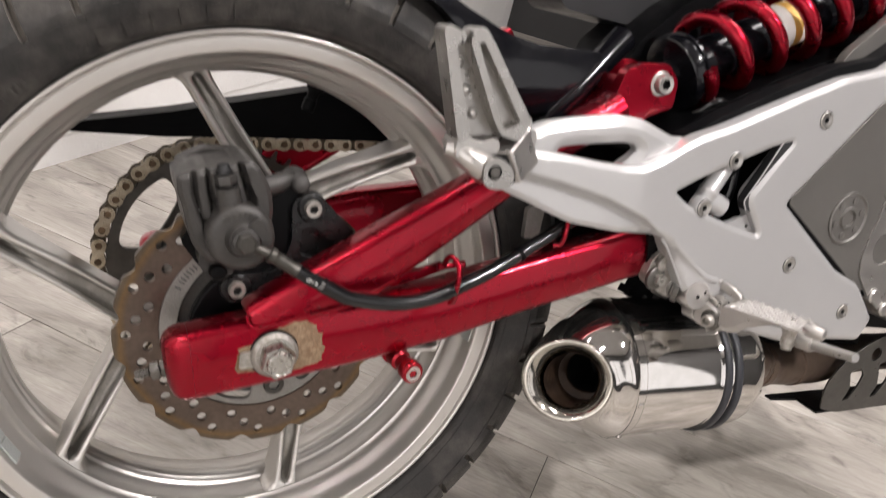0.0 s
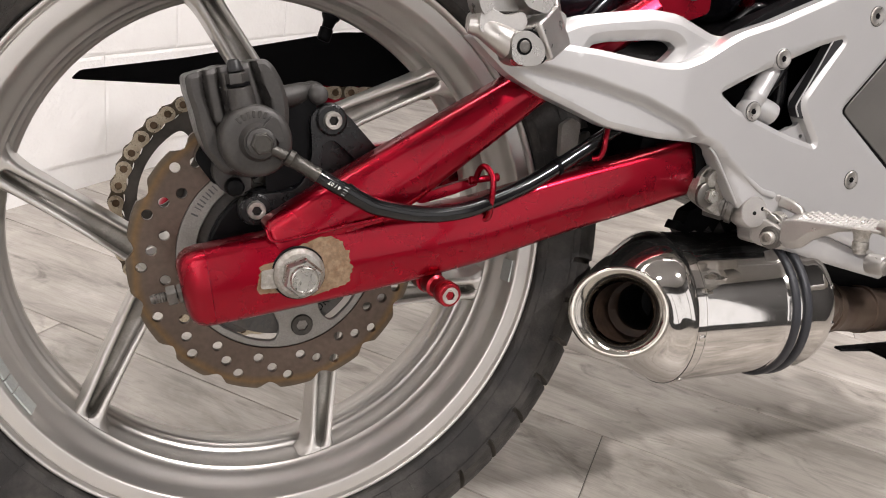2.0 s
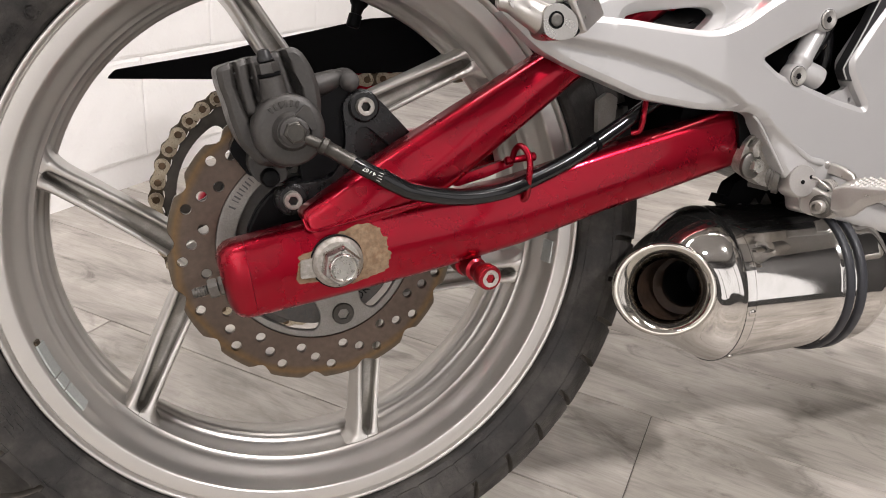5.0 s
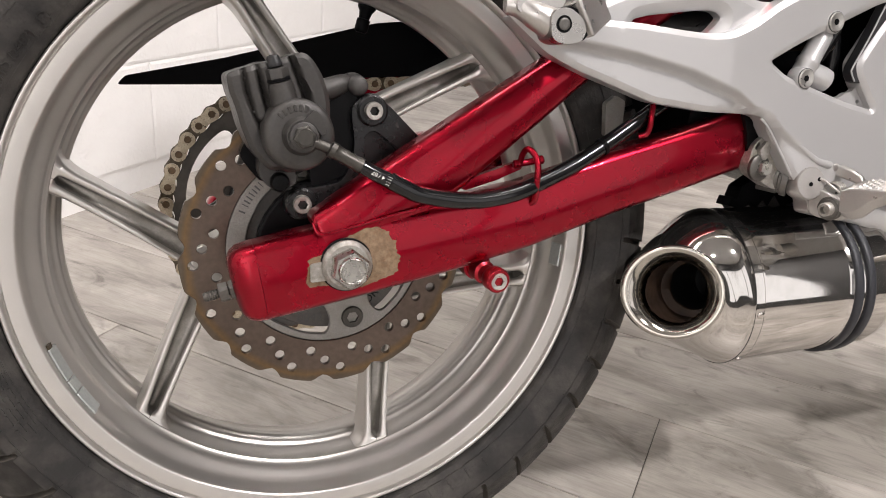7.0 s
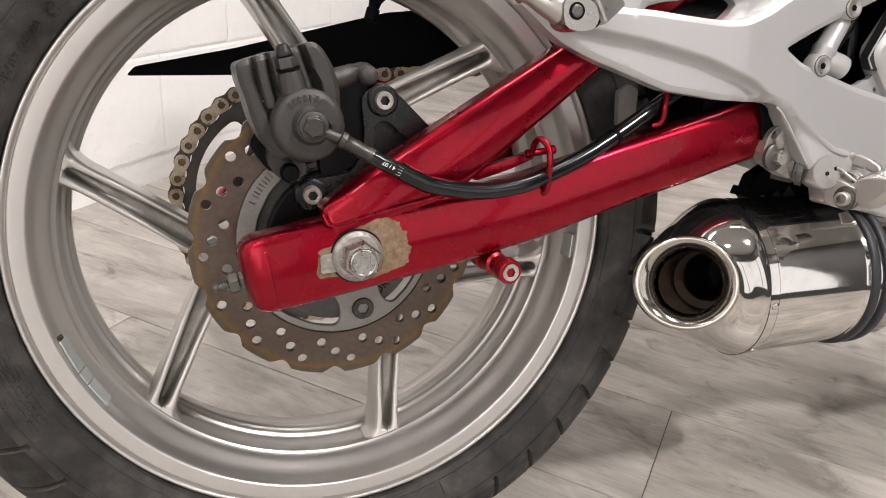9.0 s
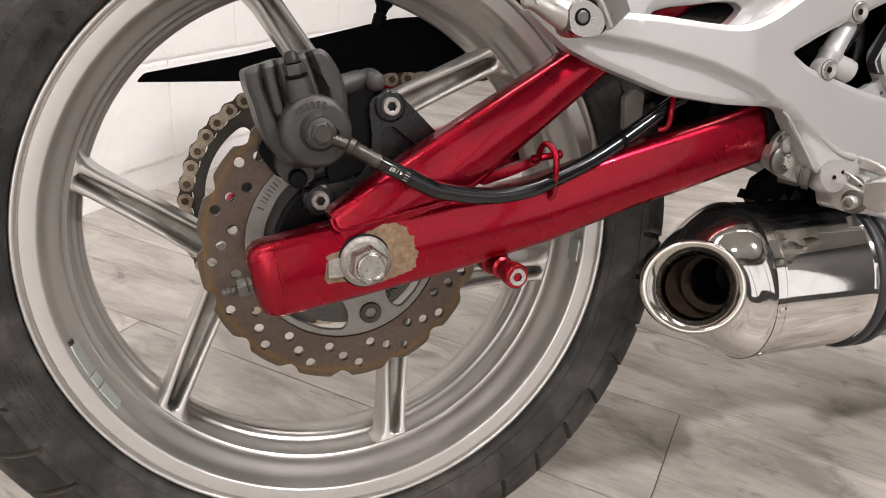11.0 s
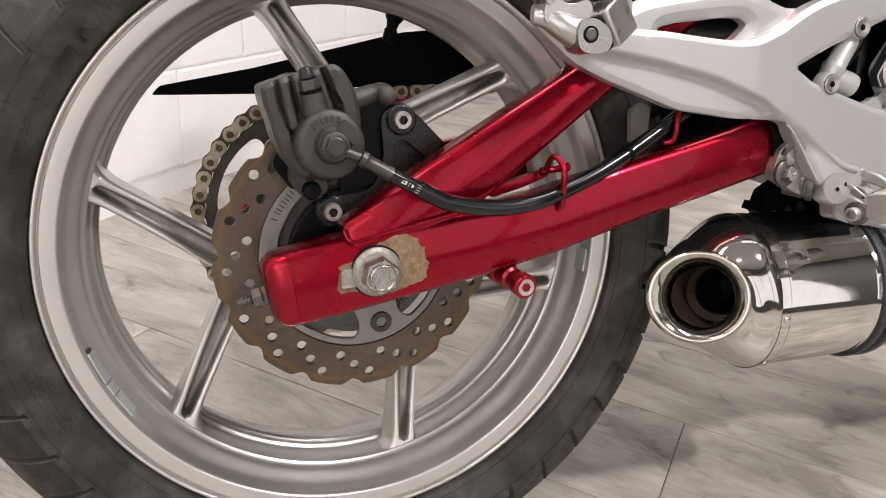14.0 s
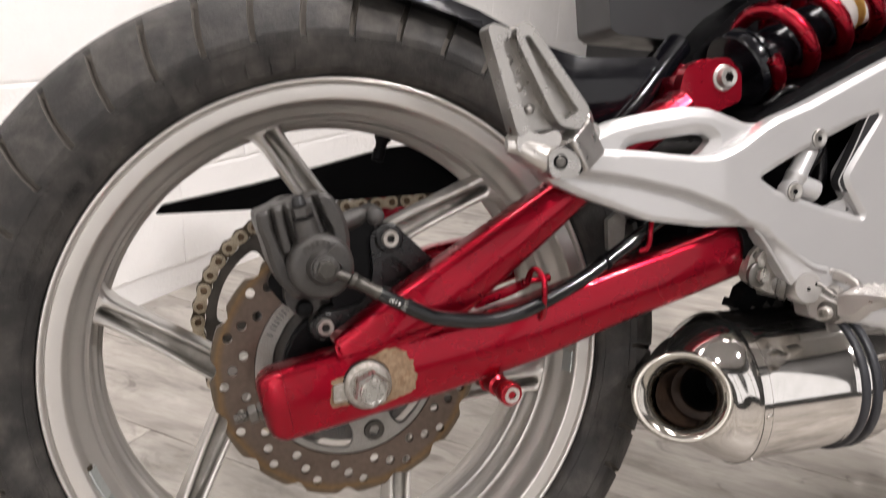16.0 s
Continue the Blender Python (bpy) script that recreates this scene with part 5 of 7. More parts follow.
hose_print("4 / 07", (0.0200, -0.1497, 0.0650), (-0.0225, 0.0021, 0.0123), 0.0040)
stripe_d = Vector((0.0225, -0.0021, -0.0123)).normalized()
stripe_out = (Vector((0, -1, 0)) - stripe_d * -stripe_d.y).normalized()
stripe_up = stripe_out.cross(stripe_d)
for k in range(4):
    off = stripe_out * math.cos(-0.60 + 0.36 * k) + stripe_up * math.sin(-0.60 + 0.36 * k)
    for s0, s1 in ((0.0066, 0.0098),):
        c0 = Vector((0.0200, -0.1497, 0.0650)) + off * 0.0053
        part("printed_stripe", tube([c0 + stripe_d * s0, c0 + stripe_d * s1], 0.00011, 6, 1), sticker_white, hose, "thin white printed stripe")
part("hose_clip", tube([(0.2035, -0.1300, 0.0742), (0.2065, -0.1296, 0.0757)], 0.0069, 18, 2), black_plastic, hose)


def hook(points):
    return part("hose_guide", tube(points, 0.0024, 10, 8), red_paint, arm, "bent red wire hose guide")


hook([(0.1395, -0.1330, 0.0345), (0.1434, -0.1385, 0.0384), (0.1416, -0.1455, 0.0514), (0.1417, -0.1468, 0.0639), (0.1412, -0.1430, 0.0717), (0.1382, -0.1380, 0.0763), (0.1366, -0.1320, 0.0729), (0.1360, -0.1275, 0.0640)])
hook([(0.2402, -0.1260, 0.0815), (0.2450, -0.1290, 0.0835), (0.2466, -0.1310, 0.0890), (0.2468, -0.1320, 0.0961), (0.2503, -0.1290, 0.1088), (0.252, -0.125, 0.115)])
part("guide_plate", plate(rounded([(0.085, 0.0500), (0.110, 0.0580), (0.139, 0.0660), (0.141, 0.0600), (0.120, 0.0525), (0.095, 0.0460)], 0.002, 3), -0.122, -0.116), red_paint, arm, bevel=0.001)
part("guide_lug", turned((0.1310, -0.1265, 0.0640), (0.024, -0.004, 0.0035), [(0, 0.0022), (0.001, 0.0034), (0.005, 0.0034), (0.006, 0.0026), (0.018, 0.0026), (0.019, 0.0034), (0.023, 0.0034), (0.024, 0.0024)], 14), red_paint, arm)

# -- muffler --
SEAM, AX = Vector((0.3547, -0.0842, -0.0643)), Vector((-0.9934, 0.1130, -0.0191))
FRONT = SEAM - AX * 0.158
OUT_C, OUT_N = Vector((0.2798, -0.1345, -0.0488)), Vector((-0.52, -0.83, 0.20)).normalized()
muffler = part("muffler", turned(SEAM, -AX, [(-0.001, 0.0705), (0.0, 0.0726), (0.0080, 0.0726), (0.0085, 0.0718), (0.0110, 0.07172), (0.02, 0.0715), (0.05, 0.0708), (0.085, 0.0695), (0.0955, 0.0691), (0.0975, 0.0690), (0.100, 0.0700), (0.124, 0.0695), (0.128, 0.0680), (0.140, 0.0678), (0.148, 0.0655), (0.157, 0.0600), (0.159, 0.0300)], 72), chrome, bike, "polished chrome stub muffler with slash-cut outlet")
cap = bmesh.new()
cap_rings = []
n = 72
_, u2, v2 = frame_of(OUT_N)
u1 = (u2 - AX * u2.dot(AX)).normalized()
v1 = AX.cross(u1)
LIP_RINGS = ((-0.0080, 0.0290, 0.0290, 0.0), (-0.0055, 0.0303, 0.0301, 0.0003), (-0.0030, 0.0322, 0.0316, 0.0007), (-0.0008, 0.0347, 0.0335, 0.0012), (0.0008, 0.0372, 0.0352, 0.0017), (0.0016, 0.0396, 0.0370, 0.0021), (0.0013, 0.0414, 0.0384, 0.0024), (0.0000, 0.0426, 0.0394, 0.0026), (-0.0022, 0.0433, 0.0400, 0.0027), (-0.0050, 0.0434, 0.0402, 0.0026))


def lip_ring(s, rx, ry, shift):
    """An oval ring of the rolled outlet lip, s proud of the outlet's plane."""
    return [OUT_C + OUT_N * s + u2 * (shift + rx * math.cos(2 * math.pi * k / n)) + v2 * (ry * math.sin(2 * math.pi * k / n)) for k in range(n)]


flange_rings = [lip_ring(*q) for q in LIP_RINGS]
for i in range(17):
    t = i / 16
    row = []
    for k in range(n):
        w = 2 * math.pi * k / n
        e1 = math.cos(w) * u1 + math.sin(w) * v1
        A, B = SEAM + 0.0726 * e1, flange_rings[-1][k]
        C1, C2 = A * 0.68 + B * 0.32 + e1 * (0.0030 + 0.0120 * max(0.0, e1.z)), B - OUT_N * 0.0035 + (A - B) * 0.26 + e1 * (0.0050 * max(0.0, e1.z))
        row.append((1 - t) ** 3 * A + 3 * t * (1 - t) ** 2 * C1 + 3 * t * t * (1 - t) * C2 + t**3 * B)
    cap_rings.append(row)
loft(cap, cap_rings)
flange = bmesh.new()
loft(flange, flange_rings)
part("outlet_flange", flange, flange_steel, muffler, "broad rolled polished steel outlet lip", smooth=70)
part("end_cone", cap, chrome, muffler, "chrome slash-cut end cone", smooth=60)
IN = (-OUT_N * 0.6 - AX * 0.4).normalized()
lip = bmesh.new()
loft(lip, [[OUT_C + OUT_N * s + IN * q + r * (math.cos(2 * math.pi * k / n) * u2 + math.sin(2 * math.pi * k / n) * v2) for k in range(n)] for s, q, r in ((-0.0090, 0, 0.0291), (-0.0066, 0, 0.0288), (-0.0060, 0, 0.0283), (-0.0064, 0, 0.0278), (-0.0086, 0, 0.0274), (-0.0082, 0, 0.0268), (-0.0090, 0.003, 0.0264), (-0.0090, 0.006, 0.0262))])
part("outlet_ring", lip, outlet_steel, muffler, "heat-tinted steel outlet ring")
pipe = bmesh.new()
loft(pipe, [[OUT_C + IN * q + r * (math.cos(2 * math.pi * k / 48) * u2 + math.sin(2 * math.pi * k / 48) * v2) for k in range(48)] for q, r in ((0.004, 0.0262), (0.018, 0.0259), (0.030, 0.0257), (0.050, 0.0254), (0.070, 0.0252))])
part("outlet_pipe", pipe, soot, muffler, "sooty brown inner outlet pipe")
bore = OUT_C + IN * 0.040 - u2 * 0.0020 - v2 * 0.0018
rim_of = lambda c, r: [c + r * (math.cos(2 * math.pi * k / 48) * u2 + math.sin(2 * math.pi * k / 48) * v2) for k in range(48)]
baffle_bm = bmesh.new()
loft(baffle_bm, [rim_of(OUT_C + IN * 0.038, 0.0258), rim_of(bore, 0.0215), rim_of(bore + IN * 0.003, 0.0208)])
part("baffle", baffle_bm, soot, muffler, "sooty baffle plate")
bore_bm = bmesh.new()
loft(bore_bm, [rim_of(bore + IN * 0.003, 0.0208), rim_of(bore + IN * 0.060, 0.0185), rim_of(bore + IN * 0.0605, 0.0010)])
part("baffle_bore", bore_bm, black_cast, muffler, "black inner bore")
for k, s in ((-5, 0.005), (-50, 0.005), (-5, 0.152), (28, 0.152)):
    _, u, v = frame_of(AX)
    d = (math.cos(radians(k)) * Vector((0, -1, 0)) + math.sin(radians(k)) * Vector((0, 0, 1)))
    d = (d - AX * d.dot(AX)).normalized()
    rr = 0.0724 if s < 0.1 else 0.0625
    part("rivet", turned(SEAM - AX * s + d * rr, d, [(0, 0.0034), (0.0008, 0.0032), (0.0013, 0.0022), (0.0014, 0.0008)], 16), chrome, muffler)
for s0 in (0.100, 0.1125):
    part("strap", turned(SEAM - AX * s0, -AX, [(0, 0.0692), (0.0004, 0.0716), (0.0014, 0.0725), (0.0030, 0.0728), (0.0062, 0.0727), (0.0078, 0.0722), (0.0086, 0.0712), (0.0088, 0.0692)], 72, caps=False), strap_rubber, muffler, "dark grey rubber-lined clamp strap")
part("seam_gap", turned(SEAM + AX * 0.0008, -AX, [(0, 0.0718), (0.0001, 0.0727), (0.0008, 0.0727), (0.0009, 0.0718)], 72, caps=False), black_cast, muffler, "dark seam")
part("seam_band", turned(SEAM - AX * 0.0086, -AX, [(0, 0.0716), (0.0003, 0.0722), (0.0018, 0.0722), (0.0021, 0.0716)], 72, caps=False), chrome, muffler)

link_pipe = part("exhaust_pipe", tube([FRONT + AX * 0.01, FRONT - AX * 0.04 + Vector((0, 0.012, -0.010)), (0.60, -0.075, -0.085), (0.70, -0.065, -0.098), (0.82, -0.04, -0.105), (0.95, -0.04, -0.11)], 0.0255, 28, 6), heat_steel, bike, "heat-browned steel exhaust link pipe")
for x, y, z, r in ((0.560, -0.0875, -0.0770, 0.0285), (0.585, -0.0785, -0.082, 0.0285), (0.655, -0.0690, -0.0925, 0.0275)):
    part("pipe_clamp", turned((x, y, z), (1, 0.06, -0.13), [(0, r - 0.002), (0.001, r), (0.009, r), (0.010, r - 0.002)], 36, caps=False), heat_steel, link_pipe)
shield_out = rounded([(0.6892, -0.1400), (0.6875, -0.1180), (0.6896, -0.1048), (0.7000, -0.0890), (0.7195, -0.0712), (0.7413, -0.0583), (0.7694, -0.0475), (0.84, -0.036), (0.95, -0.03), (0.95, -0.150), (0.72, -0.1480)], 0.005, 4)
slots = [circle(0.7660, -0.0715, 0.0088, 18)]
for dx in (0.0, 0.052, 0.104):
    slots.append(rounded([(0.7260 + dx, -0.0925 + 0.12 * dx), (0.7440 + dx, -0.0890 + 0.12 * dx), (0.7530 + dx, -0.0990 + 0.12 * dx), (0.7480 + dx, -0.1150), (0.7370 + dx, -0.1310), (0.7250 + dx, -0.1330), (0.7340 + dx, -0.1160)], 0.004, 4))
shield = part("heat_shield", plate(shield_out, -0.1060, -0.1035, slots), shield_steel, bike, "dark steel slotted exhaust heat shield", bevel=0.0005, segments=1)
part("shield_flange", slab([(0.6440, -0.060, -0.1425), (0.6440, -0.070, -0.1430), (0.6860, -0.074, -0.1455), (0.6870, -0.1030, -0.1480), (0.95, -0.1030, -0.1510), (0.95, -0.060, -0.1510)], (0, 0, 1), 0.003), black_cast, shield, "black bent lower flange", bevel=0.0006)

# -- frame cover: silver Y-shaped casting with openings --
CREASE = [(0.10, 0.166), (0.1716, 0.1539), (0.2147, 0.1461), (0.2657, 0.1334), (0.3092, 0.1167), (0.3354, 0.0985), (0.3501, 0.091), (0.4001, 0.0575), (0.43, 0.050), (0.75, 0.05)]


def crease_z(x):
    for (x0, z0), (x1, z1) in zip(CREASE, CREASE[1:]):
        if x <= x1:
            return z0 + (z1 - z0) * (x - x0) / (x1 - x0)
    return 0.05


def cover_front(x, z):
    y = -0.1515 - 0.006 * max(0.0, 1 - abs(x - 0.30) / 0.2)
    below = max(0.0, crease_z(x) - z)
    fade = max(0.0, min(1.0, (0.395 - x) / 0.06))
    if fade:
        step = min(1.0, below / 0.0074)
        step = step * step * (3 - 2 * step)
        y += 0.0092 * step * min(1.0, (x - 0.11) / 0.05) * fade - 0.10 * max(0.0, below - 0.006) * fade
    y += 0.02 * max(0.0, (0.20 - x) / 0.08) * 0.25
    return y


crease_lines = [[(0.13 + 0.004 * i, crease_z(0.13 + 0.004 * i) - o) for i in range(66)] for o in (-0.0090, -0.0055, -0.0028, -0.0012, 0.0, 0.0012, 0.0026, 0.0042, 0.0058, 0.0074, 0.0100, 0.0135)]
outline = [(0.1160, 0.1700), (0.1500, 0.1445), (0.1750, 0.1320), (0.2090, 0.1190), (0.2360, 0.1085), (0.2860, 0.1005), (0.3334, 0.0975), (0.3440, 0.0910), (0.3735, 0.0470), (0.3850, 0.0360), (0.4050, 0.0310), (0.4400, 0.0300), (0.4662, 0.0232), (0.5482, -0.0041), (0.5850, -0.0190), (0.6513, -0.0250),
           (0.6640, 0.0003), (0.6310, 0.0351), (0.6220, 0.0430), (0.5820, 0.0590), (0.4825, 0.1290), (0.5790, 0.2300), (0.72, 0.33), (0.68, 0.335), (0.5712, 0.2640), (0.5202, 0.2520), (0.4544, 0.2260), (0.3880, 0.1990), (0.3540, 0.1880), (0.3392, 0.1810), (0.3166, 0.1675), (0.2970, 0.1598), (0.2800, 0.1588), (0.2600, 0.1605), (0.2196, 0.1655), (0.1899, 0.1675)]
tri_hole = rounded([(0.3385, 0.1388), (0.3680, 0.1530), (0.4480, 0.1842), (0.4692, 0.1890), (0.4485, 0.1623), (0.4304, 0.1379), (0.4325, 0.1281), (0.4398, 0.1175), (0.4545, 0.0985), (0.4215, 0.1063), (0.3740, 0.1215), (0.3560, 0.1275)], [0.004, 0.01, 0.006, 0.002, 0.01, 0.006, 0.006, 0.01, 0.005, 0.01, 0.006, 0.006], 4)

cover = part("frame_cover", domed(rounded(outline, 0.006, 4), [tri_hole], cover_front, 0.017, 0.0048, 0.0032, 0.0027, lines=crease_lines), silver_paint, bike, "silver-white painted Y-shaped frame cover with openings", smooth=60)
loop_hole = rounded([(0.2200, 0.1690), (0.2341, 0.1722), (0.2819, 0.1769), (0.2930, 0.1762), (0.2997, 0.1717), (0.2921, 0.1640), (0.2792, 0.1545), (0.2300, 0.1560), (0.2180, 0.1610)], 0.003, 3)
loop_out = rounded([(0.1560, 0.1720), (0.1947, 0.1845), (0.2060, 0.1893), (0.2300, 0.1935), (0.2730, 0.1993), (0.2983, 0.1975), (0.3355, 0.1841), (0.3560, 0.1845), (0.3480, 0.1640), (0.3150, 0.1460), (0.2700, 0.1440), (0.2000, 0.1480), (0.1600, 0.1550)], 0.006, 4)
part("upper_loop", domed(loop_out, [loop_hole], lambda x, z: -0.1415 - 0.004 * max(0.0, 1 - abs(x - 0.30) / 0.2), 0.014, 0.0085, 0.0055, 0.0032), silver_paint, cover, "silver-white loop set behind the main arm", smooth=60)
part("edge_strip", plate(rounded([(0.345, 0.165), (0.352, 0.184), (0.39, 0.2055), (0.4544, 0.2345), (0.52, 0.2610), (0.571, 0.2735), (0.68, 0.345), (0.72, 0.33), (0.57, 0.235), (0.45, 0.195)], 0.004, 3), -0.1370, -0.118), black_plastic, cover, "matt black edge strip", bevel=0.001)
part("lower_rail", domed(rounded([(0.4420, 0.0030), (0.4550, 0.0100), (0.4727, 0.0150), (0.5037, 0.0150), (0.585, -0.0170), (0.5920, -0.0300), (0.5869, -0.0347), (0.52, -0.0180)], 0.004, 4), [], -0.1430, 0.016, 0.004, 0.003, 0.005), silver_paint, cover, "white lower frame rail", smooth=60)


def flush_screw(x, z, y, r):
    """A dished countersunk screw; dark ring and small hexagon paint recess and socket shade."""
    part("screw_recess", turned((x, y + 0.004, z), (0, -1, 0), [(0, r * 1.52), (0.0043, r * 1.52), (0.0045, r * 1.45), (0.0045, r)], 32), dark_grey, cover, "dark ring painting the shade of a screw recess")
    screw = part("cover_screw", turned((x, y + 0.004, z), (0, -1, 0), [(0, r * 1.40), (0.0048, r * 1.40), (0.0055, r * 1.30), (0.0056, r * 1.12), (0.0046, r * 0.62), (0.0045, r * 0.2)], 36), bright_steel, cover, "bright dished socket-head cover screw")
    part("hex_socket", hexagon((x, y + 0.0035, z), (0, -1, 0), r * 0.92, 0.0043, turn=0.3), black_cast, screw, "dark hexagon painting the shade of the socket")


for x, z in ((0.5050, 0.2120), (0.5075, 0.0676), (0.6086, 0.0125)):
    flush_screw(x, z, cover_front(x, z), 0.0058)
for x, z in ((0.3736, 0.1255), (0.3992, 0.1694)):
    y = cover_front(x, z)
    part("screw_boss", turned((x, y + 0.0105, z), (0, -1, 0), [(0, 0.0092), (0.0100, 0.0092), (0.0110, 0.0084)], 28), silver_paint, cover)
    flush_screw(x, z, y - 0.0006, 0.0054)
part("inner_web", plate(rounded([(0.4120, 0.1040), (0.4184, 0.1086), (0.4259, 0.1106), (0.4299, 0.1133), (0.4356, 0.1138), (0.4405, 0.1180), (0.4366, 0.1253), (0.4340, 0.1294), (0.4700, 0.1350), (0.4750, 0.0850), (0.4200, 0.0900)], 0.002, 4), -0.1440, -0.139, [circle(0.4442, 0.1056, 0.0019, 14)]), silver_paint, cover, "wavy silver inner bracket", bevel=0.001)

liner_in = [(0.4610, 0.1925), (0.4549, 0.1829), (0.4411, 0.1570), (0.4276, 0.1344), (0.4268, 0.1295), (0.4310, 0.1225)]
part("opening_liner", plate(liner_in + [(0.4420, 0.1200), (0.4390, 0.1280), (0.4370, 0.1379), (0.4550, 0.1624), (0.4800, 0.1930)], -0.1505, -0.1410), liner_grey, cover, "dark grey liner of the opening", bevel=0.0006)
part("liner_bead", tube([(x - 0.0002, -0.1508, z) for x, z in liner_in], 0.0007, 8, 4), silver_paint, cover, "thin silver bead")
part("limb_bead", tube([(0.3370, -0.1505, 0.0945), (0.3440, -0.1515, 0.0875), (0.3600, -0.1520, 0.0650), (0.3720, -0.1520, 0.0480)], 0.0011, 10, 5), silver_paint, cover, "thin raised edge bead")

part("limb_rib", tube([(0.3560, -0.1520, 0.0860), (0.3776, -0.1530, 0.0715), (0.3958, -0.1540, 0.0590), (0.4105, -0.1545, 0.0545)], lambda t: 0.0016 + 0.0016 * t, 12, 6), silver_paint, cover)
engine = part("engine_cover", plate(rounded([(0.4965, 0.1290), (0.592, 0.2290), (0.70, 0.345), (0.82, 0.30), (0.80, 0.05), (0.64, 0.030), (0.5935, 0.0635)], 0.008, 4), -0.1400, -0.110, [], 0.03), cover_grey, bike, "matt grey engine side cover with round boss", bevel=0.002)
part("cover_gap", plate(rounded([(0.4655, 0.1290), (0.573, 0.2480), (0.69, 0.353), (0.82, 0.30), (0.80, 0.05), (0.64, 0.021), (0.573, 0.0490)], 0.008, 4), -0.1390, -0.112), black_plastic, engine, "black gap round the cover")
part("round_boss", turned((0.5905, -0.1395, 0.1135), (0, -1, 0), [(0, 0.0285), (0.0022, 0.0280), (0.0030, 0.0262), (0.0012, 0.0245), (0.0012, 0.0125), (0.0036, 0.0115), (0.0036, 0.0085), (0.001, 0.0078)], 40), cover_grey, engine)
for k in range(6):
    a = radians(20 + 60 * k)
    part("boss_stud", turned((0.5905 + 0.0190 * math.cos(a), -0.1400, 0.1135 + 0.0190 * math.sin(a)), (0, -1, 0), [(0, 0.0038), (0.0018, 0.0036), (0.0022, 0.0025)], 14), cover_grey, engine)

casing = part("clutch_casing", plate(rounded([(0.6400, 0.1480), (0.6389, 0.1130), (0.6329, 0.0920), (0.6289, 0.0708), (0.6338, 0.0492), (0.6583, 0.0232), (0.6842, 0.0059), (0.72, -0.012), (0.80, -0.012), (0.80, 0.15)], 0.006, 4), -0.1420, -0.112, [circle(0.6620, 0.0800, 0.0185, 28)]), peg_alloy, bike, "cast silver engine casing with a round port", bevel=0.003, segments=3)
part("port_plug", turned((0.6620, -0.118, 0.0800), (0, -1, 0), [(0, 0.0183), (0.008, 0.0183), (0.009, 0.0150), (0.0075, 0.0120), (0.012, 0.0070), (0.0125, 0.002)], 32), black_cast, casing, "black port plug")
for x, z in ((0.6660, 0.0250), (0.6900, 0.0080)):
    part("casing_lug", turned((x, -0.136, z), (0, -1, 0), [(0, 0.0085), (0.008, 0.0082), (0.0095, 0.0065), (0.0096, 0.003)], 20), peg_alloy, casing)
panel = part("side_panel", plate(rounded([(0.5398, 0.2581), (0.5492, 0.2753), (0.5912, 0.3107), (0.66, 0.37), (0.74, 0.37), (0.70, 0.305), (0.6119, 0.2647)], 0.006, 4), -0.1220, -0.112), cover_grey, bike, "matt grey side panel above the frame cover", bevel=0.002)
cyl = part("master_cylinder", turned((0.3700, -0.1440, 0.1120), (0.0335, 0, 0.0560), [(0, 0.0075), (0.004, 0.0086), (0.028, 0.0086), (0.029, 0.0094), (0.032, 0.0094), (0.033, 0.0086), (0.056, 0.0080), (0.060, 0.0062)], 28), silver_paint, bike, "silver rear brake master cylinder")
part("inlet_boss", turned((0.3900, -0.1400, 0.1300), (0.030, -0.006, -0.012), [(0, 0.0098), (0.014, 0.0100), (0.019, 0.0092), (0.021, 0.006)], 24), silver_paint, cyl)
part("reservoir_elbow", turned((0.4050, -0.134, 0.1640), (0.02, 0.01, 0.010), [(0, 0.0075), (0.018, 0.0075), (0.021, 0.005)], 20), silver_paint, cyl)


# dark engine, frame and airbox seen through the openings
block_dark = part("engine_block", plate(rounded([(0.385, 0.055), (0.365, 0.110), (0.345, 0.165), (0.40, 0.205), (0.50, 0.25), (0.75, 0.34), (0.90, 0.30), (0.90, -0.05), (0.60, -0.02), (0.46, 0.025)], 0.012, 4), -0.105, 0.08), black_cast, bike, "dark engine and frame castings", bevel=0.006)
for pts, r, m in (([(0.352, -0.112, 0.150), (0.40, -0.118, 0.158), (0.44, -0.115, 0.175)], 0.007, hose_black), ([(0.43, -0.125, 0.19), (0.425, -0.13, 0.165), (0.408, -0.13, 0.14)], 0.006, hose_black), ([(0.345, -0.115, 0.135), (0.365, -0.120, 0.148), (0.380, -0.120, 0.170)], 0.0055, hose_black), ([(0.418, -0.12, 0.115), (0.43, -0.125, 0.13), (0.435, -0.12, 0.16)], 0.0065, hose_black)):
    part("cable", tube(pts, r, 12, 6), m, block_dark)
for x, z, w, h in ((0.4160, 0.1680, 0.012, 0.008), (0.4300, 0.1560, 0.008, 0.014), (0.4150, 0.1460, 0.010, 0.006), (0.3640, 0.1360, 0.008, 0.006)):
    part("connector", block((x - w / 2, -0.126, z - h / 2), (x + w / 2, -0.110, z + h / 2)), dark_grey, block_dark, "dark plastic wiring connector", bevel=0.0015)
part("bracket_block", plate(rounded([(0.405, 0.135), (0.43, 0.15), (0.425, 0.17), (0.40, 0.155)], 0.003, 3), -0.128, -0.105), heat_steel, block_dark, bevel=0.002)

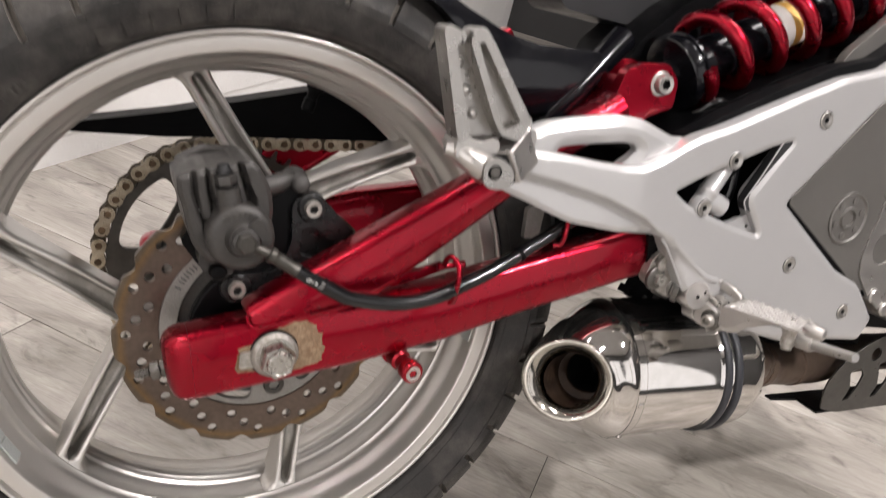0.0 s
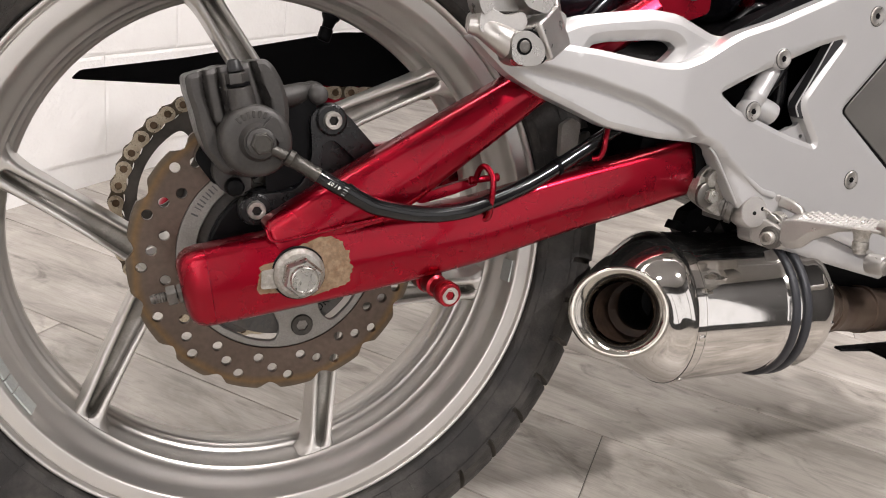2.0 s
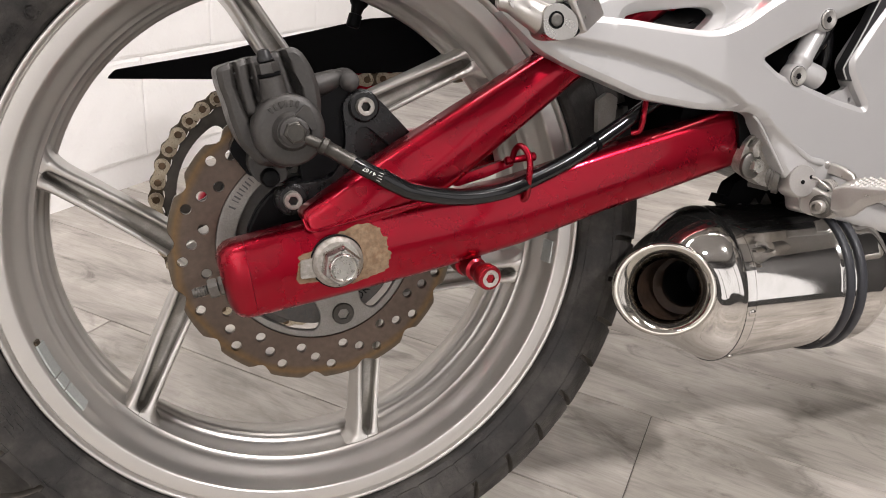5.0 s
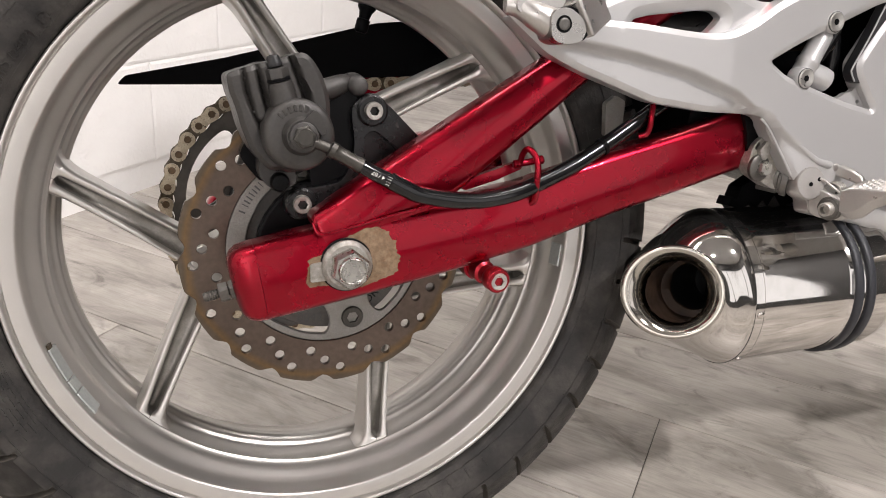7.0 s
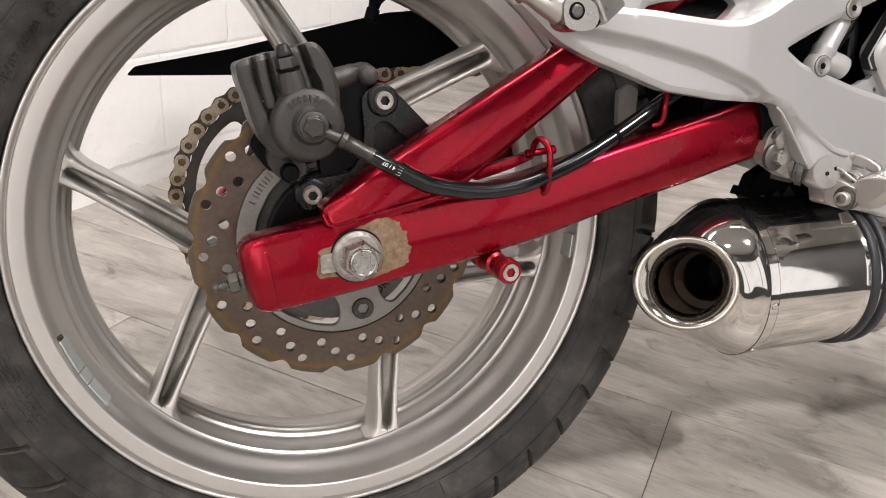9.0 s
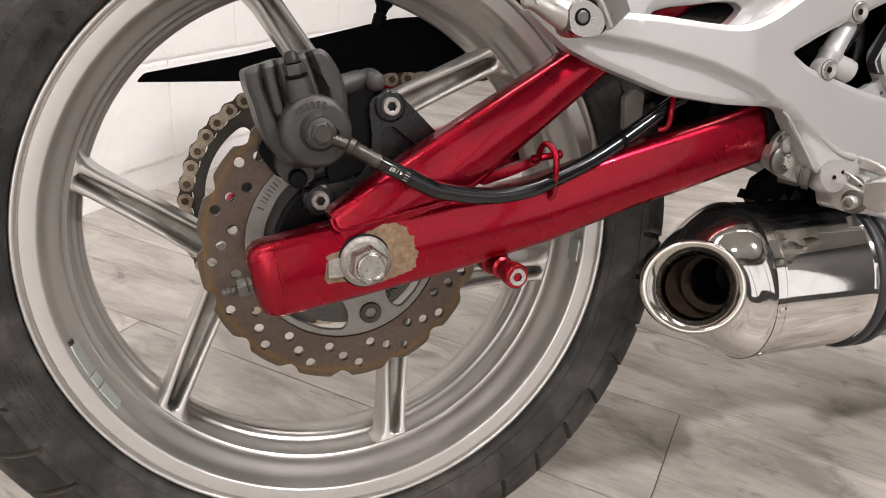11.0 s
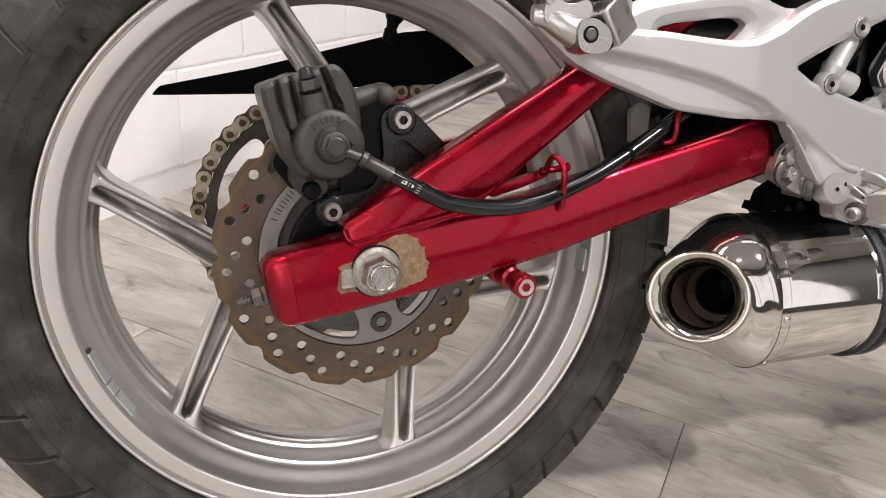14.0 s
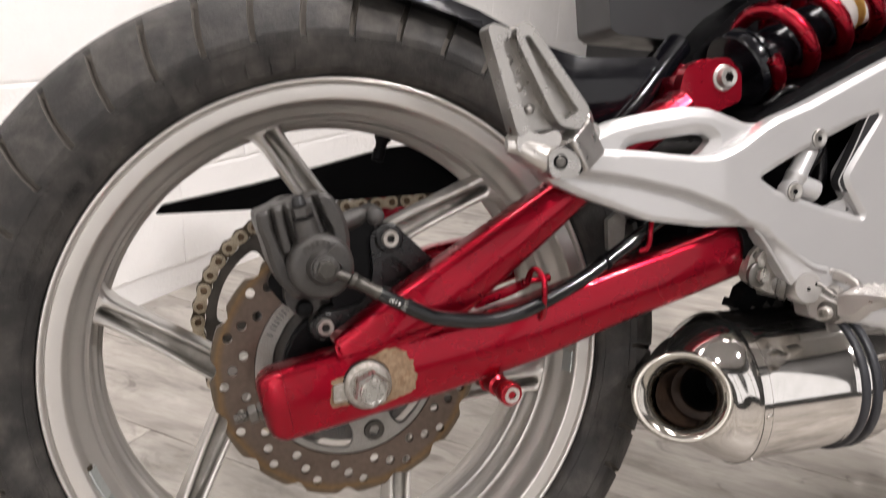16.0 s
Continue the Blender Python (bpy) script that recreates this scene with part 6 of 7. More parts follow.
# Black block in place of the shading over the arm pivot.
part("inner_shroud", plate(rounded([(0.300, 0.132), (0.335, 0.120), (0.365, 0.110), (0.40, 0.100), (0.42, 0.04), (0.44, 0.04), (0.44, 0.150), (0.30, 0.142)], 0.003, 3), -0.1180, -0.095), black_plastic, block_dark, "black block standing in for shade over the arm pivot")

part("pivot_plate", plate(rounded([(0.3600, 0.0420), (0.3520, 0.0600), (0.3480, 0.0860), (0.3500, 0.1080), (0.3700, 0.1150), (0.4100, 0.1150), (0.4100, 0.0400)], 0.006, 4), -0.1330, -0.1270), black_plastic, block_dark, "black plate over the swingarm pivot", bevel=0.0015)
part("sump", plate(rounded([(0.500, 0.025), (0.62, 0.000), (0.78, -0.010), (0.80, -0.085), (0.62, -0.088), (0.545, -0.078), (0.500, -0.060)], 0.01, 4), -0.058, 0.05), black_cast, block_dark, "dark engine sump", bevel=0.004)

# unseen seat and tail, added over the wheel to shade it and the floor beneath
tail_out = rounded([(0.24, 0.46), (0.30, 0.425), (0.60, 0.405), (0.95, 0.41), (0.95, 0.60), (0.40, 0.57), (0.25, 0.58)], 0.02, 5)
tail = part("tail_section", plate(tail_out, -0.085, 0.085), silver_paint, bike, "unseen silver-white tail section added to shade the rear wheel", bevel=0.02, segments=4)
part("seat", plate(rounded([(0.27, 0.585), (0.40, 0.571), (0.70, 0.588), (0.68, 0.625), (0.40, 0.615), (0.28, 0.63)], 0.015, 4), -0.080, 0.080), black_plastic, tail, "unseen black seat pad added for shade", bevel=0.015, segments=3)
part("undertray", plate(rounded([(0.26, 0.442), (0.30, 0.417), (0.60, 0.397), (0.94, 0.40), (0.94, 0.42), (0.60, 0.42), (0.26, 0.46)], 0.006, 3), -0.078, 0.078), black_plastic, tail, "unseen black plastic undertray added for shade", bevel=0.004)

# -- rider's footpeg and its hanger --
FORE = Vector((0.95, 0.30, 0.0)).normalized()
hanger = part("footpeg_hanger", plate(rounded([(0.3880, 0.0520), (0.3830, 0.0360), (0.3950, 0.0250), (0.3975, 0.0134), (0.4040, 0.0103), (0.4220, 0.0140), (0.4260, 0.0300), (0.4240, 0.0500), (0.4130, 0.0575)], 0.004, 4), -0.150, -0.134), peg_alloy, bike, "cast silver footpeg hanger with clevis and pivot", bevel=0.002, segments=3)
part("pivot_drum", turned((0.3928, -0.1390, 0.0387), (-0.10, -1, 0.10), [(0, 0.0134), (0.0018, 0.0134), (0.0020, 0.0140), (0.0162, 0.0140), (0.0176, 0.0129), (0.0177, 0.003)], 40), peg_alloy, hanger)
# Small black discs on the drum's face paint the shade of two holes.
for x, z in ((0.3905, 0.0395), (0.3988, 0.0432)):
    part("drum_hole", turned((x, -0.1564, z), (-0.1, -1, 0.1), [(0, 0.0018), (0.0006, 0.0018), (0.0006, 0.0012)], 12), black_cast, hanger)
part("rear_ear", slab([(0.3957, -0.1442, 0.0255), (0.3972, -0.1490, 0.0325), (0.3992, -0.1554, 0.0355), (0.4011, -0.1616, 0.0337), (0.4035, -0.1690, 0.0305), (0.4052, -0.1748, 0.0260), (0.4058, -0.1770, 0.0205), (0.4052, -0.1750, 0.0150), (0.4038, -0.1700, 0.0112), (0.4022, -0.1650, 0.0103), (0.3995, -0.1565, 0.0112), (0.3977, -0.1509, 0.0134)], FORE, 0.0062), peg_alloy, hanger, bevel=0.0012, segments=3)
part("front_ear", slab([(0.4175, -0.1480, 0.0540), (0.4203, -0.1581, 0.0535), (0.4230, -0.1667, 0.0508), (0.4252, -0.1738, 0.0465), (0.4260, -0.1762, 0.0420), (0.4254, -0.1743, 0.0385), (0.4231, -0.1670, 0.0410), (0.4195, -0.1559, 0.0440), (0.4175, -0.1480, 0.0450)], FORE, 0.0065), peg_alloy, hanger, bevel=0.0016, segments=3)
part("ear_stud", turned((0.4180, -0.1490, 0.0500), (0.0, -0.45, 0.9), [(0, 0.0052), (0.004, 0.0050), (0.0065, 0.0038), (0.0072, 0.0014)], 20), peg_alloy, hanger)
part("pivot_washer", turned((0.4027, -0.1666, 0.0199), -FORE, [(-0.003, 0.0100), (0.0002, 0.0100), (0.0006, 0.0096), (0.0008, 0.0078), (0.0022, 0.0078), (0.0026, 0.0070)], 32), dull_steel, hanger, "dull steel pivot washers")
part("pivot_pin", turned((0.4027, -0.1666, 0.0199), -FORE, [(0.001, 0.0058), (0.0085, 0.0057), (0.0095, 0.0050), (0.0095, 0.0034), (0.0040, 0.0032), (0.0038, 0.0005)], 28), steel, hanger, "hollow steel pivot pin")
coil_c = Vector((0.4080, -0.1610, 0.0330))
_, cu, cv = frame_of(FORE)
part("return_spring", tube([(0.3992, -0.1572, 0.0436), (0.4020, -0.1590, 0.0425), (0.4045, -0.1600, 0.0405)] + [coil_c + FORE * 0.00034 * t + 0.0072 * (math.cos(t * 0.7) * cu + math.sin(t * 0.7) * cv) for t in range(38)], 0.0010, 8, 2), bright_steel, hanger, "steel return spring")
peg = bmesh.new()

# half sections of the tread: y, rear top edge, underside
for_tread = ((-0.1740, 0.0360, 0.0125), (-0.1800, 0.0385, 0.0120), (-0.1880, 0.0398, 0.0150), (-0.1960, 0.0402, 0.0235), (-0.2050, 0.0406, 0.0285), (-0.2160, 0.0411, 0.0345), (-0.2280, 0.0417, 0.0372), (-0.2400, 0.0424, 0.0382), (-0.2500, 0.0430, 0.0392))
rings = []
for y, top, low in for_tread:
    x = 0.4079 - 0.27 * (y + 0.1875)
    w = 0.026 - 0.10 * max(0.0, -0.19 - y)
    rings.append([(x + w * 0.3, y, low), (x, y, min(top - 0.003, low + 0.006)), (x, y, top - 0.001), (x + 0.0012, y, top), (x + w - 0.001, y + 0.27 * w, top + 0.0046), (x + w, y + 0.27 * w, top + 0.003), (x + w, y + 0.27 * w, low + 0.006), (x + w * 0.7, y + 0.2 * w, low)])
loft(peg, rings, caps=True)
pegob = part("rider_footpeg", peg, peg_alloy, bike, "ribbed silver alloy rider footpeg", bevel=0.0010)
for i in range(17):
    y = -0.1875 - 0.0036 * i
    x = 0.4079 - 0.27 * (y + 0.1875)
    w = 0.026 - 0.10 * max(0.0, -0.19 - y)
    top = 0.0398 + 0.05 * (-0.1880 - y)
    for j in range(4):
        k = (0.12 + 0.25 * j + 0.12 * (i % 2)) * w
        part("grip_tooth", turned((x + k, y + 0.27 * k, top + 0.0046 * k / w - 0.0006), (-0.12, 0, 1), [(0, 0.0025), (0.0020, 0.0008)], 4), peg_alloy, pegob)
part("peg_tip", turned((0.4290, -0.2450, 0.0432), (0.24, -0.96, 0.04), [(0, 0.0048), (0.006, 0.0060), (0.013, 0.0060), (0.0165, 0.0046), (0.0178, 0.0018)], 24), peg_alloy, pegob)
part("peg_barrel", turned((0.4085, -0.1690, 0.0210), FORE, [(0, 0.0098), (0.001, 0.0112), (0.016, 0.0112), (0.017, 0.0098)], 32), peg_alloy, pegob)
part("peg_neck", slab([(0.4090, -0.1660, 0.0320), (0.4125, -0.1780, 0.0385), (0.4130, -0.1830, 0.0130), (0.4095, -0.1700, 0.0105)], FORE, 0.016), peg_alloy, pegob, bevel=0.002)
part("peg_feeler", turned((0.4240, -0.2350, 0.0405), (-0.02, -0.06, -1), [(0, 0.0085), (0.004, 0.0062), (0.0095, 0.0052), (0.0100, 0.0060), (0.0160, 0.0060), (0.0165, 0.0048), (0.0195, 0.0046), (0.0200, 0.002)], 20), steel, pegob, "steel lean feeler under the peg")

stop = part("lever_link", plate(rounded([(0.3394, 0.0559), (0.3443, 0.0721), (0.3520, 0.0780), (0.3590, 0.0785), (0.3640, 0.0700), (0.3720, 0.0560), (0.3830, 0.0420), (0.3780, 0.0330), (0.3660, 0.0345), (0.3432, 0.0478)], 0.005, 4), -0.138, -0.126, [rounded([(0.3455, 0.0690), (0.3490, 0.0745), (0.3520, 0.0740), (0.3490, 0.0670)], 0.0012, 3)]), steel, bike, "silver brake lever link bracket", bevel=0.003)
part("link_bolt", hexagon((0.3520, -0.1420, 0.0530), (0, -1, 0), 0.0105, 0.005, turn=0.4), zinc, stop)
part("link_washer", turned((0.3500, -0.1375, 0.0530), (0.1, -1, 0), [(0, 0.0112), (0.0030, 0.0112), (0.0040, 0.0100), (0.0042, 0.006)], 24), dull_steel, stop)
part("link_shaft", turned((0.3700, -0.120, 0.0440), (0.016, -0.020, -0.004), [(0, 0.0128), (0.016, 0.0130), (0.0165, 0.0118), (0.0185, 0.0118), (0.0190, 0.0136), (0.0240, 0.0136)], 24), dull_steel, stop, "dull steel lever shaft")
part("link_clip", plate(rounded([(0.3480, 0.0680), (0.3550, 0.0760), (0.3590, 0.0740), (0.3560, 0.0600), (0.3500, 0.0600)], 0.002, 3), -0.142, -0.137), steel, stop, bevel=0.001)
lever = part("brake_lever", tube([(0.5430, -0.168, -0.0120), (0.5425, -0.180, -0.0108), (0.5390, -0.203, -0.0060), (0.5345, -0.228, -0.0005)], lambda t: 0.0060 - 0.0014 * t, 16, 5), peg_alloy, bike, "silver rear brake lever rod")
part("lever_eye", turned((0.5425, -0.160, -0.0115), (0, -1, 0.1), [(0, 0.0100), (0.014, 0.0100), (0.017, 0.0085), (0.0175, 0.005)], 24), peg_alloy, lever)
part("chain_roller_guard", plate(rounded([(0.3860, 0.0060), (0.3900, 0.0150), (0.3950, 0.0110), (0.4000, 0.0240), (0.42, 0.034), (0.46, 0.036), (0.50, 0.04), (0.50, 0.0), (0.484, 0.001), (0.470, -0.006), (0.4546, -0.010), (0.4480, 0.004), (0.4400, 0.0140), (0.4330, 0.0020), (0.4270, 0.0100), (0.4180, 0.0000), (0.4100, 0.0060), (0.3980, -0.0010), (0.3930, 0.0050)], 0.002, 3), -0.066, -0.048), black_plastic, bike, "black torn plastic guard above the muffler", bevel=0.001)

# -- passenger footpeg, folded up --
ppeg = part("passenger_footpeg", plate(rounded([(0.0860, 0.2440), (0.1005, 0.2455), (0.1270, 0.1960), (0.1310, 0.1830), (0.1040, 0.1810)], 0.003, 4), -0.1875, -0.172), peg_grey, bike, "folded cast alloy passenger footpeg", bevel=0.002, segments=3)
part("peg_rail", plate(rounded([(0.0983, 0.2433), (0.1000, 0.2520), (0.1077, 0.2545), (0.1135, 0.2485), (0.1535, 0.1955), (0.1450, 0.1815), (0.1300, 0.1850), (0.1225, 0.1960)], 0.004, 5), -0.2000, -0.180, [rounded([(0.1045, 0.2440), (0.1082, 0.2448), (0.1445, 0.1945), (0.1340, 0.1890), (0.1300, 0.1915)], 0.002, 3)]), peg_grey, ppeg, bevel=0.0026, segments=3)
part("rail_floor", plate(rounded([(0.1030, 0.2460), (0.1095, 0.2460), (0.1460, 0.1945), (0.1330, 0.1870), (0.1290, 0.1915)], 0.002, 3), -0.1915, -0.185), peg_grey, ppeg)
part("peg_rail", plate(rounded([(0.0795, 0.2495), (0.0830, 0.2530), (0.0965, 0.2490), (0.0955, 0.2425), (0.0895, 0.2410), (0.1085, 0.1830), (0.1015, 0.1775), (0.0980, 0.1830)], 0.003, 4), -0.1975, -0.180), peg_grey, ppeg, bevel=0.0022, segments=3)
for x, z in ((0.0968, 0.2300), (0.1043, 0.2125), (0.1122, 0.1972)):
    part("grip_bump", turned((x, -0.186, z), (0, -1, 0), [(0, 0.0040), (0.003, 0.0038), (0.0050, 0.0022), (0.0054, 0.0008)], 14), peg_alloy, ppeg)
knuckle = plate(rounded([(0.0995, 0.1800), (0.1060, 0.1830), (0.1180, 0.1790), (0.1300, 0.1830), (0.1340, 0.1760), (0.1290, 0.1690), (0.1130, 0.1660), (0.0990, 0.1680)], 0.004, 4), -0.1960, -0.174)
tube([(0.0960, -0.186, 0.1725), (0.1040, -0.189, 0.1712), (0.1120, -0.193, 0.1665), (0.1220, -0.195, 0.1615)], lambda t: 0.0055 + 0.0045 * t, 18, 5, knuckle)
part("peg_knuckle", knuckle, peg_alloy, ppeg, bevel=0.0025, segments=3)
boss_out = [(0.1171, 0.1677), (0.1290, 0.1715), (0.1400, 0.1640), (0.1424, 0.1560), (0.1390, 0.1500), (0.1288, 0.1480), (0.1180, 0.1510)]
part("peg_boss", plate(rounded(boss_out, 0.006, 5), -0.2065, -0.186), peg_grey, ppeg, bevel=0.0025, segments=3)
# Offset black copy of the boss, in place of the hinge gap's shade.
part("hinge_gap", plate(rounded([(x + 0.0042, z + 0.0010) for x, z in boss_out], 0.006, 5), -0.2030, -0.185), black_cast, ppeg, "black plate standing in for the shaded hinge gap", bevel=0.001)
# Raised black disc paints the shade of a recess round the bolt.
part("pivot_recess", turned((0.1262, -0.2060, 0.1605), (0, -1, 0), [(0, 0.0053), (0.0009, 0.0053), (0.0009, 0.003)], 24), black_cast, ppeg, "black disc painting the shade round the pivot bolt")
part("peg_bolt", turned((0.1262, -0.2064, 0.1605), (0, -1, 0), [(0, 0.0040), (0.0010, 0.0038), (0.0014, 0.0030), (0.0012, 0.0016)], 20), dull_steel, ppeg, "dirty steel peg pivot bolt")
L, B, R = Vector((0.1365, -0.2065, 0.1760)), Vector((0.1482, -0.2065, 0.1535)), Vector((0.1715, -0.1895, 0.1655))
T = L + (R - B) + Vector((-0.001, 0, 0.002))
inward = (B - L).cross(R - B).normalized()
inward = inward if inward.y > 0 else -inward
clevis_bm = bmesh.new()
loft(clevis_bm, [[L, B, R, T], [p + inward * 0.018 for p in (L, B, R, T)]], caps=True)
part("peg_clevis", clevis_bm, peg_alloy, ppeg, "squared silver clevis block", bevel=0.0018, segments=3)
part("peg_washer", turned((0.1620, -0.176, 0.1830), (0.75, -0.55, 0.15), [(0, 0.0135), (0.004, 0.0135), (0.006, 0.0120), (0.006, 0.006)], 32), peg_grey, ppeg)
part("peg_hanger", plate(rounded([(0.1350, 0.1650), (0.1500, 0.1930), (0.1760, 0.1860), (0.1740, 0.1600), (0.1500, 0.1540)], 0.005, 4), -0.174, -0.148), peg_grey, ppeg, bevel=0.003)

# -- rear shock: red coil spring round a dark damper --
S0, S1 = Vector((0.352, -0.070, 0.2215)), Vector((0.640, -0.070, 0.3560))
sd, su, sv = frame_of(S1 - S0)
shock = part("shock_absorber", turned(S0, sd, [(0.006, 0.013), (0.018, 0.0145), (0.0300, 0.0150), (0.0305, 0.0350), (0.0320, 0.0362), (0.0400, 0.0365), (0.0410, 0.0345), (0.0440, 0.0345), (0.0450, 0.0365), (0.0480, 0.0360), (0.050, 0.0280), (0.056, 0.0225), (0.33, 0.0225)], 48), gloss_black, bike, "black rear shock absorber with red coil spring")
turns, pitch_s = 6, 0.043
coil = [S0 + Vector((0.002, 0, 0.004)) + sd * (0.041 + pitch_s * t / 32) + 0.0365 * (math.cos(2 * math.pi * t / 32) * su + math.sin(2 * math.pi * t / 32) * sv) for t in range(32 * turns + 1)]
part("coil_spring", tube(coil, 0.0077, 16, 1), red_paint, shock, "thick glossy red coil spring")
lab = bmesh.new()
loft(lab, [[S0 + sd * s + 0.0229 * (math.cos(a) * su + math.sin(a) * sv) for a in (radians(20 * k) for k in range(18))] for s in (0.150, 0.190)])
part("shock_sticker", lab, sticker_white, shock, "white and gold warning sticker")
lab = bmesh.new()
loft(lab, [[S0 + sd * s + 0.0233 * (math.cos(a) * su + math.sin(a) * sv) for a in (radians(20 * k) for k in range(18))] for s in (0.166, 0.176)])
part("shock_sticker", lab, sticker_gold, shock, "gold sticker band")
clevis = part("shock_clevis", plate(rounded([(0.2700, 0.1850), (0.2980, 0.2140), (0.3040, 0.2345), (0.3200, 0.2420), (0.3500, 0.2440), (0.3640, 0.2300), (0.3640, 0.2060), (0.3350, 0.1950), (0.3300, 0.1800)], 0.005, 4), -0.100, -0.088), red_paint, bike, "red swingarm shock mount plates", bevel=0.002)
part("clevis_plate", plate(rounded([(0.2700, 0.1850), (0.2980, 0.2140), (0.3040, 0.2345), (0.3200, 0.2420), (0.3500, 0.2440), (0.3640, 0.2300), (0.3640, 0.2060), (0.3350, 0.1950), (0.3300, 0.1800)], 0.005, 4), -0.052, -0.040), red_paint, clevis, bevel=0.002)
part("clevis_web", plate(rounded([(0.2720, 0.1870), (0.2990, 0.2150), (0.3040, 0.2300), (0.3100, 0.2280), (0.3060, 0.2090), (0.2900, 0.1850)], 0.002, 2), -0.090, -0.050), red_paint, clevis)
part("clevis_washer", turned((0.3440, -0.0995, 0.2260), (0, -1, 0), [(0, 0.0115), (0.0015, 0.0115), (0.002, 0.0105)], 28), bright_steel, clevis)
socket_screw("shock_bolt", (0.3440, -0.1085, 0.2260), 0.0088, 0.008, bright_steel, clevis, "bright shock mounting bolt")

# -- rear fender and undertray --
fender_side = rounded([(0.020, 0.318), (0.0990, 0.2920), (0.1200, 0.2850), (0.1540, 0.2680), (0.1880, 0.2545), (0.2120, 0.2480), (0.2280, 0.2460), (0.2880, 0.2470), (0.2935, 0.2420), (0.2840, 0.2324), (0.2428, 0.1900), (0.2200, 0.1850), (0.1990, 0.1924), (0.1680, 0.2333), (0.1276, 0.2660), (0.0985, 0.2790), (0.020, 0.3020)], 0.004, 4)
fender = part("rear_fender", plate(fender_side, lambda x, z: -0.066 - 0.016 * math.sin(math.pi * max(0.0, min(1.0, (z - 0.165 - 0.45 * max(0.0, 0.20 - x)) / 0.105))), -0.060, [], 0.008), gloss_black, bike, "glossy black inner rear fender", bevel=0.003, segments=3)
part("fender_fold", tube([(0.288, -0.079, 0.2370), (0.264, -0.0815, 0.2120), (0.243, -0.0795, 0.190)], 0.0018, 10, 4), gloss_black, fender)
top_bm = bmesh.new()
loft(top_bm, [[(x, y, z + 0.012 * math.cos(y / 0.072 * math.pi / 2) - t) for x, z in ((0.020, 0.310), (0.080, 0.2960), (0.1200, 0.2830), (0.1600, 0.2630), (0.2100, 0.2440), (0.2550, 0.2360), (0.285, 0.230))] for t, ys in ((0, (-0.07, -0.05, -0.025, 0, 0.025, 0.05, 0.07)), (0.004, (0.07, 0.05, 0.025, 0, -0.025, -0.05, -0.07))) for y in ys], closed=False)
part("fender_top", top_bm, gloss_black, fender)
tray = part("undertray", plate(rounded([(0.306, 0.335), (0.3085, 0.2895), (0.3180, 0.2830), (0.405, 0.2760), (0.46, 0.31), (0.46, 0.36), (0.306, 0.36)], 0.004, 4), 0.03, 0.10), liner_grey, bike, "dark grey plastic tray under the seat", bevel=0.003)
part("seat_rail", tube([(0.235, -0.062, 0.170), (0.275, -0.060, 0.205), (0.305, -0.054, 0.234), (0.335, -0.046, 0.262)], 0.013, 16, 6), gloss_black, tray, "black tubular subframe rail")
part("dark_box", plate(rounded([(0.37, 0.255), (0.42, 0.30), (0.60, 0.40), (0.75, 0.42), (0.75, 0.33), (0.50, 0.24), (0.40, 0.19), (0.36, 0.19)], 0.01, 3), -0.02, 0.08), black_plastic, tray, "black airbox and wiring behind the shock", bevel=0.004)
for pts in ([(0.40, -0.09, 0.20), (0.415, -0.10, 0.215), (0.44, -0.10, 0.212), (0.47, -0.10, 0.222), (0.52, -0.10, 0.25)], [(0.425, -0.09, 0.215), (0.423, -0.095, 0.200), (0.431, -0.1, 0.190)]):
    part("wiring", tube(pts, 0.0045, 10, 6), hose_black, tray)

# dark inner wheel-side parts between the arms
inner = part("inner_guard", plate(rounded([(0.2450, 0.128), (0.30, 0.14), (0.34, 0.12), (0.34, 0.05), (0.28, 0.03), (0.252, 0.045), (0.246, 0.07)], 0.008, 3), -0.058, 0.06), black_plastic, bike, "black plastic inner guard ahead of the tyre", bevel=0.003)
part("guard_clip", plate(rounded([(0.262, 0.093), (0.276, 0.100), (0.280, 0.082), (0.268, 0.066)], 0.002, 3), -0.066, -0.057), dark_grey, inner, bevel=0.001)

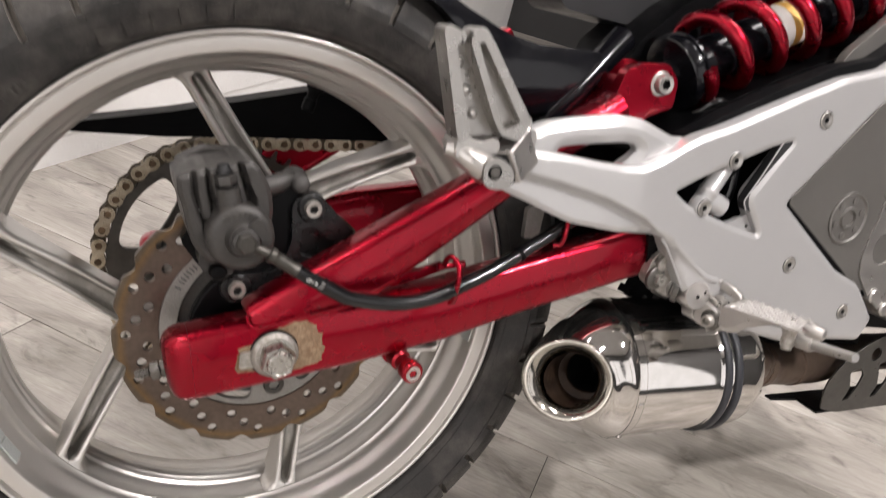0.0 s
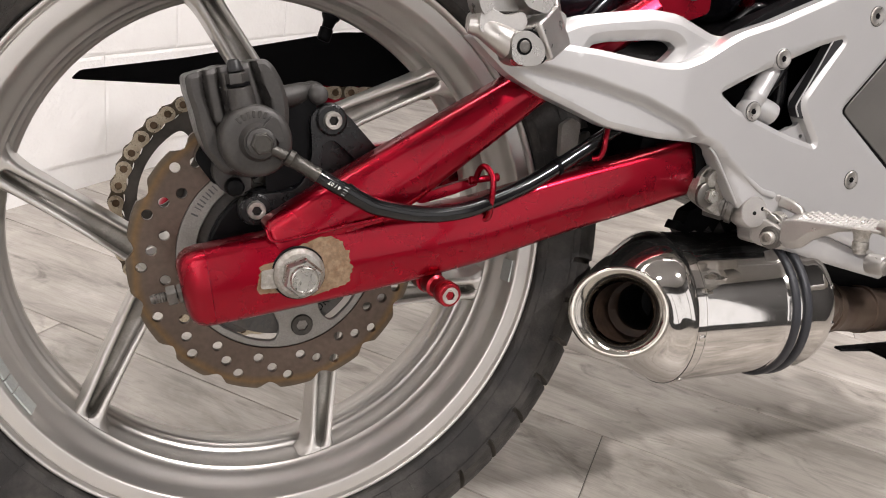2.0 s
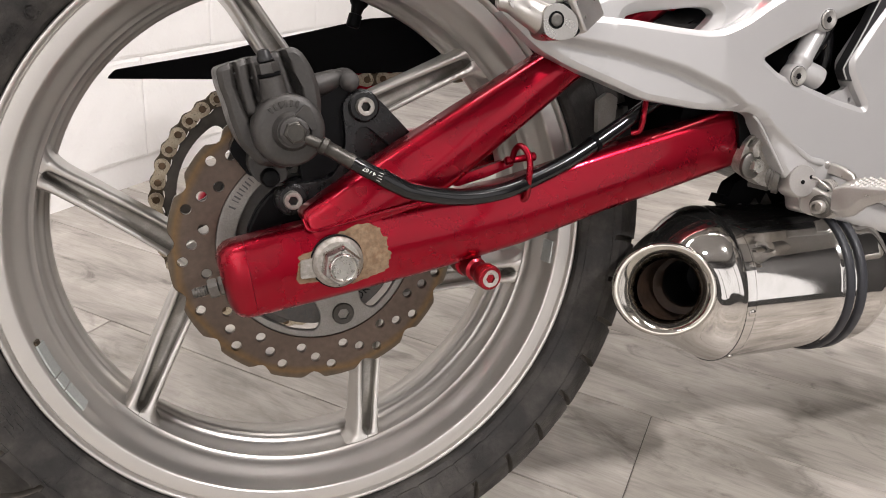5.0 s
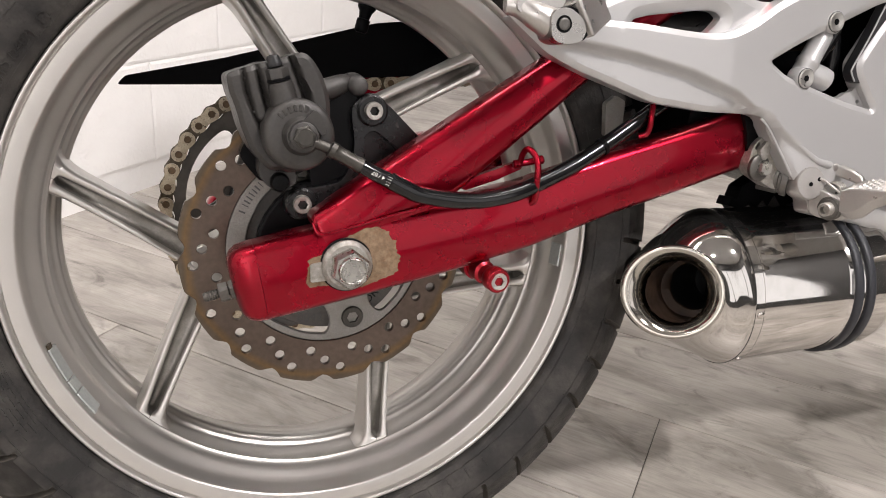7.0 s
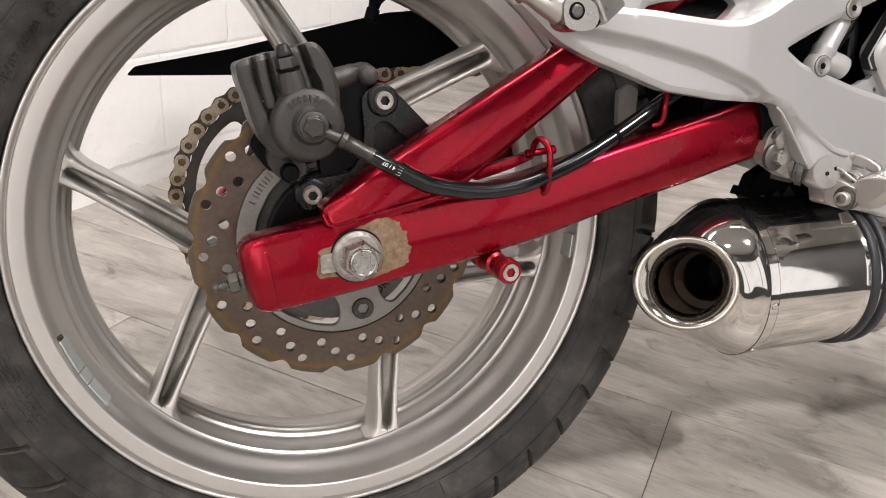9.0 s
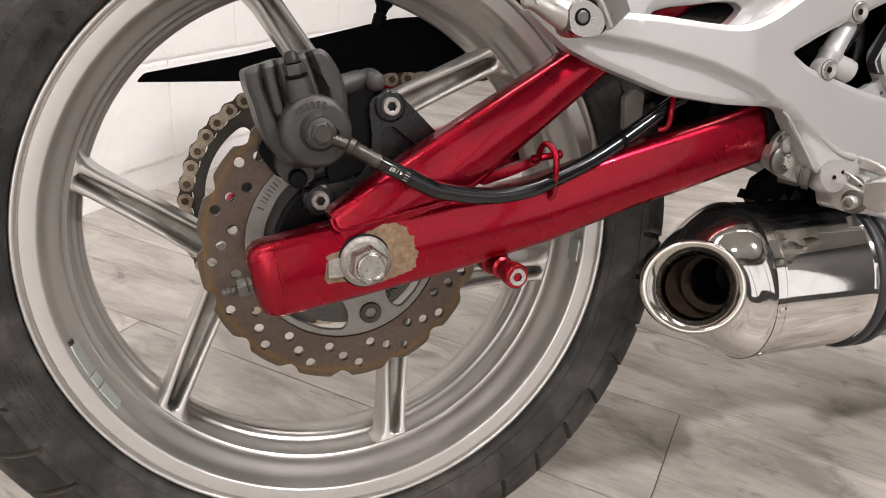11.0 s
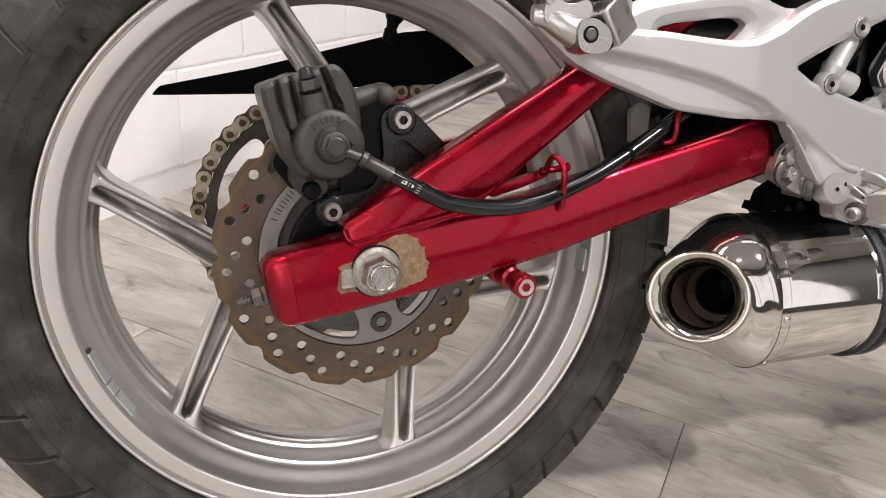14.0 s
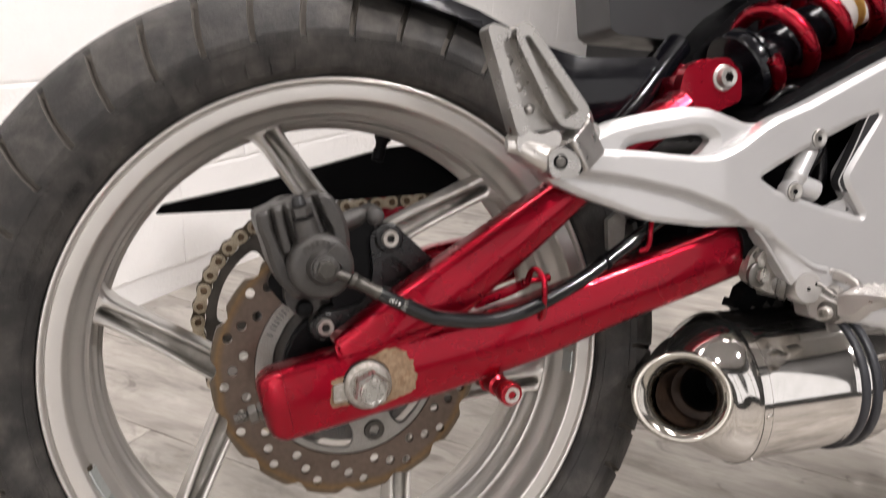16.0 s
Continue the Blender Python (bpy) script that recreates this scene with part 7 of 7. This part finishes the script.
# ---- pieces of the floor and the wall ----
W, L = 0.1965, 1.198
seams = {}
for k in range(int((WEST - 0.166) / W) - 1, int((EAST - 0.166) / W) + 1):
    u0, u1 = max(WEST, 0.166 + W * k + 0.0007), min(EAST, 0.166 + W * (k + 1) - 0.0007)
    if u1 - u0 < 0.01:
        continue
    shift = {0: -0.297, -1: 0.434, 1: 0.31, 2: 0.22}.get(k, -0.297 - 0.731 * k + 0.17 * (k % 3))
    start = shift - L * math.ceil((shift - SOUTH) / L)
    i = 0
    while start + i * L < WALL_Y:
        v0, v1 = max(SOUTH, start + i * L + 0.0007), min(WALL_Y + 0.003, start + (i + 1) * L - 0.0007)
        i += 1
        if v1 - v0 < 0.01:
            continue
        key = (round(u1 - u0, 4), round(v1 - v0, 4))
        if key not in seams:
            bm = bmesh.new()
            a, b, c = key[1] / 2, key[0] / 2, 0.0006
            loft(bm, [[(-a, -b, -0.004), (a, -b, -0.004), (a, b, -0.004), (-a, b, -0.004)], [(-a, -b, -c), (a, -b, -c), (a, b, -c), (-a, b, -c)], [(-a + c, -b + c, 0), (a - c, -b + c, 0), (a - c, b - c, 0), (-a + c, b - c, 0)]], caps=True)
            seams[key] = mesh(bm, "plank", 10)
            seams[key].materials.append(wood_tile)
        ob = new("plank", seams[key])
        ob.parent = floor
        ob.matrix_basis = Matrix.Translation(((u0 + u1) / 2, (v0 + v1) / 2, 0)) @ Matrix.Rotation(math.pi / 2, 4, "Z")

BW, BH = 0.4064, 0.2032
blocks = {}
z, row = 0.257 - 2 * BH, 0
while z < HIGH - 0.01:
    z0, z1 = max(0.0, z), min(HIGH, z + BH)
    if z < 0:
        z0, z1 = 0.0, 0.257
    if z < -0.1:
        z, row = z + BH, row + 1
        continue
    x = 0.621 + (0.0 if row % 2 else BW / 2) - BW * 9
    while x < EAST:
        x0, x1 = max(WEST, x), min(EAST, x + BW)
        x += BW
        if x1 - x0 < 0.02:
            continue
        key = (round(x1 - x0, 4), round(z1 - z0, 4))
        if key not in blocks:
            a, b, c = key[0] / 2 - 0.0004, key[1] / 2 - 0.0004, 0.0065
            bm = bmesh.new()
            loft(bm, [[(-a, 0.006, -b), (a, 0.006, -b), (a, 0.006, b), (-a, 0.006, b)], [(-a, -0.0026, -b), (a, -0.0026, -b), (a, -0.0026, b), (-a, -0.0026, b)], [(-a + c, -0.004, -b + c), (a - c, -0.004, -b + c), (a - c, -0.004, b - c), (-a + c, -0.004, b - c)]], caps=True)
            blocks[key] = mesh(bm, "block", 8)
            blocks[key].materials.append(painted_block)
        ob = new("block", blocks[key])
        ob.parent = wall_north
        ob.matrix_basis = Matrix.Translation(((x0 + x1) / 2, WALL_Y + 0.003, (z0 + z1) / 2))
    z, row = z + BH, row + 1
